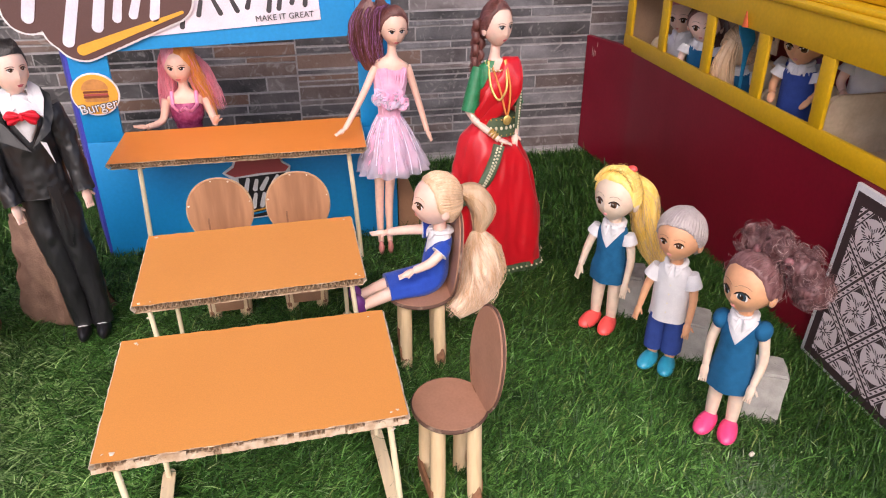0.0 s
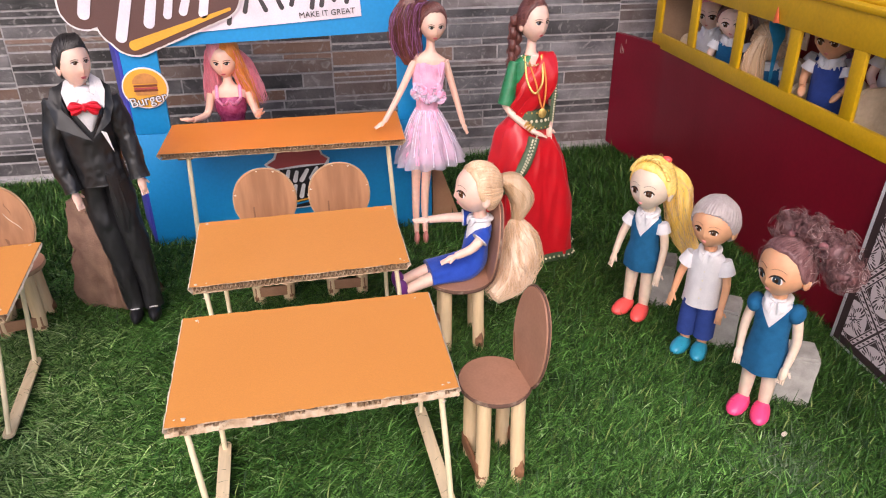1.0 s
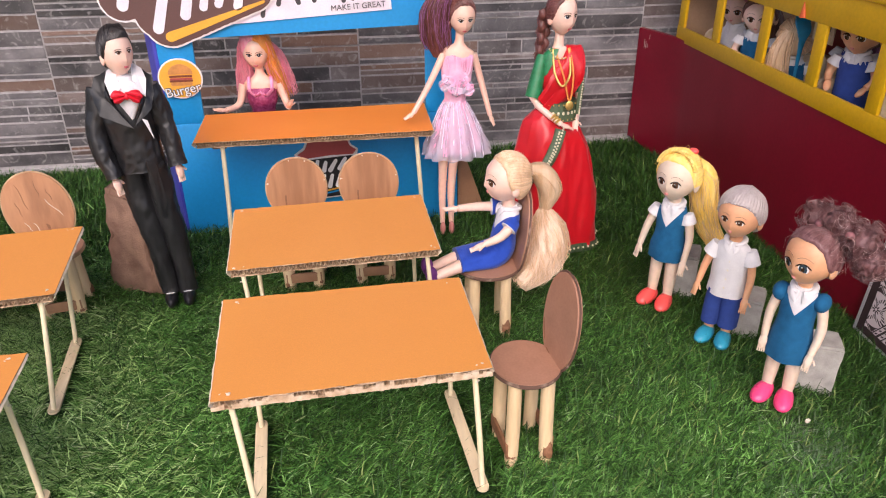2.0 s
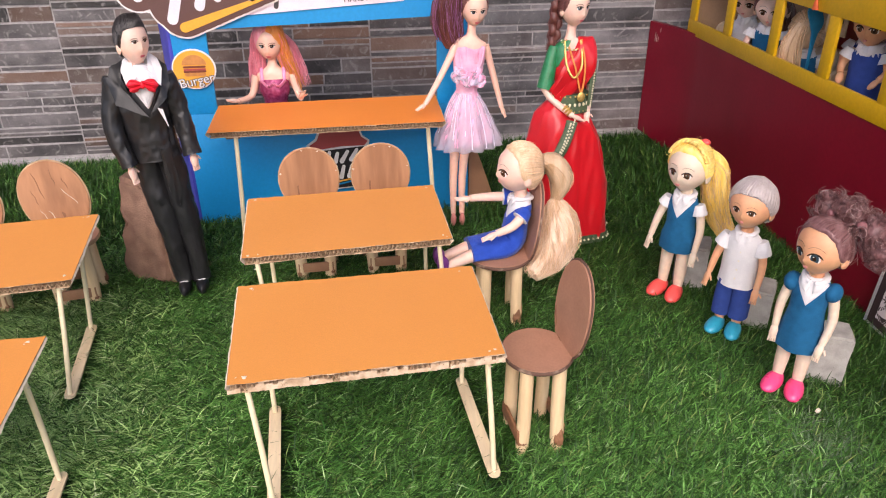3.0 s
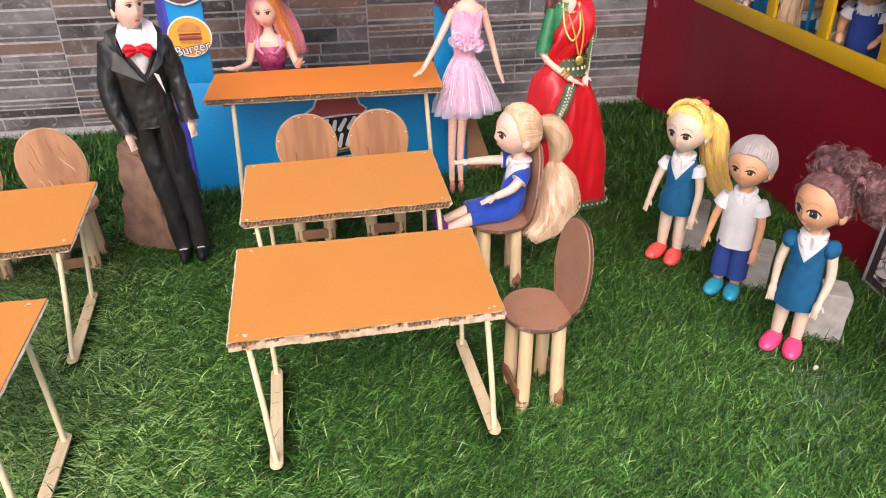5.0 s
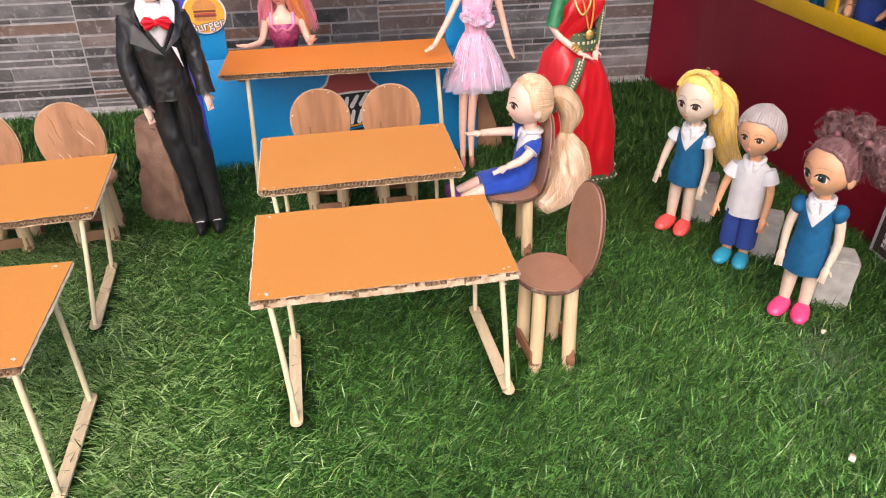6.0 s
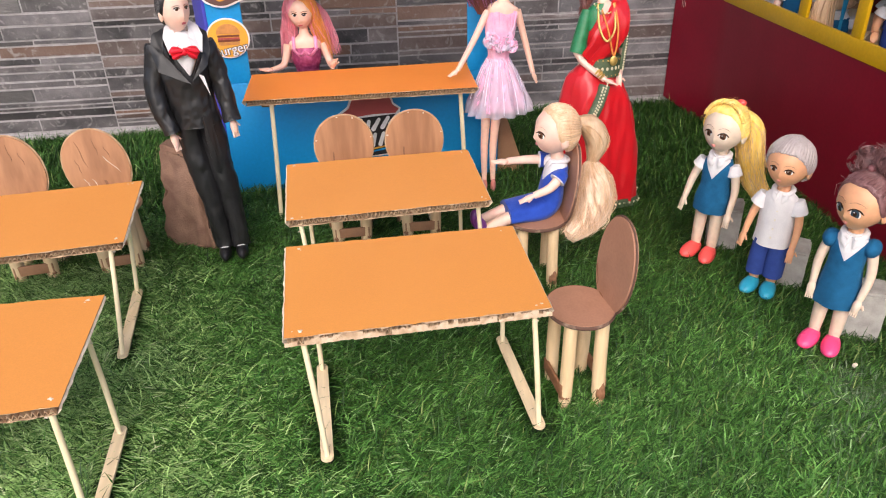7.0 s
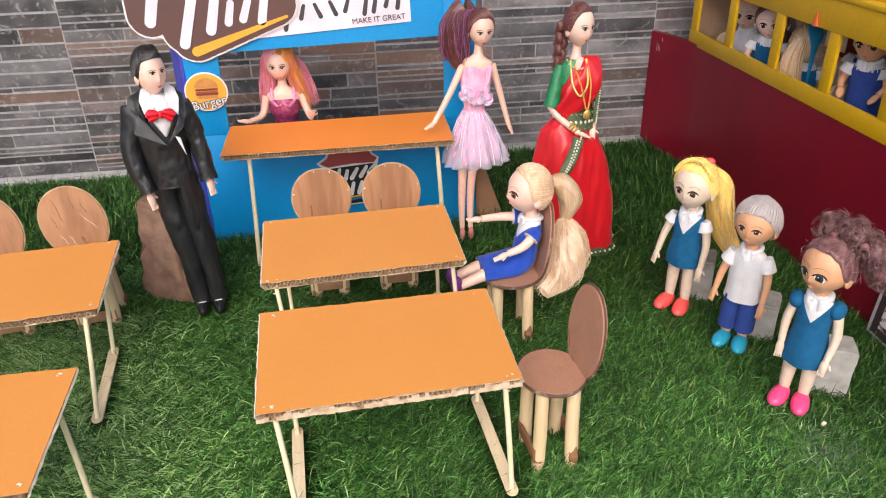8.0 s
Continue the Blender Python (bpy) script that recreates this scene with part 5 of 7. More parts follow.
def doll_head(F, skin, c, r, turn=0.0, nod=0.0, jaw=0.30, eye=0.17, eye_z=-0.12, lip=True, nose=0.10, flat=0.9, iris=None, tilt=0.0):
    """Head with painted eyes; r is (half width, half depth, half height). Returns its frame."""
    M = Matrix.Translation(c) @ pose(0, 0, 0, nod, tilt, turn)
    R = M.to_3x3()
    bend = head_shape(jaw, nose)
    F.blob(skin, c, r, rot=R, u=48, v=34, shape=bend)

    def on(x, z, out=1.0):
        d = bend(Vector((x, -math.sqrt(max(0.0, 1 - x * x - z * z)), z))) * out
        return M @ Vector((d[0] * r[0], d[1] * r[1], d[2] * r[2]))

    def spot(m, x, z, w, h, out=1.0, thick=0.016):
        d = Vector((x, -math.sqrt(max(0.0, 1 - x * x - z * z)), z))
        q = R @ d.to_track_quat("-Y", "Z").to_matrix()
        F.blob(m, on(x, z, out), (w * r[0], thick * r[1], h * r[2]), rot=q, u=18, v=8)
    for s in (-1, 1):
        ex = s * 0.37
        spot(WHITE_CARD, ex, eye_z, eye * 1.02, eye * flat * 0.80, 1.000)
        spot(iris or IRIS, ex - s * 0.01, eye_z + 0.01, eye * (0.74 if flat < 0.8 else 0.80), eye * flat * 0.88, 1.007)
        spot(EYE_DARK, ex - s * 0.01, eye_z + 0.02, eye * 0.46, eye * flat * 0.58, 1.013)
        spot(WHITE_CARD, ex - 0.20 * eye, eye_z + 0.34 * eye * flat, eye * 0.15, eye * flat * 0.17, 1.020)
        thick = 0.036 * r[0]
        for rise, wide, k2, tk, m in ((0.86, 1.22, 0.62, thick, EYE_DARK), (1.75 if flat < 0.8 else 1.95, 1.35, 0.55, thick * (0.6 if flat < 0.8 else 0.22), BROW)):
            arc = [on(ex + k * eye * wide, eye_z + eye * flat * (rise - k2 * k * k), 1.008) for k in np.linspace(-1, 1, 9)]
            F.tube(m, arc, [tk * 0.4] + [tk] * 7 + [tk * 0.4], seg=6, sub=1)
        ear = M @ Vector((s * 0.98 * r[0], 0.10 * r[1], -0.26 * r[2]))
        F.blob(skin, ear, (0.12 * r[0], 0.20 * r[1], 0.24 * r[2]), rot=R, u=12, v=9)
    if lip:
        wide = 0.20 if flat < 0.8 else 0.115
        for k, hgt in ((0.024, 0.026), (-0.022, 0.034)):
            spot(LIP if flat < 0.8 else BLUSH, 0, -0.655 + k, wide * (1 if k > 0 else 0.78), hgt, 1.014, 0.03)
    return M


def doll_arm(F, skin, sleeve, sh, el, wr, r=0.0052, cut=0.45, hand_to=None, sleeve_r=None, finger=True):
    S, E, W = Vector(sh), Vector(el), Vector(wr)
    F.tube(skin, [S, E, W], [r, r * 0.86, r * 0.66], seg=12, sub=4)
    d = ((Vector(hand_to) if hand_to else W + (W - E)) - W).normalized()
    q = d.to_track_quat("Z", "Y").to_matrix()
    F.blob(skin, W + d * r * 1.1, (r * 0.80, r * 0.55, r * 1.45), rot=q, u=10, v=8)
    if finger:
        side = q @ Vector((1, 0, 0))
        for k in (-1.0, -0.35, 0.3, 0.95):
            b = W + d * r * 1.9 + side * (r * 0.5 * k)
            F.tube(skin, [b, b + d * r * 1.1 + side * (r * 0.12 * k)], [r * 0.22, r * 0.15], seg=6, sub=1)
        b = W + d * r * 0.7 + side * r * 0.8
        F.tube(skin, [b, b + d * r * 0.7 + side * r * 0.6], [r * 0.25, r * 0.18], seg=6, sub=1)
    if sleeve is not None:
        e = S.lerp(E, cut)
        sr = sleeve_r or r * 1.45
        F.tube(sleeve, [S - (E - S) * 0.10, S.lerp(e, 0.5), e], [sr * 0.75, sr, sr * 1.12], seg=20, sub=6)


def collar(F, c, r, tilt=0.0):
    """Turned-down shirt collar: a low ring, open at the throat, with two points in front."""
    M = Matrix.Translation(c) @ pose(0, 0, 0, tilt)
    ring = [M @ Vector((r * math.sin(a), -r * math.cos(a) + 0.001, 0.0010 - 0.0028 * math.cos(a) * (math.cos(a) > 0))) for a in np.linspace(0.22, 2 * math.pi - 0.22, 21)]
    F.tube(WHITE_CLOTH, ring, [(0.0022, 0.0030)] * 21, seg=10, sub=1, right=(0, 0, 1))
    for s in (-1, 1):
        p = [M @ Vector(q) for q in ((s * r * 0.55, -r * 0.80, 0.0), (s * r * 0.52, -r * 1.02, -0.0042), (s * r * 0.34, -r * 1.14, -0.0098))]
        F.tube(WHITE_CLOTH, p, [(0.0042, 0.0014), (0.0040, 0.0013), (0.0006, 0.0006)], seg=10, sub=4)


HR, LOW = (0.0194, 0.0203, 0.0235), (40, 20)
hr = random.Random(21)


def small_doll(skin, dress, shoe, hair_fn, kind="girl", arms=None, head_turn=0.0, nod=0.0, eye=0.20, capped=False, hem=0.046, limb=None, iris=None, eye_flat=0.95, head_tilt=0.0, jaw=0.27):
    """Big-headed doll about 0.165 m high."""
    F = Figure([skin])
    limb = limb or skin
    for sx in (-1, 1):
        F.tube(limb, [(sx * 0.0098, 0.001, 0.008), (sx * 0.0098, 0.001, 0.025), (sx * 0.0092, 0.002, 0.060)], [0.0052, 0.0066, 0.0080], seg=14, sub=3)
        F.blob(shoe, (sx * 0.0108, -0.0085, 0.0058), (0.0092, 0.0180, 0.0084), u=20, v=14, rot=pose(0, 0, 0, 0, 0, sx * 8).to_3x3(), shape=lambda co: Vector((co[0] * (1 + 0.12 * max(0, -co[1])), co[1], max(co[2] * (1 - 0.30 * max(0, -co[1])), -0.72))))
    if kind == "girl":
        prof = [(0, 0.001, hem), (0, 0.001, hem + 0.015), (0, 0, 0.084), (0, 0, 0.1025), (0, 0.001, 0.1130)]
        rad = [(0.0205, 0.0165), (0.0200, 0.0165), (0.0165, 0.0130), (0.0172, 0.0124), (0.0135, 0.0094)]
        F.tube(dress, prof, rad, seg=64, sub=8, folds=7, amp=[0.035, 0.03, 0.012, 0.006, 0.0])
        F.cut(dress, lambda p: p[1] < -0.002 and p[2] > 0.0930 + 1.35 * abs(p[0]), lambda p: 0.0930 + 1.35 * abs(p[0]))
        F.tube(WHITE_CLOTH, prof[2:] + [(0, 0.001, 0.1170)], [(0.0158, 0.0122), (0.0165, 0.0117), (0.0130, 0.0091), (0.0085, 0.0082)], seg=32, sub=5)
        collar(F, (0, -0.0005, 0.1150), 0.0100)
        for sx in (-1, 1):
            if capped:
                F.blob(dress, (sx * 0.0185, 0.0, 0.1055), (0.0078, 0.0102, 0.0080), rot=pose(0, 0, 0, 0, sx * 40, 0).to_3x3(), u=18, v=12)
    else:
        for sx in (-1, 1):
            F.tube(dress, [(sx * 0.0098, 0.001, 0.020), (sx * 0.0096, 0.001, 0.040), (sx * 0.0086, 0.001, 0.060)], [(0.0112, 0.0118), (0.0112, 0.0120), (0.0105, 0.0118)], seg=18, sub=3, folds=5, amp=[0.03, 0.03, 0.01])
        F.tube(WHITE_CLOTH, [(0, 0.001, 0.056), (0, 0.001, 0.070), (0, 0, 0.093), (0, 0, 0.107), (0, 0.001, 0.1140)], [(0.0205, 0.0150), (0.0195, 0.0140), (0.0195, 0.0130), (0.0185, 0.0118), (0.0110, 0.0090)],
               seg=28, sub=4, folds=6, amp=[0.035, 0.03, 0.02, 0.01, 0.0])
        collar(F, (0, -0.0005, 0.1150), 0.0100)
        for k in range(4):
            F.blob(PEARL, (0.001, -0.0142 + 0.0006 * k, 0.068 + 0.0095 * k), (0.0009, 0.0006, 0.0009), u=8, v=6)
    F.tube(skin, [(0, 0.001, 0.110), (0, 0.000, 0.130)], [0.0068, 0.0068], seg=14, sub=2)
    arms = arms or (((-0.0185, 0, 0.1055), (-0.0258, -0.003, 0.085), (-0.0290, -0.009, 0.065)), ((0.0185, 0, 0.1055), (0.0245, -0.001, 0.083), (0.0250, -0.008, 0.060)))
    for a in arms:
        doll_arm(F, limb, None if capped else WHITE_CLOTH, *a, r=0.0052, cut=0.33 if kind == "girl" else 0.5, sleeve_r=0.0076 if kind == "girl" else 0.0088)
    F.bm.transform(Matrix.Diagonal((0.85, 0.90, 1.0, 1.0)))
    M = doll_head(F, skin, (0, -0.002, 0.1445), HR, head_turn, nod, jaw=jaw, eye=eye, eye_z=-0.23, nose=0.10, flat=eye_flat, iris=iris, tilt=head_tilt)
    hair_fn(F, M)
    return F


hr = random.Random(21)


def hairline(line):
    """Height of the hairline, as an angle above the head's middle, at an angle round from the face."""
    front, temple = line
    xs = [0.0, 0.55, 1.00, 1.30, 1.70, 2.10, 3.15]
    ys = [front, front - 2, temple, -6, -26, -42, -48]
    return lambda a: math.radians(float(np.interp(abs(a), xs, ys)))


def hair_cap(F, m, M, r, line, size=1.07):
    """Hair on the skull, sinking into the head along the hairline."""
    h = hairline(line)

    def f(co):
        d = math.asin(max(-1, min(1, co[2]))) - h(math.atan2(co[0], -co[1]))
        k = max(0.0, min(1.0, d / 0.16 + 0.5))
        return Vector(co) * (0.92 + (size - 0.92) * k * k * (3 - 2 * k))
    F.blob(m, M.translation, r, rot=M.to_3x3(), u=64, v=44, shape=f)


def comb(F, m, M, r, line, n, gather, size=1.09, thick=0.0008, spread=2.5):
    """Combed hair: strands over the skull from the hairline to one gathering point."""
    h, g = hairline(line), Vector(gather)
    gn = g.normalized()
    for _ in range(n):
        a = hr.uniform(-spread, spread)
        e = h(a) + hr.uniform(-0.02, 0.16)
        st = Vector((math.sin(a) * math.cos(e), -math.cos(a) * math.cos(e), math.sin(e)))
        pts = [st * (size - 0.07)]
        for k in (0.18, 0.42, 0.68):
            pts.append(st.slerp(gn, k, gn) * (size + hr.uniform(-0.022, 0.004)))
        pts.append(gn * min(g.length, size + 0.03))
        F.tube(m, [M @ Vector((p[0] * r[0], p[1] * r[1], p[2] * r[2])) for p in pts], [thick * 0.6, thick * 1.3, thick * 1.5, thick * 1.3, thick], seg=5, sub=3)


def hanging(M):
    """The head's frame with its nod taken out, for hair that hangs down."""
    return Matrix.Translation(M.translation) @ Matrix.Rotation(M.to_euler().z, 4, "Z")


def hair_yellow(F, M):
    hair_cap(F, HAIR_YELLOW, M, HR, LOW, 1.08)
    comb(F, HAIR_YELLOW, M, HR, LOW, 260, (0.35, 0.95, 0.30), 1.088, 0.0007)
    # a flat plait across the crown
    for ph in (0.0, 2.09, 4.19):
        rope = []
        for t in np.linspace(-1.2, 1.2, 30):
            w = 9 * t + ph
            rope.append(M @ Vector((0.0200 * math.sin(t), -0.0062 - 0.004 * math.cos(t) + 0.0020 * math.sin(w), (0.0244 + 0.0012 * math.cos(w)) * math.cos(t) + 0.0012)))
        F.tube(HAIR_YELLOW, rope, [0.0017] * 30, seg=7, sub=1)
    p = [hanging(M) @ Vector(q) for q in ((0.006, 0.016, 0.008), (0.013, 0.026, -0.006), (0.017, 0.030, -0.034), (0.024, 0.036, -0.064), (0.042, 0.040, -0.086), (0.052, 0.040, -0.092))]
    F.tube(HAIR_YELLOW, p, [0.008, 0.0122, 0.0118, 0.0096, 0.0072, 0.004], seg=22, sub=5, folds=7, amp=[0.02] * 6)
    F.strands([HAIR_YELLOW, HAIR_YELLOW, HAIR_BLOND], p, [0.009, 0.0136, 0.0138, 0.0120, 0.0100, 0.008], 420, hr, r=0.00022, curl=0.2, wave=0.0014)
    F.blob(CORAL_SHOE, M @ Vector((0.007, 0.004, 0.0250)), (0.0048, 0.0038, 0.003), u=10, v=7)
    F.fuzz(HAIR_YELLOW, M, HR, 110, hr, 1.32)


def hair_boy(F, M):
    hair_cap(F, HAIR_GREY, M, HR, (27, 12), 1.10)
    for i in range(30):
        a = -2.2 + 4.4 * i / 29
        h = hairline((27, 12))(a)
        tip = Vector((math.sin(a) * math.cos(h), -math.cos(a) * math.cos(h), math.sin(h) + hr.uniform(-0.05, 0.03))) * 1.05
        pts = [Vector((0.1, 0.20, 1.08))]
        pts += [pts[0].slerp(tip, k, tip).normalized() * (1.045 + hr.uniform(0, 0.012)) for k in (0.35, 0.7)] + [tip]
        F.tube(HAIR_GREY, [M @ Vector((p[0] * HR[0], p[1] * HR[1], p[2] * HR[2])) for p in pts], [0.0010, 0.0019, 0.0022, 0.0010], seg=8, sub=4)


def hair_curly(F, M):
    hair_cap(F, HAIR_MAUVE, M, HR, (43, 25), 1.08)
    comb(F, HAIR_MAUVE, M, HR, (43, 25), 260, (0.45, 0.75, 0.70), 1.088, 0.0007)
    for c, r, n in (((-0.010, 0.006, 0.029), 0.0110, 46), ((0.008, 0.008, 0.031), 0.0115, 50), ((0.028, 0.014, 0.020), 0.0130, 64), ((0.038, 0.014, 0.008), 0.0125, 60), ((0.022, 0.018, 0.024), 0.011, 36)):
        cc = Vector(c)
        F.blob(HAIR_MAUVE, M @ cc, (r * 0.86,) * 3, u=12, v=10)
        for _ in range(n):
            d = Vector((hr.gauss(0, 1), hr.gauss(0, 1), hr.gauss(0, 1))).normalized()
            e1 = d.orthogonal().normalized()
            e2 = d.cross(e1)
            q = cc + d * r * hr.uniform(0.55, 0.95)
            rad, t0 = hr.uniform(0.0025, 0.0060), hr.uniform(0, 6.28)
            for w in range(8):
                off = d * hr.uniform(-0.0016, 0.0016)
                rw, tw = rad * hr.uniform(0.8, 1.2), t0 + hr.uniform(-0.4, 0.4)
                loop = [M @ (q + off + e1 * rw * math.cos(tw + t) + e2 * rw * math.sin(tw + t) + d * 0.0010 * t) for t in np.linspace(0, hr.uniform(3.0, 6.0), 8)]
                F.tube(HAIR_MAUVE if hr.random() < 0.92 else HAIR_MAUVE_PALE, loop, [hr.uniform(0.00011, 0.00022)] * 7 + [0.0001], seg=4, sub=2)
    F.fuzz(HAIR_MAUVE_PALE, M, HR, 120, hr, 1.55, 0.2)
    F.blob(ROSE_BAND, M @ Vector((0.022, 0.004, 0.026)), (0.0036, 0.0030, 0.0030), u=10, v=8)
    F.blob(ROSE_BAND, M @ Vector((-0.001, -0.002, 0.028)), (0.0032, 0.003, 0.0032), u=10, v=8)


girl = small_doll(IVORY_VINYL, TEAL_FELT, CORAL_SHOE, hair_yellow, head_turn=-4, nod=-10, eye=0.195, hem=0.055)
girl.place("doll", "teal-dressed doll with long yellow hair and coral shoes", Matrix.Translation((0.226, 0.660, 0)) @ pose(0, 0, 0, 3, 2, -48) @ Matrix.Scale(1.035, 4), "school dolls by the bus")
boy = small_doll(TAN_VINYL, NAVY_COTTON, CYAN_SHOE, hair_boy, kind="boy", head_turn=-8, nod=-10, eye=0.175, eye_flat=0.82)
boy.place("doll", "boy doll in white shirt and navy shorts with grey moulded hair", Matrix.Translation((0.254, 0.585, 0)) @ pose(0, 0, 0, 2, 1, -44) @ Matrix.Scale(0.97, 4), "school dolls by the bus")
curly = small_doll(TAN_VINYL, TEAL_FELT, PINK_SHOE, hair_curly, capped=True, head_turn=-26, nod=-5, eye=0.225, hem=0.046, limb=IVORY_VINYL, iris=BLUE_IRIS, head_tilt=-3, jaw=0.36,
                   arms=(((-0.0195, 0, 0.1040), (-0.0235, -0.001, 0.083), (-0.0225, -0.006, 0.062)), ((0.0195, 0, 0.1040), (0.0245, -0.001, 0.080), (0.0225, -0.009, 0.060))))
curly.place("doll", "teal-dressed doll with mauve curls and hot pink shoes", Matrix.Translation((0.264, 0.493, 0)) @ pose(0, 0, 0, 2, 1, -46) @ Matrix.Scale(1.00, 4), "school dolls by the bus")


def seated_doll():
    """Doll on the chair, in the place's axes turned so that it faces -y: local y is back."""
    F = Figure([PALE_VINYL])
    # legs stretched forward
    for sx in (-1, 1):
        F.tube(PALE_VINYL, [(sx * 0.0085, 0.000, 0.0795), (sx * 0.0095, -0.030, 0.0790), (sx * 0.0100, -0.062, 0.0690)], [0.0080, 0.0074, 0.0052], seg=12, sub=4)
        F.blob(PURPLE_SHOE, (sx * 0.0100, -0.0665, 0.0705), (0.0065, 0.0070, 0.0125), rot=pose(0, 0, 0, 14).to_3x3(), u=12, v=9)
    # skirt over the lap, then bodice
    F.tube(ROYAL_FELT, [(0, -0.036, 0.0800), (0, -0.020, 0.0810), (0, 0.000, 0.0825), (0, 0.012, 0.090), (0, 0.0155, 0.110), (0, 0.0195, 0.128), (0, 0.021, 0.1345)],
           [(0.0215, 0.0110), (0.0215, 0.0125), (0.0205, 0.0150), (0.0180, 0.0140), (0.0165, 0.0122), (0.0165, 0.0118), (0.0120, 0.0085)], seg=64, sub=8, folds=6, amp=[0.05, 0.03, 0.02, 0.02, 0.01, 0.005, 0])
    F.cut(ROYAL_FELT, lambda p: p[1] < 0.0165 + 0.2 * (p[2] - 0.11) and p[2] > 0.1135 + 1.2 * abs(p[0]), lambda p: 0.1135 + 1.2 * abs(p[0]))
    F.tube(WHITE_CLOTH, [(0, 0.0155, 0.108), (0, 0.0195, 0.128), (0, 0.021, 0.1345), (0, 0.0205, 0.1385)], [(0.0160, 0.0117), (0.0160, 0.0113), (0.0125, 0.0088), (0.0085, 0.0082)], seg=32, sub=5)
    collar(F, (0, 0.0195, 0.1365), 0.0100, -10)
    F.tube(PALE_VINYL, [(0, 0.020, 0.132), (0, 0.018, 0.152)], [0.0068, 0.0068], seg=14, sub=2)
    for sh, el, wr in (((0.0185, 0.019, 0.1265), (0.0245, 0.004, 0.1150), (0.0225, -0.0130, 0.1075)), ((-0.0185, 0.017, 0.1285), (-0.0230, -0.006, 0.1290), (-0.0200, -0.030, 0.1310))):
        doll_arm(F, PALE_VINYL, ROYAL_FELT, sh, el, wr, r=0.0056, cut=0.42, sleeve_r=0.0082)
        S, E = Vector(sh), Vector(el)
        F.tube(WHITE_CLOTH, [S.lerp(E, 0.34), S.lerp(E, 0.46)], [0.0086, 0.0088], seg=14, sub=1)
    M = doll_head(F, PALE_VINYL, (0, 0.0165, 0.1690), (0.0224, 0.0234, 0.0254), 3, -12, jaw=0.26, eye=0.21, eye_z=-0.22, nose=0.12)
    RS = (0.0224, 0.0234, 0.0254)
    hair_cap(F, HAIR_BLOND, M, RS, (44, 28), 1.08)
    comb(F, HAIR_BLOND, M, RS, (44, 28), 320, (0.0, 1.05, 0.15), 1.088, 0.0007)
    H = hanging(M)
    p = [H @ Vector(q) for q in ((0, 0.024, 0.006), (0, 0.038, 0.000), (0.001, 0.048, -0.018), (0.001, 0.044, -0.040))]
    F.tube(HAIR_BLOND, p, [0.006, 0.0118, 0.0122, 0.006], seg=24, sub=5, folds=9, amp=[0.03] * 4)
    F.strands(HAIR_BLOND, p, [0.006, 0.0125, 0.0130, 0.006], 200, hr, r=0.0003)
    p = [H @ Vector(q) for q in ((0.001, 0.044, -0.040), (0.004, 0.047, -0.058), (0.012, 0.044, -0.080), (0.024, 0.030, -0.100), (0.032, 0.008, -0.111))]
    F.tube(HAIR_FAIR, p, [0.005, 0.0155, 0.0195, 0.0150, 0.008], seg=26, sub=6, folds=8, amp=[0.03, 0.05, 0.07, 0.08, 0.1])
    F.strands([HAIR_BLOND, HAIR_BLOND, HAIR_FAIR], p, [0.005, 0.0180, 0.0230, 0.0200, 0.0130], 1100, hr, r=0.00024, curl=0.35, wave=0.0034)
    F.fuzz(HAIR_FAIR, M, RS, 60, hr, 1.18)
    F.tube(HAIR_BLOND, [H @ Vector((0.0052 * math.cos(t), 0.044 + 0.0055 * math.sin(t), -0.040)) for t in np.linspace(0, 6.283, 12)], 0.0014, seg=6, sub=1)
    return F


seated_doll().place("doll", "blond ponytailed doll in royal blue pinafore, seated on chair", Matrix.Translation((0.0385, 0.652, 0.0005)) @ pose(0, 0, 0, 0, 0, -84) @ Matrix.Scale(0.92, 4))

# fashion doll in pink, one arm on the counter
F = Figure([PEACH_VINYL])
O = Vector((0.0255, 0.866, 0))
for sx, fx in ((-1, -0.0050), (1, 0.0062)):
    F.tube(PEACH_VINYL, [(fx, -0.004, 0.012), (fx + 0.0003, 0.000, 0.050), (fx * 1.1 + 0.002, 0.000, 0.085), (fx * 1.35 + 0.006, 0.001, 0.135)], [0.0032, 0.0047, 0.0056, 0.0090], seg=14, sub=4)
    F.blob(BLUSH, (fx, -0.0065, 0.0050), (0.0036, 0.0068, 0.0110), rot=pose(0, 0, 0, 28).to_3x3(), u=12, v=9)
F.tube(WHITE_TULLE, [(0.0135, 0.001, 0.103), (0.0130, 0.001, 0.122), (0.0120, 0.001, 0.148), (0.0110, 0.001, 0.170)], [(0.0395, 0.030), (0.0335, 0.027), (0.0235, 0.019), (0.0115, 0.0095)], seg=110, sub=6, folds=13, amp=[0.11, 0.09, 0.06, 0.02], caps=False)
F.tube(PINK_TULLE, [(0.0130, 0.001, 0.108), (0.0125, 0.001, 0.128), (0.0115, 0.001, 0.152), (0.0110, 0.001, 0.172)], [(0.0320, 0.0235), (0.0278, 0.0220), (0.0200, 0.0160), (0.0112, 0.0092)], seg=110, sub=6, folds=9, amp=[0.12, 0.10, 0.06, 0.02], phase=1.0)
F.tube(PINK_TULLE, [(0.0110, 0.001, 0.166), (0.0115, 0.000, 0.180), (0.0135, -0.001, 0.200), (0.0150, 0.000, 0.222)], [(0.0118, 0.0100), (0.0125, 0.0105), (0.0172, 0.0145), (0.0165, 0.0112)], seg=30, sub=4, folds=11, amp=[0.02, 0.03, 0.03, 0.01])
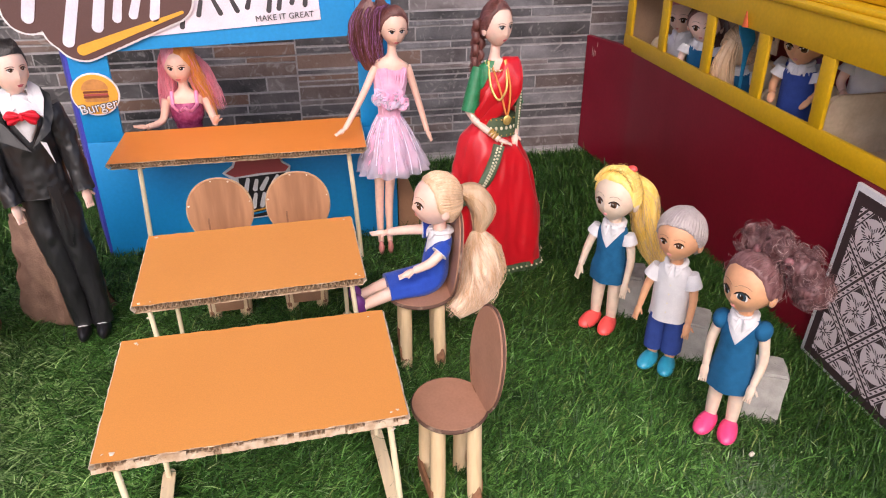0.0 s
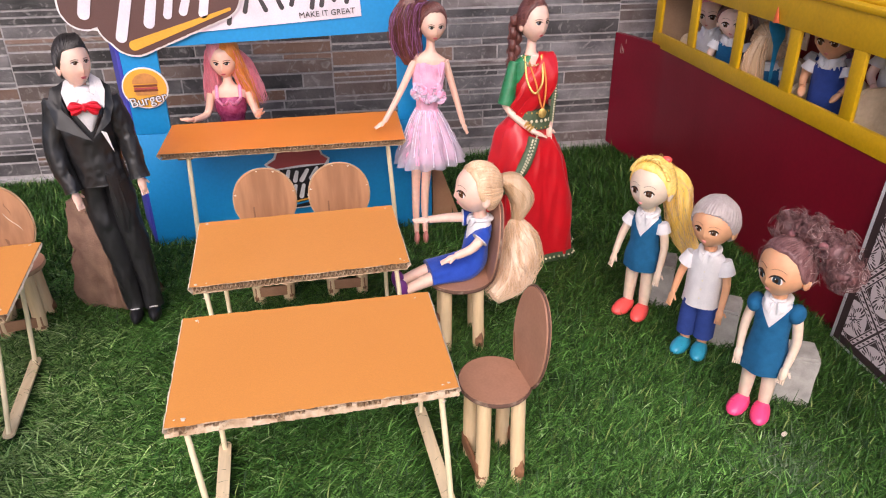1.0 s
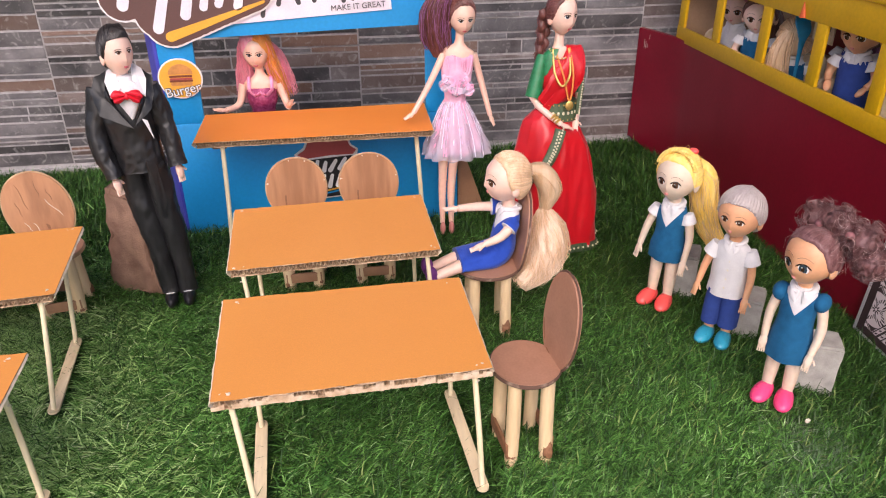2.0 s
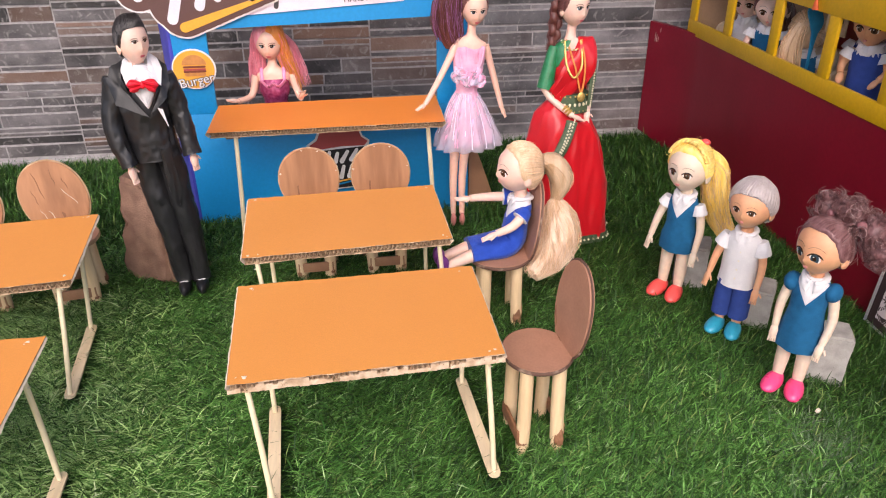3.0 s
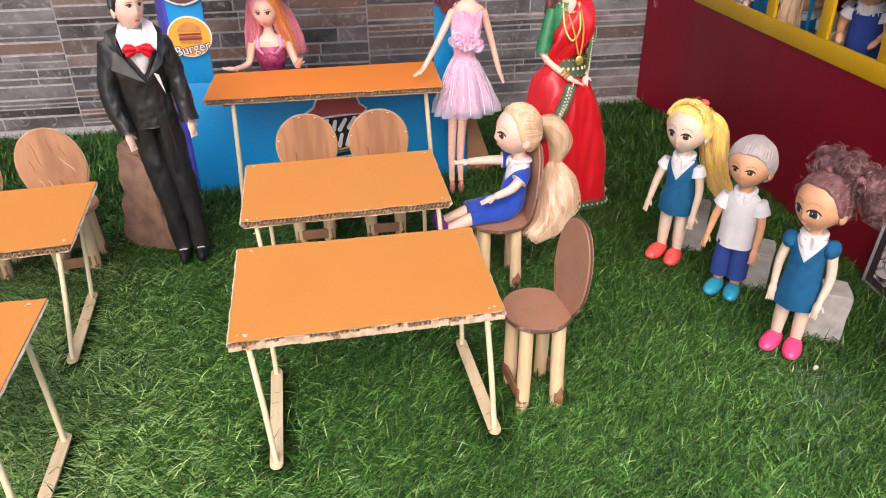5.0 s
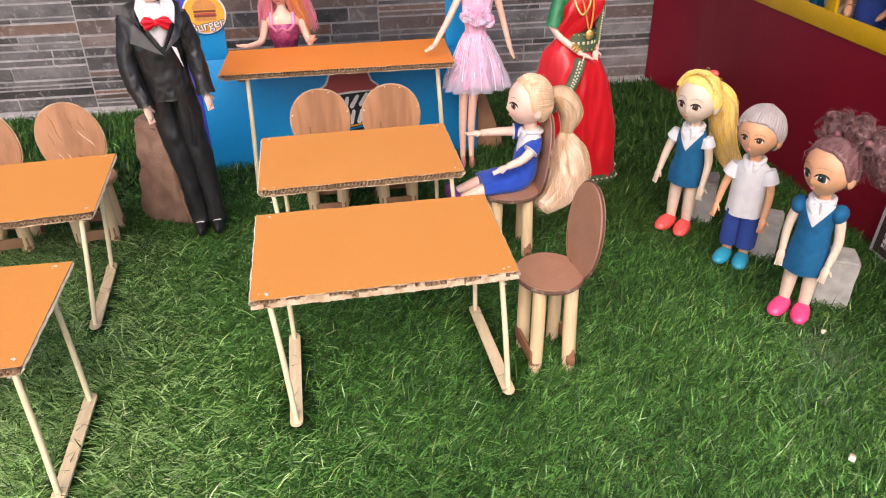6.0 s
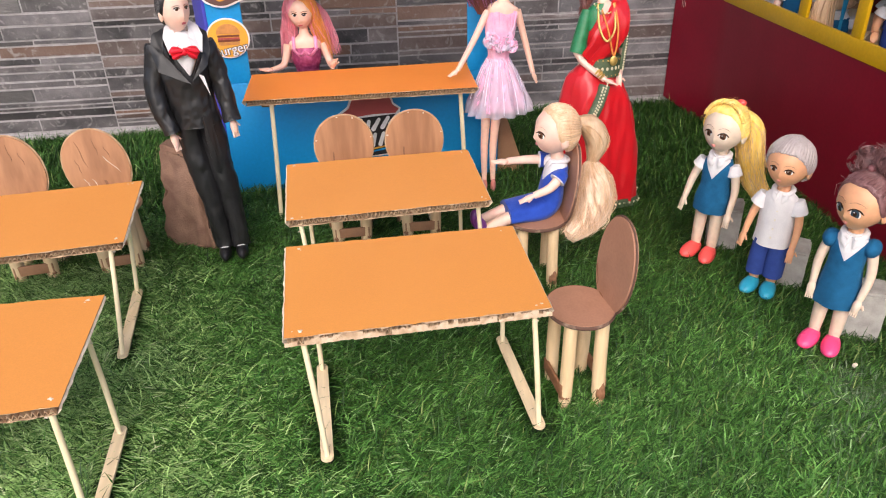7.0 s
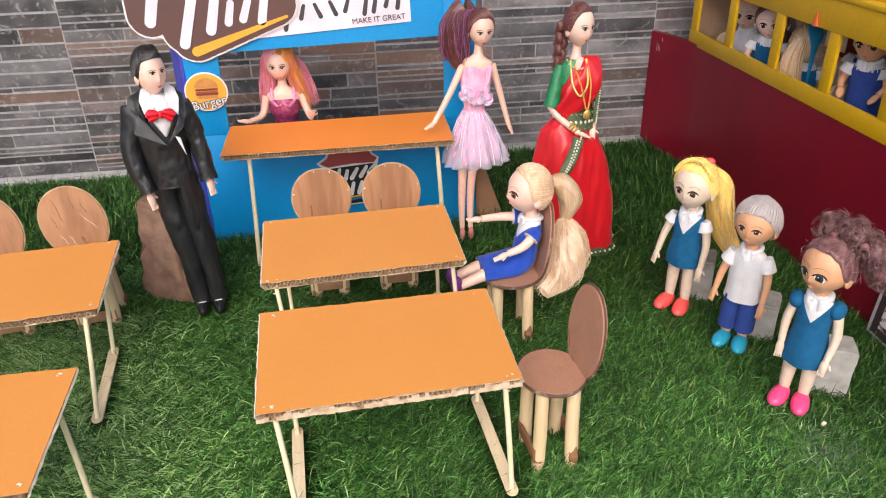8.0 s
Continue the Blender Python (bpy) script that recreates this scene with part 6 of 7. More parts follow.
for i in range(34):
    # gathered frill across the waist and bodice
    t = i / 33
    c = Vector((-0.003 + 0.031 * t, -0.0120 - 0.0035 * math.sin(math.pi * t), 0.1915 + 0.0045 * math.sin(11 * t) - 0.004 * t + hr.uniform(-0.004, 0.004)))
    F.blob(PINK_TULLE if i % 3 else WHITE_TULLE, c, (0.0070, 0.0010, 0.0052), rot=pose(0, 0, 0, hr.uniform(-50, 50), hr.uniform(-60, 60), hr.uniform(-50, 50)).to_3x3(), u=12, v=8,
           shape=lambda co: Vector((co[0], co[1] + 1.6 * math.sin(4.5 * co[0]) * co[2], co[2])))
for i in range(12):
    t = i / 11
    F.tube(PINK_TULLE, [(0.001 + 0.028 * t, -0.0105 - 0.003 * math.sin(math.pi * t), 0.222 + 0.003 * math.sin(7 * t)), (0.003 + 0.023 * t, -0.0135, 0.207), (0.006 + 0.014 * t, -0.0105, 0.190)], [(0.0016, 0.0007), (0.0012, 0.0006), (0.0008, 0.0005)], seg=6, sub=3)
F.tube(PEACH_VINYL, [(0.0150, 0.000, 0.219), (0.0155, 0.000, 0.228), (0.0165, 0.001, 0.236), (0.0172, 0.001, 0.252)], [(0.0165, 0.0100), (0.0180, 0.0088), (0.0060, 0.0058), (0.0050, 0.0050)], seg=20, sub=4)
doll_arm(F, PEACH_VINYL, None, (-0.0020, 0.000, 0.2245), (-0.0200, -0.008, 0.192), (-0.0400, -0.018, 0.162), r=0.0044, hand_to=(-0.058, -0.024, 0.1525))
doll_arm(F, PEACH_VINYL, None, (0.0330, 0.000, 0.2235), (0.0440, 0.001, 0.186), (0.0535, -0.004, 0.150), r=0.0044, hand_to=(0.0610, -0.008, 0.132))
HB = (0.0148, 0.0162, 0.0204)
M = doll_head(F, PEACH_VINYL, (0.0190, -0.002, 0.2665), HB, 8, 8, jaw=0.26, eye=0.19, eye_z=-0.06, nose=0.11, flat=0.58, iris=BLUE_IRIS)
hair_cap(F, HAIR_BROWN, M, HB, (46, 26), 1.08)
comb(F, HAIR_BROWN, M, HB, (44, 24), 170, (-0.5, 0.85, 0.75), 1.09, 0.0005)
p = [M @ Vector(q) for q in ((-0.006, 0.010, 0.016), (-0.018, 0.012, 0.020), (-0.026, 0.011, 0.004), (-0.028, 0.009, -0.022), (-0.022, 0.007, -0.046))]
F.tube(HAIR_BROWN, p, [0.005, 0.0120, 0.0150, 0.0135, 0.008], seg=26, sub=5, folds=9, amp=[0.03, 0.05, 0.06, 0.08, 0.1])
F.strands([HAIR_BROWN, HAIR_BROWN, HAIR_BROWN, HAIR_PURPLE], p, [0.006, 0.0145, 0.0185, 0.0180, 0.0150], 900, hr, r=0.00022, curl=0.12, wave=0.0008)
for i in range(26):
    # gathered net edges that catch the light
    t = 2 * math.pi * (i + hr.uniform(-0.6, 0.6)) / 26
    c, s_, low = math.cos(t), math.sin(t), hr.uniform(0.102, 0.112)
    F.tube(NET_EDGE if i % 3 else WHITE_TULLE, [(0.0132 + 0.0375 * c, 0.001 + 0.0286 * s_, low), (0.0128 + 0.0338 * c, 0.001 + 0.0272 * s_, 0.124), (0.0118 + 0.0242 * c, 0.001 + 0.0197 * s_, 0.150), (0.0111 + 0.0135 * c, 0.001 + 0.0113 * s_, 0.169)], [(0.0007, 0.0004), (0.0006, 0.0004), (0.0003, 0.0003), (0.0003, 0.0003)], seg=5, sub=3)
F.crumple(WHITE_TULLE, 0.0026, 120, 2.0, 0.3)
F.crumple(PINK_TULLE, 0.0020, 130, 5.0, 0.35)
F.place("doll", "slim doll in pink tulle dress beside the counter", Matrix.Translation(O))

# fashion doll in a red sari
F = Figure([PALE_VINYL])
O = Vector((0.154, 0.818, 0))
F.tube(RED_SATIN, [(-0.001, 0.0, 0.004), (-0.002, 0.0, 0.030), (-0.004, 0.0, 0.075), (-0.010, 0.001, 0.118), (-0.0135, 0.001, 0.146), (-0.0120, 0.001, 0.160), (-0.010, 0.001, 0.170)],
       [(0.0530, 0.041), (0.0530, 0.040), (0.0500, 0.037), (0.0440, 0.033), (0.0350, 0.0275), (0.0265, 0.0220), (0.0200, 0.0160)], seg=150, sub=9, folds=6, amp=[0.09, 0.09, 0.08, 0.06, 0.045, 0.03, 0.01])
F.tube(DARK_GREEN_BAND, [(-0.001, 0.0, -0.002), (-0.001, 0.0, 0.0095)], [(0.0545, 0.0420), (0.0544, 0.0419)], seg=96, sub=1, folds=6, amp=[0.09, 0.09])
for k in range(56):
    t = 2 * math.pi * k / 56
    f = 1.03 + 0.09 * math.sin(6 * t + 0.8 * math.sin(2 * t))
    F.blob(PEARL, (-0.001 + 0.0540 * f * math.cos(t), 0.0418 * f * math.sin(t), 0.0045), 0.0014, u=6, v=5)
F.tube(RED_SATIN, [(-0.010, 0.001, 0.160), (-0.009, 0.0, 0.185), (-0.0085, -0.001, 0.205), (-0.0085, 0.0, 0.228)], [(0.0150, 0.0125), (0.0150, 0.0125), (0.0185, 0.0150), (0.0175, 0.0115)], seg=30, sub=4, folds=6, amp=[0.02, 0.02, 0.03, 0.01])
F.tube(PALE_VINYL, [(-0.0085, 0.0, 0.224), (-0.0085, 0.0, 0.236), (-0.0090, 0.001, 0.242), (-0.0080, 0.001, 0.258)], [(0.0120, 0.0085), (0.0120, 0.0080), (0.0060, 0.0058), (0.0050, 0.0050)], seg=20, sub=4)
# sari end over the shoulder, with its woven border
F.tube(RED_SATIN, [(-0.024, -0.0120, 0.172), (-0.006, -0.0175, 0.196), (0.0060, -0.0125, 0.224), (0.0085, 0.001, 0.2385), (0.0090, 0.0125, 0.222), (0.0095, 0.016, 0.170)], [(0.0060, 0.0030), (0.0085, 0.0032), (0.0090, 0.0032), (0.0095, 0.0032), (0.0100, 0.0035), (0.0120, 0.0040)], seg=16, sub=5, folds=4, amp=[0.1] * 6)
band = [(0.0165, -0.0050, 0.226), (0.0165, -0.0125, 0.205), (0.0150, -0.0145, 0.185), (0.0140, -0.0150, 0.168)]
F.tube(DARK_GREEN_BAND, band, [(0.0030, 0.0014)] * 4, seg=8, sub=4)
F.tube(GREEN_SATIN, [(-0.0090, 0.0, 0.2110), (-0.0088, 0.0, 0.2200), (-0.0090, 0.0, 0.2310), (-0.0090, 0.0005, 0.2395)], [(0.0200, 0.0156), (0.0202, 0.0140), (0.0186, 0.0112), (0.0085, 0.0078)], seg=110, sub=18)
F.cut(GREEN_SATIN, lambda p: p[0] > -0.0105 - 0.5 * (0.2395 - p[2]) and p[1] < 0.004)
for k in range(15):
    t = math.pi * (1.0 + k / 14)
    F.blob(GOLD if k % 2 else PEARL, (-0.0090 + 0.0105 * math.cos(t), -0.001 + 0.0120 * math.sin(t) * (1 + 0.2 * abs(math.sin(t))), 0.2385 + 0.0075 * math.sin(t)), 0.0011, u=6, v=5)
F.tube(RED_SATIN, [(-0.0235, -0.0110, 0.180), (-0.0080, -0.0170, 0.199), (0.0055, -0.0140, 0.222), (0.0075, -0.003, 0.2395), (0.0075, 0.008, 0.2300)], [(0.0110, 0.0030), (0.0165, 0.0034), (0.0130, 0.0034), (0.0095, 0.0032), (0.0100, 0.003)], seg=36, sub=6, folds=5, amp=[0.10] * 5)
for q in spline([(0.0172, -0.0068, 0.2260), (0.0172, -0.0142, 0.2050), (0.0156, -0.0164, 0.1850), (0.0146, -0.0168, 0.1680)], 7):
    F.blob(PEARL, q, 0.0011, u=6, v=5)
F.tube(DARK_GREEN_BAND, [(-0.0070, 0.0, 0.1600), (-0.0070, 0.0, 0.1815)], [(0.0252, 0.0196), (0.0230, 0.0180)], seg=40, sub=1)
for k in range(26):
    t = 2 * math.pi * k / 26
    F.blob(PEARL, (-0.0070 + 0.0242 * math.cos(t), 0.0188 * math.sin(t), 0.1700), (0.0017, 0.0014, 0.0021), u=6, v=5)
    for zz in (0.1620, 0.1795):
        F.blob(GOLD, (-0.0070 + 0.0242 * math.cos(t), 0.0188 * math.sin(t), zz), 0.0011, u=6, v=5)
sweep = [(-0.0080, -0.0260, 0.154), (-0.0165, -0.0330, 0.132), (-0.0265, -0.0350, 0.112), (-0.0380, -0.0310, 0.095), (-0.0480, -0.0200, 0.083)]
F.tube(DARK_GREEN_BAND, sweep, [(0.0066, 0.0026)] * 5, seg=10, sub=5, right=(1, 0, 1))
for q in spline(sweep, 7):
    for o in (-0.0022, 0.0022):
        F.blob(PEARL, (q[0] + o, q[1] - 0.0030, q[2] + o), 0.0013, u=6, v=5)
doll_arm(F, PALE_VINYL, GREEN_SATIN, (-0.0275, 0.000, 0.2285), (-0.0370, -0.006, 0.187), (-0.0080, -0.026, 0.160), r=0.0050, cut=1.0, sleeve_r=0.0080, hand_to=(0.010, -0.026, 0.152))
for k in (0.72, 0.80, 0.88):
    q = Vector((-0.0370, -0.006, 0.187)).lerp(Vector((-0.0080, -0.026, 0.160)), k)
    F.blob(GOLD, q, (0.0022, 0.0046, 0.0046), rot=pose(0, 0, 0, 0, 40, -35).to_3x3(), u=10, v=8)
doll_arm(F, PALE_VINYL, GREEN_SATIN, (0.0085, 0.004, 0.2280), (0.0190, 0.004, 0.190), (0.0140, -0.010, 0.160), r=0.0048, cut=1.0, sleeve_r=0.0062)
F.tube(ORANGE_CORD, [(-0.0150, -0.0040, 0.2400), (-0.0080, -0.0215, 0.214), (0.0000, -0.0245, 0.186), (0.0030, -0.0225, 0.214), (0.0010, -0.0080, 0.2410)], 0.0011, seg=6, sub=6)
F.tube(GOLD, [(-0.0170, -0.0050, 0.2390), (-0.0165, -0.0175, 0.215), (-0.0090, -0.0240, 0.203), (-0.0010, -0.0225, 0.216), (0.0000, -0.0080, 0.2400)], 0.0013, seg=6, sub=6)
F.blob(GOLD, (0.0000, -0.0252, 0.181), (0.0046, 0.0012, 0.0056), u=12, v=8)
for v in F.bm.verts:
    # the doll's waist sits low over its long skirt
    v.co.z -= 0.0020 * max(0.0, min(1.0, (v.co.z - 0.085) / 0.070))
HS = (0.0155, 0.0172, 0.0222)
M = doll_head(F, PALE_VINYL, (-0.0085, -0.002, 0.2745), HS, 26, 0, jaw=0.26, eye=0.19, eye_z=-0.06, nose=0.11, flat=0.58, iris=BLUE_IRIS)
hair_cap(F, HAIR_BROWN, M, HS, (46, 26), 1.08)
comb(F, HAIR_BROWN, M, HS, (44, 24), 170, (-0.3, 1.05, -0.2), 1.09, 0.0005)
for ph in (0.0, 2.09, 4.19):
    # plait down the back
    rope = [M @ Vector((-0.012 - 0.003 * t + 0.0042 * math.sin(9.4 * t + ph), 0.0150 + 0.0030 * math.cos(2 * (9.4 * t + ph)), 0.002 - 0.058 * t)) for t in np.linspace(0, 1, 34)]
    F.tube(HAIR_BROWN, rope, [(0.0044 - 0.0016 * k / 33) for k in range(34)], seg=12, sub=1)
    F.strands(HAIR_BROWN, rope, [0.0044] * 34, 24, hr, r=0.00022, sub=1)
F.crumple(RED_SATIN, 0.0026, 34, 0.0, 0.20)
F.crease(RED_SATIN, 0.0016, 70, 4.0, 0.35)
F.place("doll", "slim doll in a red satin sari with green and gold borders", Matrix.Translation(O))

# suited doll leaning against the stone
F = Figure([PALE_VINYL])
for sx in (-1, 1):
    F.tube(BLACK_SATIN, [(sx * 0.0098 + 0.015, -0.002, 0.011), (sx * 0.0100 + 0.0125, 0.0, 0.050), (sx * 0.0108 + 0.0085, 0.001, 0.090), (sx * 0.0115 + 0.004, 0.002, 0.128), (sx * 0.0090 + 0.001, 0.002, 0.164)],
           [(0.0102, 0.0105), (0.0112, 0.0115), (0.0130, 0.0128), (0.0142, 0.0140), (0.0130, 0.0145)], seg=48, sub=12)
    F.blob(BLACK_SHOE, (sx * 0.0098 + 0.0150, -0.0105, 0.0060), (0.0075, 0.0165, 0.0078), u=16, v=12, shape=lambda co: Vector((co[0] * (1 - 0.25 * max(0, -co[1])), co[1], max(co[2], -0.75))))
    F.blob(WHITE_CLOTH, (sx * 0.0096 + 0.0150, -0.0125, 0.0135), (0.0052, 0.0010, 0.0006), u=8, v=6)
F.tube(BLACK_SATIN, [(0.002, 0.001, 0.1515), (0.001, 0.001, 0.164), (-0.001, 0.0, 0.184), (-0.002, 0.0, 0.206), (-0.002, 0.001, 0.228), (-0.002, 0.002, 0.240)],
       [(0.0262, 0.0208), (0.0246, 0.0196), (0.0240, 0.0182), (0.0262, 0.0182), (0.0252, 0.0150), (0.0120, 0.0095)], seg=72, sub=9)
# loose sash end
F.sheet(BLACK_SATIN, [(0.0090, -0.0195, 0.164), (0.0185, -0.0170, 0.158), (0.0215, -0.0160, 0.120), (0.0175, -0.0165, 0.100), (0.0120, -0.0175, 0.106), (0.0085, -0.0185, 0.136)], 0.0012, 0.0012)
F.blob(WHITE_CLOTH, (0.004, -0.0150, 0.2215), (0.0170, 0.0048, 0.0205), u=22, v=16, shape=lambda co: Vector((co[0] * (0.10 + 0.90 * max(0, min(1, (co[2] + 1) / 1.7))), co[1], co[2])))
# shirt collar wings, wide flat lapels, bow tie, pocket square
for sx in (-1, 1):
    F.sheet(WHITE_CLOTH, [(sx * 0.0075 + 0.002, 0.0080, 0.2530), (sx * 0.0165 + 0.003, 0.0010, 0.2475), (sx * 0.0195 + 0.004, -0.0115, 0.2400), (sx * 0.0160 + 0.005, -0.0205, 0.2260), (sx * 0.0055 + 0.005, -0.0185, 0.2345), (sx * 0.0070 + 0.003, -0.0075, 0.2440)], 0.0013, 0.0010)
F.sheet(BLACK_SATIN, [(-0.0150, 0.0040, 0.2480), (-0.0265, -0.0020, 0.2425), (-0.0305, -0.0110, 0.2260), (-0.0245, -0.0190, 0.2110), (0.0050, -0.0248, 0.1985), (-0.0100, -0.0220, 0.2200), (-0.0155, -0.0150, 0.2350)], 0.0014, 0.0016)
F.sheet(BLACK_SATIN, [(0.0190, 0.0040, 0.2480), (0.0275, -0.0020, 0.2420), (0.0290, -0.0120, 0.2260), (0.0235, -0.0190, 0.2140), (0.0060, -0.0245, 0.2005), (0.0145, -0.0220, 0.2190), (0.0195, -0.0140, 0.2340)], 0.0014, 0.0016)
for sx in (-1, 1):
    F.blob(RED_RIBBON, (sx * 0.0066 + 0.004, -0.0245, 0.2290), (0.0078, 0.0030, 0.0088), rot=pose(0, 0, 0, 0, sx * 14 + 8, 0).to_3x3(), u=20, v=14,
           shape=lambda co, q=sx: Vector((co[0] * (1 + 0.12 * math.sin(7 * co[2])), co[1] * (1 + 0.5 * math.sin(9 * co[2])), co[2] * (0.28 + 0.72 * (q * co[0] + 1) / 2))))
F.blob(RED_RIBBON, (0.004, -0.0252, 0.2290), (0.0026, 0.0028, 0.0034), u=10, v=8)
F.sheet(WHITE_CLOTH, [(0.0135, -0.0225, 0.2065), (0.0185, -0.0215, 0.2040), (0.0215, -0.0205, 0.1850)], 0.0010)
for sh, el, wr, hand in (((-0.0285, 0.001, 0.2250), (-0.0360, -0.004, 0.186), (-0.0255, -0.014, 0.1480), (-0.0215, -0.017, 0.130)), ((0.0255, 0.001, 0.2250), (0.0345, 0.0, 0.188), (0.0385, -0.008, 0.1540), (0.0405, -0.010, 0.138))):
    doll_arm(F, PALE_VINYL, None, sh, el, wr, r=0.0060, hand_to=hand)
    S, E, W = Vector(sh), Vector(el), Vector(wr)
    F.tube(BLACK_SATIN, [S + Vector((0, 0, 0.0085)), S.lerp(E, 0.3), S.lerp(E, 0.75), E.lerp(W, 0.25), E.lerp(W, 0.7), W + (W - E) * 0.02],
           [(0.0070, 0.0085), (0.0108, 0.0112), (0.0104, 0.0108), (0.0098, 0.0104), (0.0090, 0.0096), (0.0094, 0.0100)], seg=40, sub=9)
F.blob(WHITE_CLOTH, (0.002, -0.0045, 0.2385), (0.0110, 0.0090, 0.0070), u=18, v=12)
F.tube(PALE_VINYL, [(-0.002, 0.001, 0.236), (-0.001, 0.0, 0.258)], [0.0078, 0.0074], seg=16, sub=2)
HM = (0.0152, 0.0170, 0.0220)
M = doll_head(F, PALE_VINYL, (-0.0005, -0.004, 0.2668), HM, 36, -6, jaw=0.25, eye=0.17, eye_z=-0.06, nose=0.10, flat=0.5)
hair_cap(F, HAIR_BLACK, M, HM, (33, 24), 1.065)
comb(F, HAIR_BLACK, M, HM, (33, 24), 150, (0.55, 0.80, 0.75), 1.075, 0.0007, 1.9)
for i in range(26):
    # quiff swept up and aside from the parting
    a = -0.75 + 1.7 * i / 25
    h = math.radians(32 - 4 * abs(a))
    pts = [Vector((math.sin(a) * math.cos(h), -math.cos(a) * math.cos(h), math.sin(h))) * 1.02, Vector((math.sin(a) * 0.62 + 0.10, -math.cos(a) * 0.80, 0.78)), Vector((math.sin(a) * 0.42 + 0.14, -0.30, 1.00 + 0.03 * hr.random())), Vector((math.sin(a) * 0.3 + 0.2, 0.40, 0.98))]
    F.tube(HAIR_BLACK, [M @ Vector((p[0] * HM[0], p[1] * HM[1], p[2] * HM[2])) for p in pts], [0.0006, 0.0013, 0.0014, 0.0007], seg=6, sub=4)
F.crease(BLACK_SATIN, 0.0021, 55, 3.0, 0.55)
F.crease(BLACK_SATIN, 0.0011, 175, 7.0, 0.7)
F.place("doll", "suited doll with red bow tie and moulded black hair", Matrix.Translation((-0.298, 0.742, 0)) @ pose(0, 0, 0, -2, 0, 8) @ Matrix.Diagonal((0.93, 1.0, 1.0, 1.0)))

# seller doll behind the counter
F = Figure([PEACH_VINYL])
F.tube(PLUM_LAME, [(0, 0.0, 0.008), (0, 0.0, 0.05), (0, 0.0, 0.105), (0, 0.0, 0.138), (0, -0.001, 0.152), (0, 0, 0.166)], [(0.024, 0.020), (0.022, 0.018), (0.017, 0.014), (0.0135, 0.011), (0.0172, 0.0145), (0.0165, 0.0112)], seg=32, sub=4, folds=8, amp=[0.08, 0.06, 0.03, 0.01, 0.01, 0])
F.tube(PINK_LAME, [(-0.013, -0.0110, 0.166), (-0.006, -0.0150, 0.160), (0.0, -0.0135, 0.163), (0.006, -0.0150, 0.160), (0.013, -0.0110, 0.166)], [(0.0016, 0.0034)] * 5, seg=8, sub=4)
for sx in (-1, 1):
    F.tube(PINK_LAME, [(sx * 0.0125, -0.0105, 0.164), (sx * 0.0125, -0.0040, 0.1785), (sx * 0.0120, 0.008, 0.172)], [(0.0019, 0.0009)] * 3, seg=8, sub=4)
F.tube(PEACH_VINYL, [(0, 0, 0.162), (0, 0, 0.172), (0, 0.0005, 0.181), (0, 0.001, 0.198)], [(0.0165, 0.0100), (0.0185, 0.0090), (0.0060, 0.0058), (0.0050, 0.0050)], seg=20, sub=4)
doll_arm(F, PEACH_VINYL, None, (-0.0200, 0.0, 0.1700), (-0.0265, -0.004, 0.148), (-0.0400, -0.020, 0.1465), r=0.0046, hand_to=(-0.056, -0.026, 0.150))
doll_arm(F, PEACH_VINYL, None, (0.0200, 0.0, 0.1700), (0.0265, -0.004, 0.148), (0.0300, -0.022, 0.1475), r=0.0046, hand_to=(0.034, -0.030, 0.158))
M = doll_head(F, PEACH_VINYL, (-0.001, -0.002, 0.2080), HB, -4, 6, jaw=0.26, eye=0.19, eye_z=-0.06, nose=0.11, flat=0.58, iris=BLUE_IRIS)
for m, sx in ((HAIR_PINK, -1), (HAIR_COPPER, 1)):
    c = M @ Vector((sx * 0.0046, 0.0036, 0.0050))
    F.blob(m, c, (HB[0] * 0.88, HB[1] * 1.02, HB[2] * 1.02), rot=M.to_3x3(), u=20, v=14)
    for k in range(110):
        a = sx * hr.uniform(0.0, 1.5)
        pts = [Vector((0, -0.55 + 0.3 * hr.random(), 1.08)), Vector((math.sin(a) * 0.75, -0.72 * math.cos(a), 0.80)), Vector((math.sin(a) * 0.4 + sx * 0.72, -0.45 * math.cos(a), 0.20)), Vector((sx * 1.12, 0.05, -0.6))]
        F.tube(m, [M @ Vector((q[0] * HB[0], q[1] * HB[1], q[2] * HB[2])) for q in pts], [0.0004, 0.0007, 0.0007, 0.0004], seg=5, sub=3)
    wide = 0.0045 if sx < 0 else 0.013
    p = [M @ Vector(q) for q in ((sx * 0.002, 0.000, 0.0195), (sx * 0.0115, -0.002, 0.010), (sx * 0.0150, 0.002, -0.012), (sx * (0.0150 + wide * 0.5), 0.004, -0.036), (sx * (0.0150 + wide), 0.004, -0.062))]
    F.tube(m, p, [0.003, 0.0045, 0.0060, 0.0065, 0.003], seg=10, sub=3)
    F.strands(m if sx < 0 else [HAIR_COPPER, HAIR_COPPER, HAIR_PINK], p, [0.0035, 0.0060, 0.0085, 0.0100, 0.0110], 260, hr, r=0.0003, wave=0.0012)
p = [M @ Vector(q) for q in ((0.006, 0.012, 0.010), (0.018, 0.012, -0.006), (0.027, 0.010, -0.034), (0.030, 0.008, -0.062))]
F.strands(HAIR_PINK, p, [0.004, 0.008, 0.010, 0.011], 200, hr, r=0.0003, wave=0.0012)
F.place("doll", "seller doll with pink and copper hair behind the counter", Matrix.Translation((-0.195, 0.960, -0.012)) @ Matrix.Scale(1.10, 4))

# dolls inside the bus


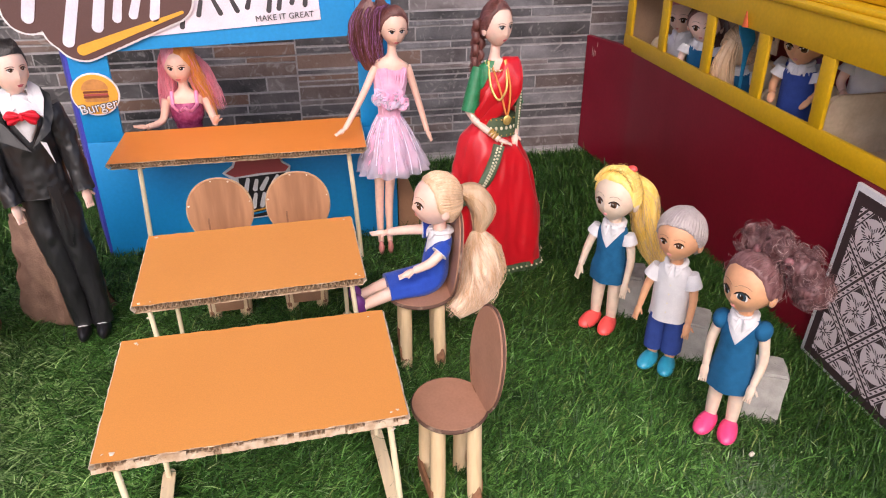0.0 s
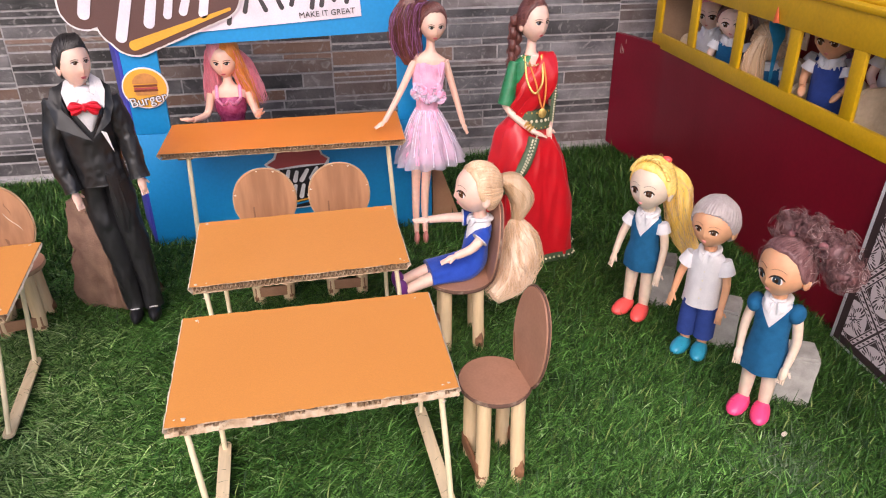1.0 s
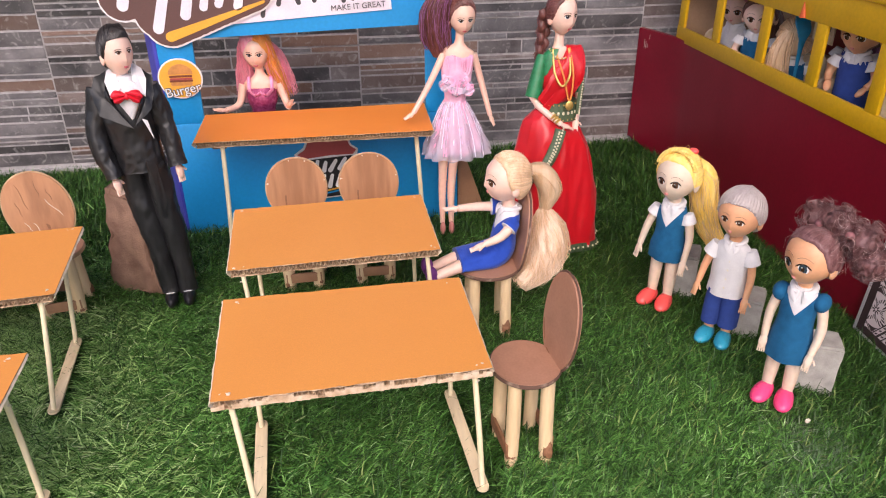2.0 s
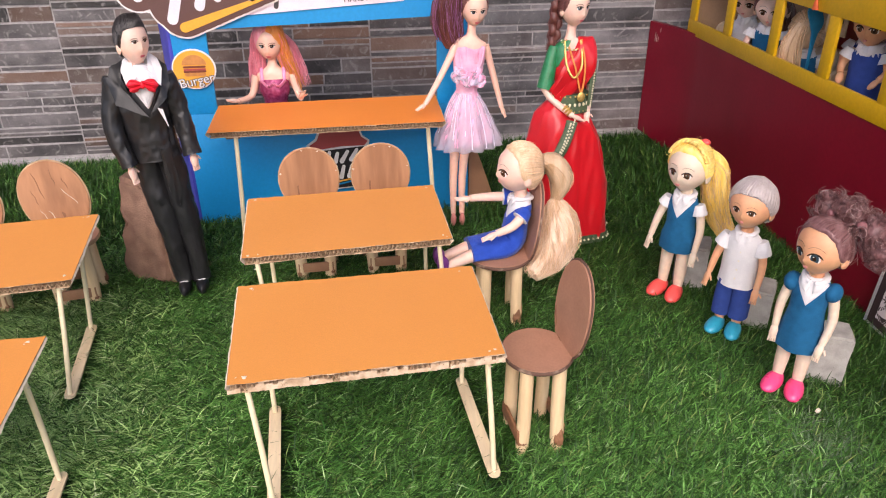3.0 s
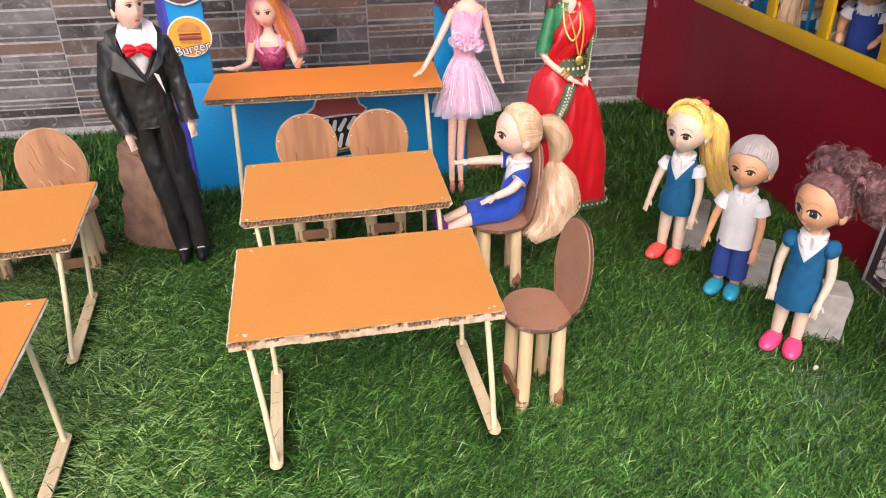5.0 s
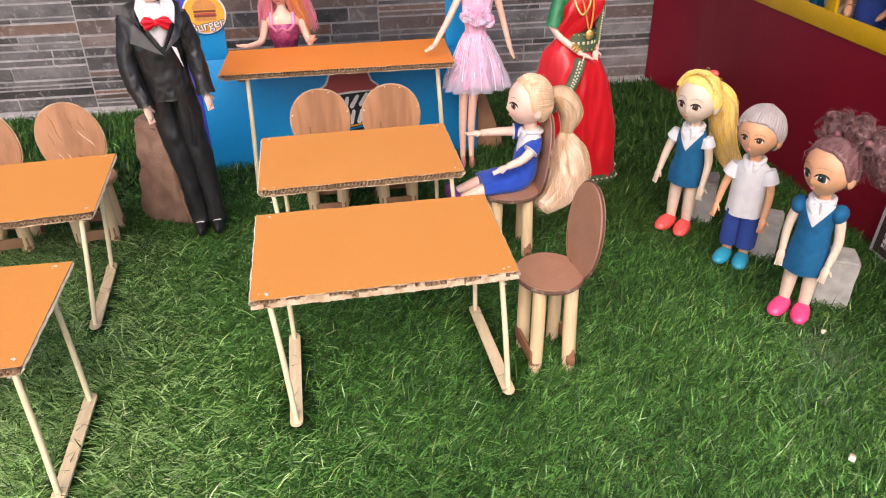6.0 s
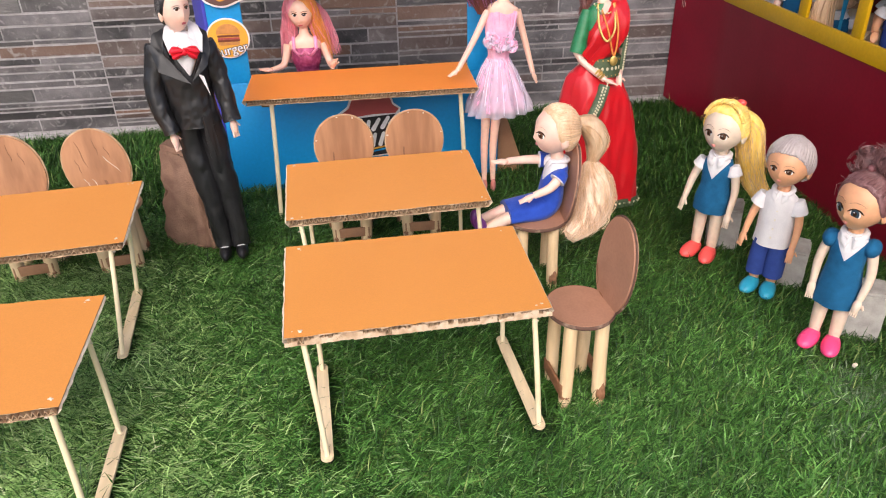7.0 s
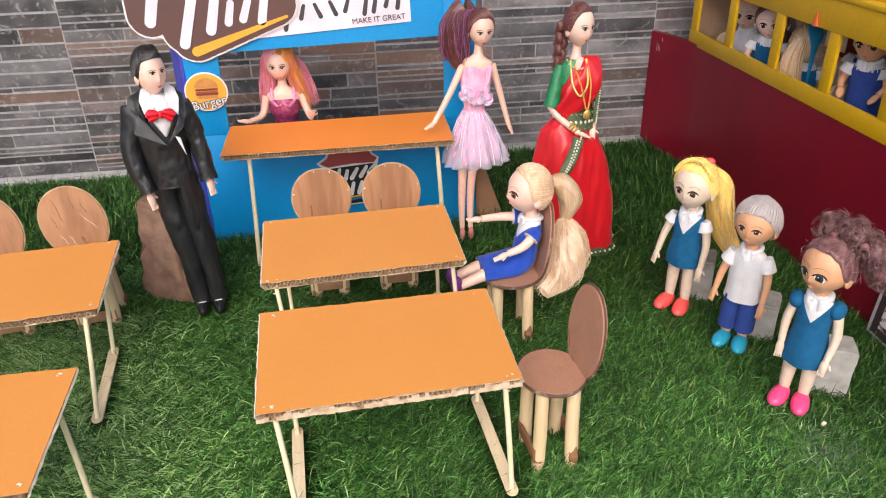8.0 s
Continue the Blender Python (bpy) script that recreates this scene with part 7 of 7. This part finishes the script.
def rider(x, y, z0, hair, skin, dress, turn, label, long_hair=None, tilt=0):
    """Doll on a bus bench, built down to the bench seat."""
    F = Figure([skin])
    F.tube(dress, [(0, 0.006, 0.168 - z0), (0, 0.003, 0.014), (0, 0.001, 0.028), (0, 0.001, 0.036)], [(0.019, 0.018), (0.0175, 0.014), (0.0175, 0.012), (0.011, 0.009)], seg=22, sub=3)
    F.tube(WHITE_CLOTH, [(0, 0.001, 0.028), (0, 0.001, 0.036), (0, 0.001, 0.040)], [(0.0168, 0.0118), (0.0130, 0.0105), (0.0085, 0.008)], seg=18, sub=2)
    collar(F, (0, -0.0005, 0.0385), 0.0098)
    for s in (-1, 1):
        doll_arm(F, skin, WHITE_CLOTH, (s * 0.0185, 0.001, 0.030), (s * 0.0240, -0.002, 0.014), (s * 0.0200, -0.010, 0.006), r=0.0052, cut=0.5, sleeve_r=0.0085, finger=False)
    M = doll_head(F, skin, (0, -0.001, 0.0605), (0.0205, 0.0212, 0.0236), 0, tilt, jaw=0.42, eye=0.21, eye_z=-0.20, nose=0.09)
    R3 = (0.0205, 0.0212, 0.0236)
    hair_cap(F, hair, M, R3, LOW, 1.08)
    comb(F, hair, M, R3, LOW, 120, (0, 1.0, 0.2), 1.09, 0.0009)
    if long_hair:
        p = [M @ Vector(q) for q in ((0.010, 0.018, 0.010), (0.016, 0.024, -0.012), (0.014, 0.022, -0.040), (0.010, 0.018, -0.062))]
        F.tube(hair, p, [0.007, 0.010, 0.010, 0.003], seg=10, sub=3)
        F.strands(hair, p, [0.008, 0.012, 0.014, 0.012], 60, hr)
    return F.place("doll", label, Matrix.Translation((x, y, z0)) @ pose(0, 0, 0, 0, 0, turn), "dolls riding in the bus")


rider(0.458, 1.014, 0.178, HAIR_PINK, PALE_VINYL, WHITE_CLOTH, -50, "pale doll with pinkish hair sitting in the bus")
rider(0.447, 0.936, 0.182, HAIR_BROWN, PALE_VINYL, TEAL_FELT, -40, "round-faced doll in white and teal sitting in the bus", True)
rider(0.452, 0.858, 0.168, HAIR_BLOND, PALE_VINYL, TEAL_FELT, 150, "doll with long blond hair seen from behind in the bus", True)
rider(0.482, 0.785, 0.196, HAIR_PURPLE, TAN_VINYL, NAVY_COTTON, -60, "purple-haired doll sitting further inside the bus", True)
rider(0.448, 0.738, 0.200, HAIR_BROWN, TAN_VINYL, NAVY_COTTON, -60, "dark-haired doll in navy pinafore sitting in the bus")
rider(0.490, 0.690, 0.214, HAIR_BROWN, PALE_VINYL, WHITE_CLOTH, -40, "doll in a white blouse by the far benches")

# party hat, blue ribbon and little placard inside the bus
bm = bmesh.new()
tube(bm, [(0, 0, 0), (0, 0, 0.0165)], [0.0056, 0.0008], seg=16, sub=1)
bm.transform(Matrix.Translation((0.4092, 0.7895, 0.2660)) @ pose(0, 0, 0, -6, 0, 0) @ Matrix.Diagonal((0.32, 1.0, 1.0, 1.0)))
single("party_hat", bm, surf("orange_felt", (0.85, 0.16, 0.05), rough=0.8, scale=200), "small orange cone stuck to the yellow bus fascia", "hat", at=(0.4092, 0.7895, 0.266))
bm = bmesh.new()
tube(bm, [(0.440, 0.838, 0.265), (0.438, 0.832, 0.255), (0.441, 0.828, 0.242), (0.443, 0.832, 0.222), (0.443, 0.832, 0.152)], [(0.004, 0.0015), (0.009, 0.003), (0.008, 0.003), (0.003, 0.0015), (0.0012, 0.001)], seg=12, sub=4, folds=3, amp=[0.1] * 5)
single("ribbon", bm, surf("blue_ribbon", (0.01, 0.22, 0.42), rough=0.4, scale=160), "shiny blue ribbon hanging inside the bus", "ribbon", at=(0.443, 0.832, 0.152))
card = thing("placard", (0.447, 0.800, 0.152), "small beige placard with faint marks inside the bus", "placard")
bm = bmesh.new()
box(bm, (0.446, 0.782, 0.236), (0.448, 0.819, 0.262), 0.0004)
board = part("board", bm, KRAFT, card, "beige card")
bm = bmesh.new()
box(bm, (0.4482, 0.798, 0.1520), (0.4510, 0.802, 0.2400), 0.0004)
part("stem", bm, STICK, card)
for i in range(4):
    bm = bmesh.new()
    box(bm, (0.4454, 0.788 + 0.007 * i, 0.250), (0.4459, 0.792 + 0.007 * i, 0.255))
    part("mark", bm, SIGN_GREY, board)

# ---- slate strips of the wall, one by one ----
for p in PIECES:
    bm = bmesh.new()
    strip_bm(bm, *p, srng)
    part("strip", bm, SLATE if p[0] < 0.02 else GREY_SLATE, wall)
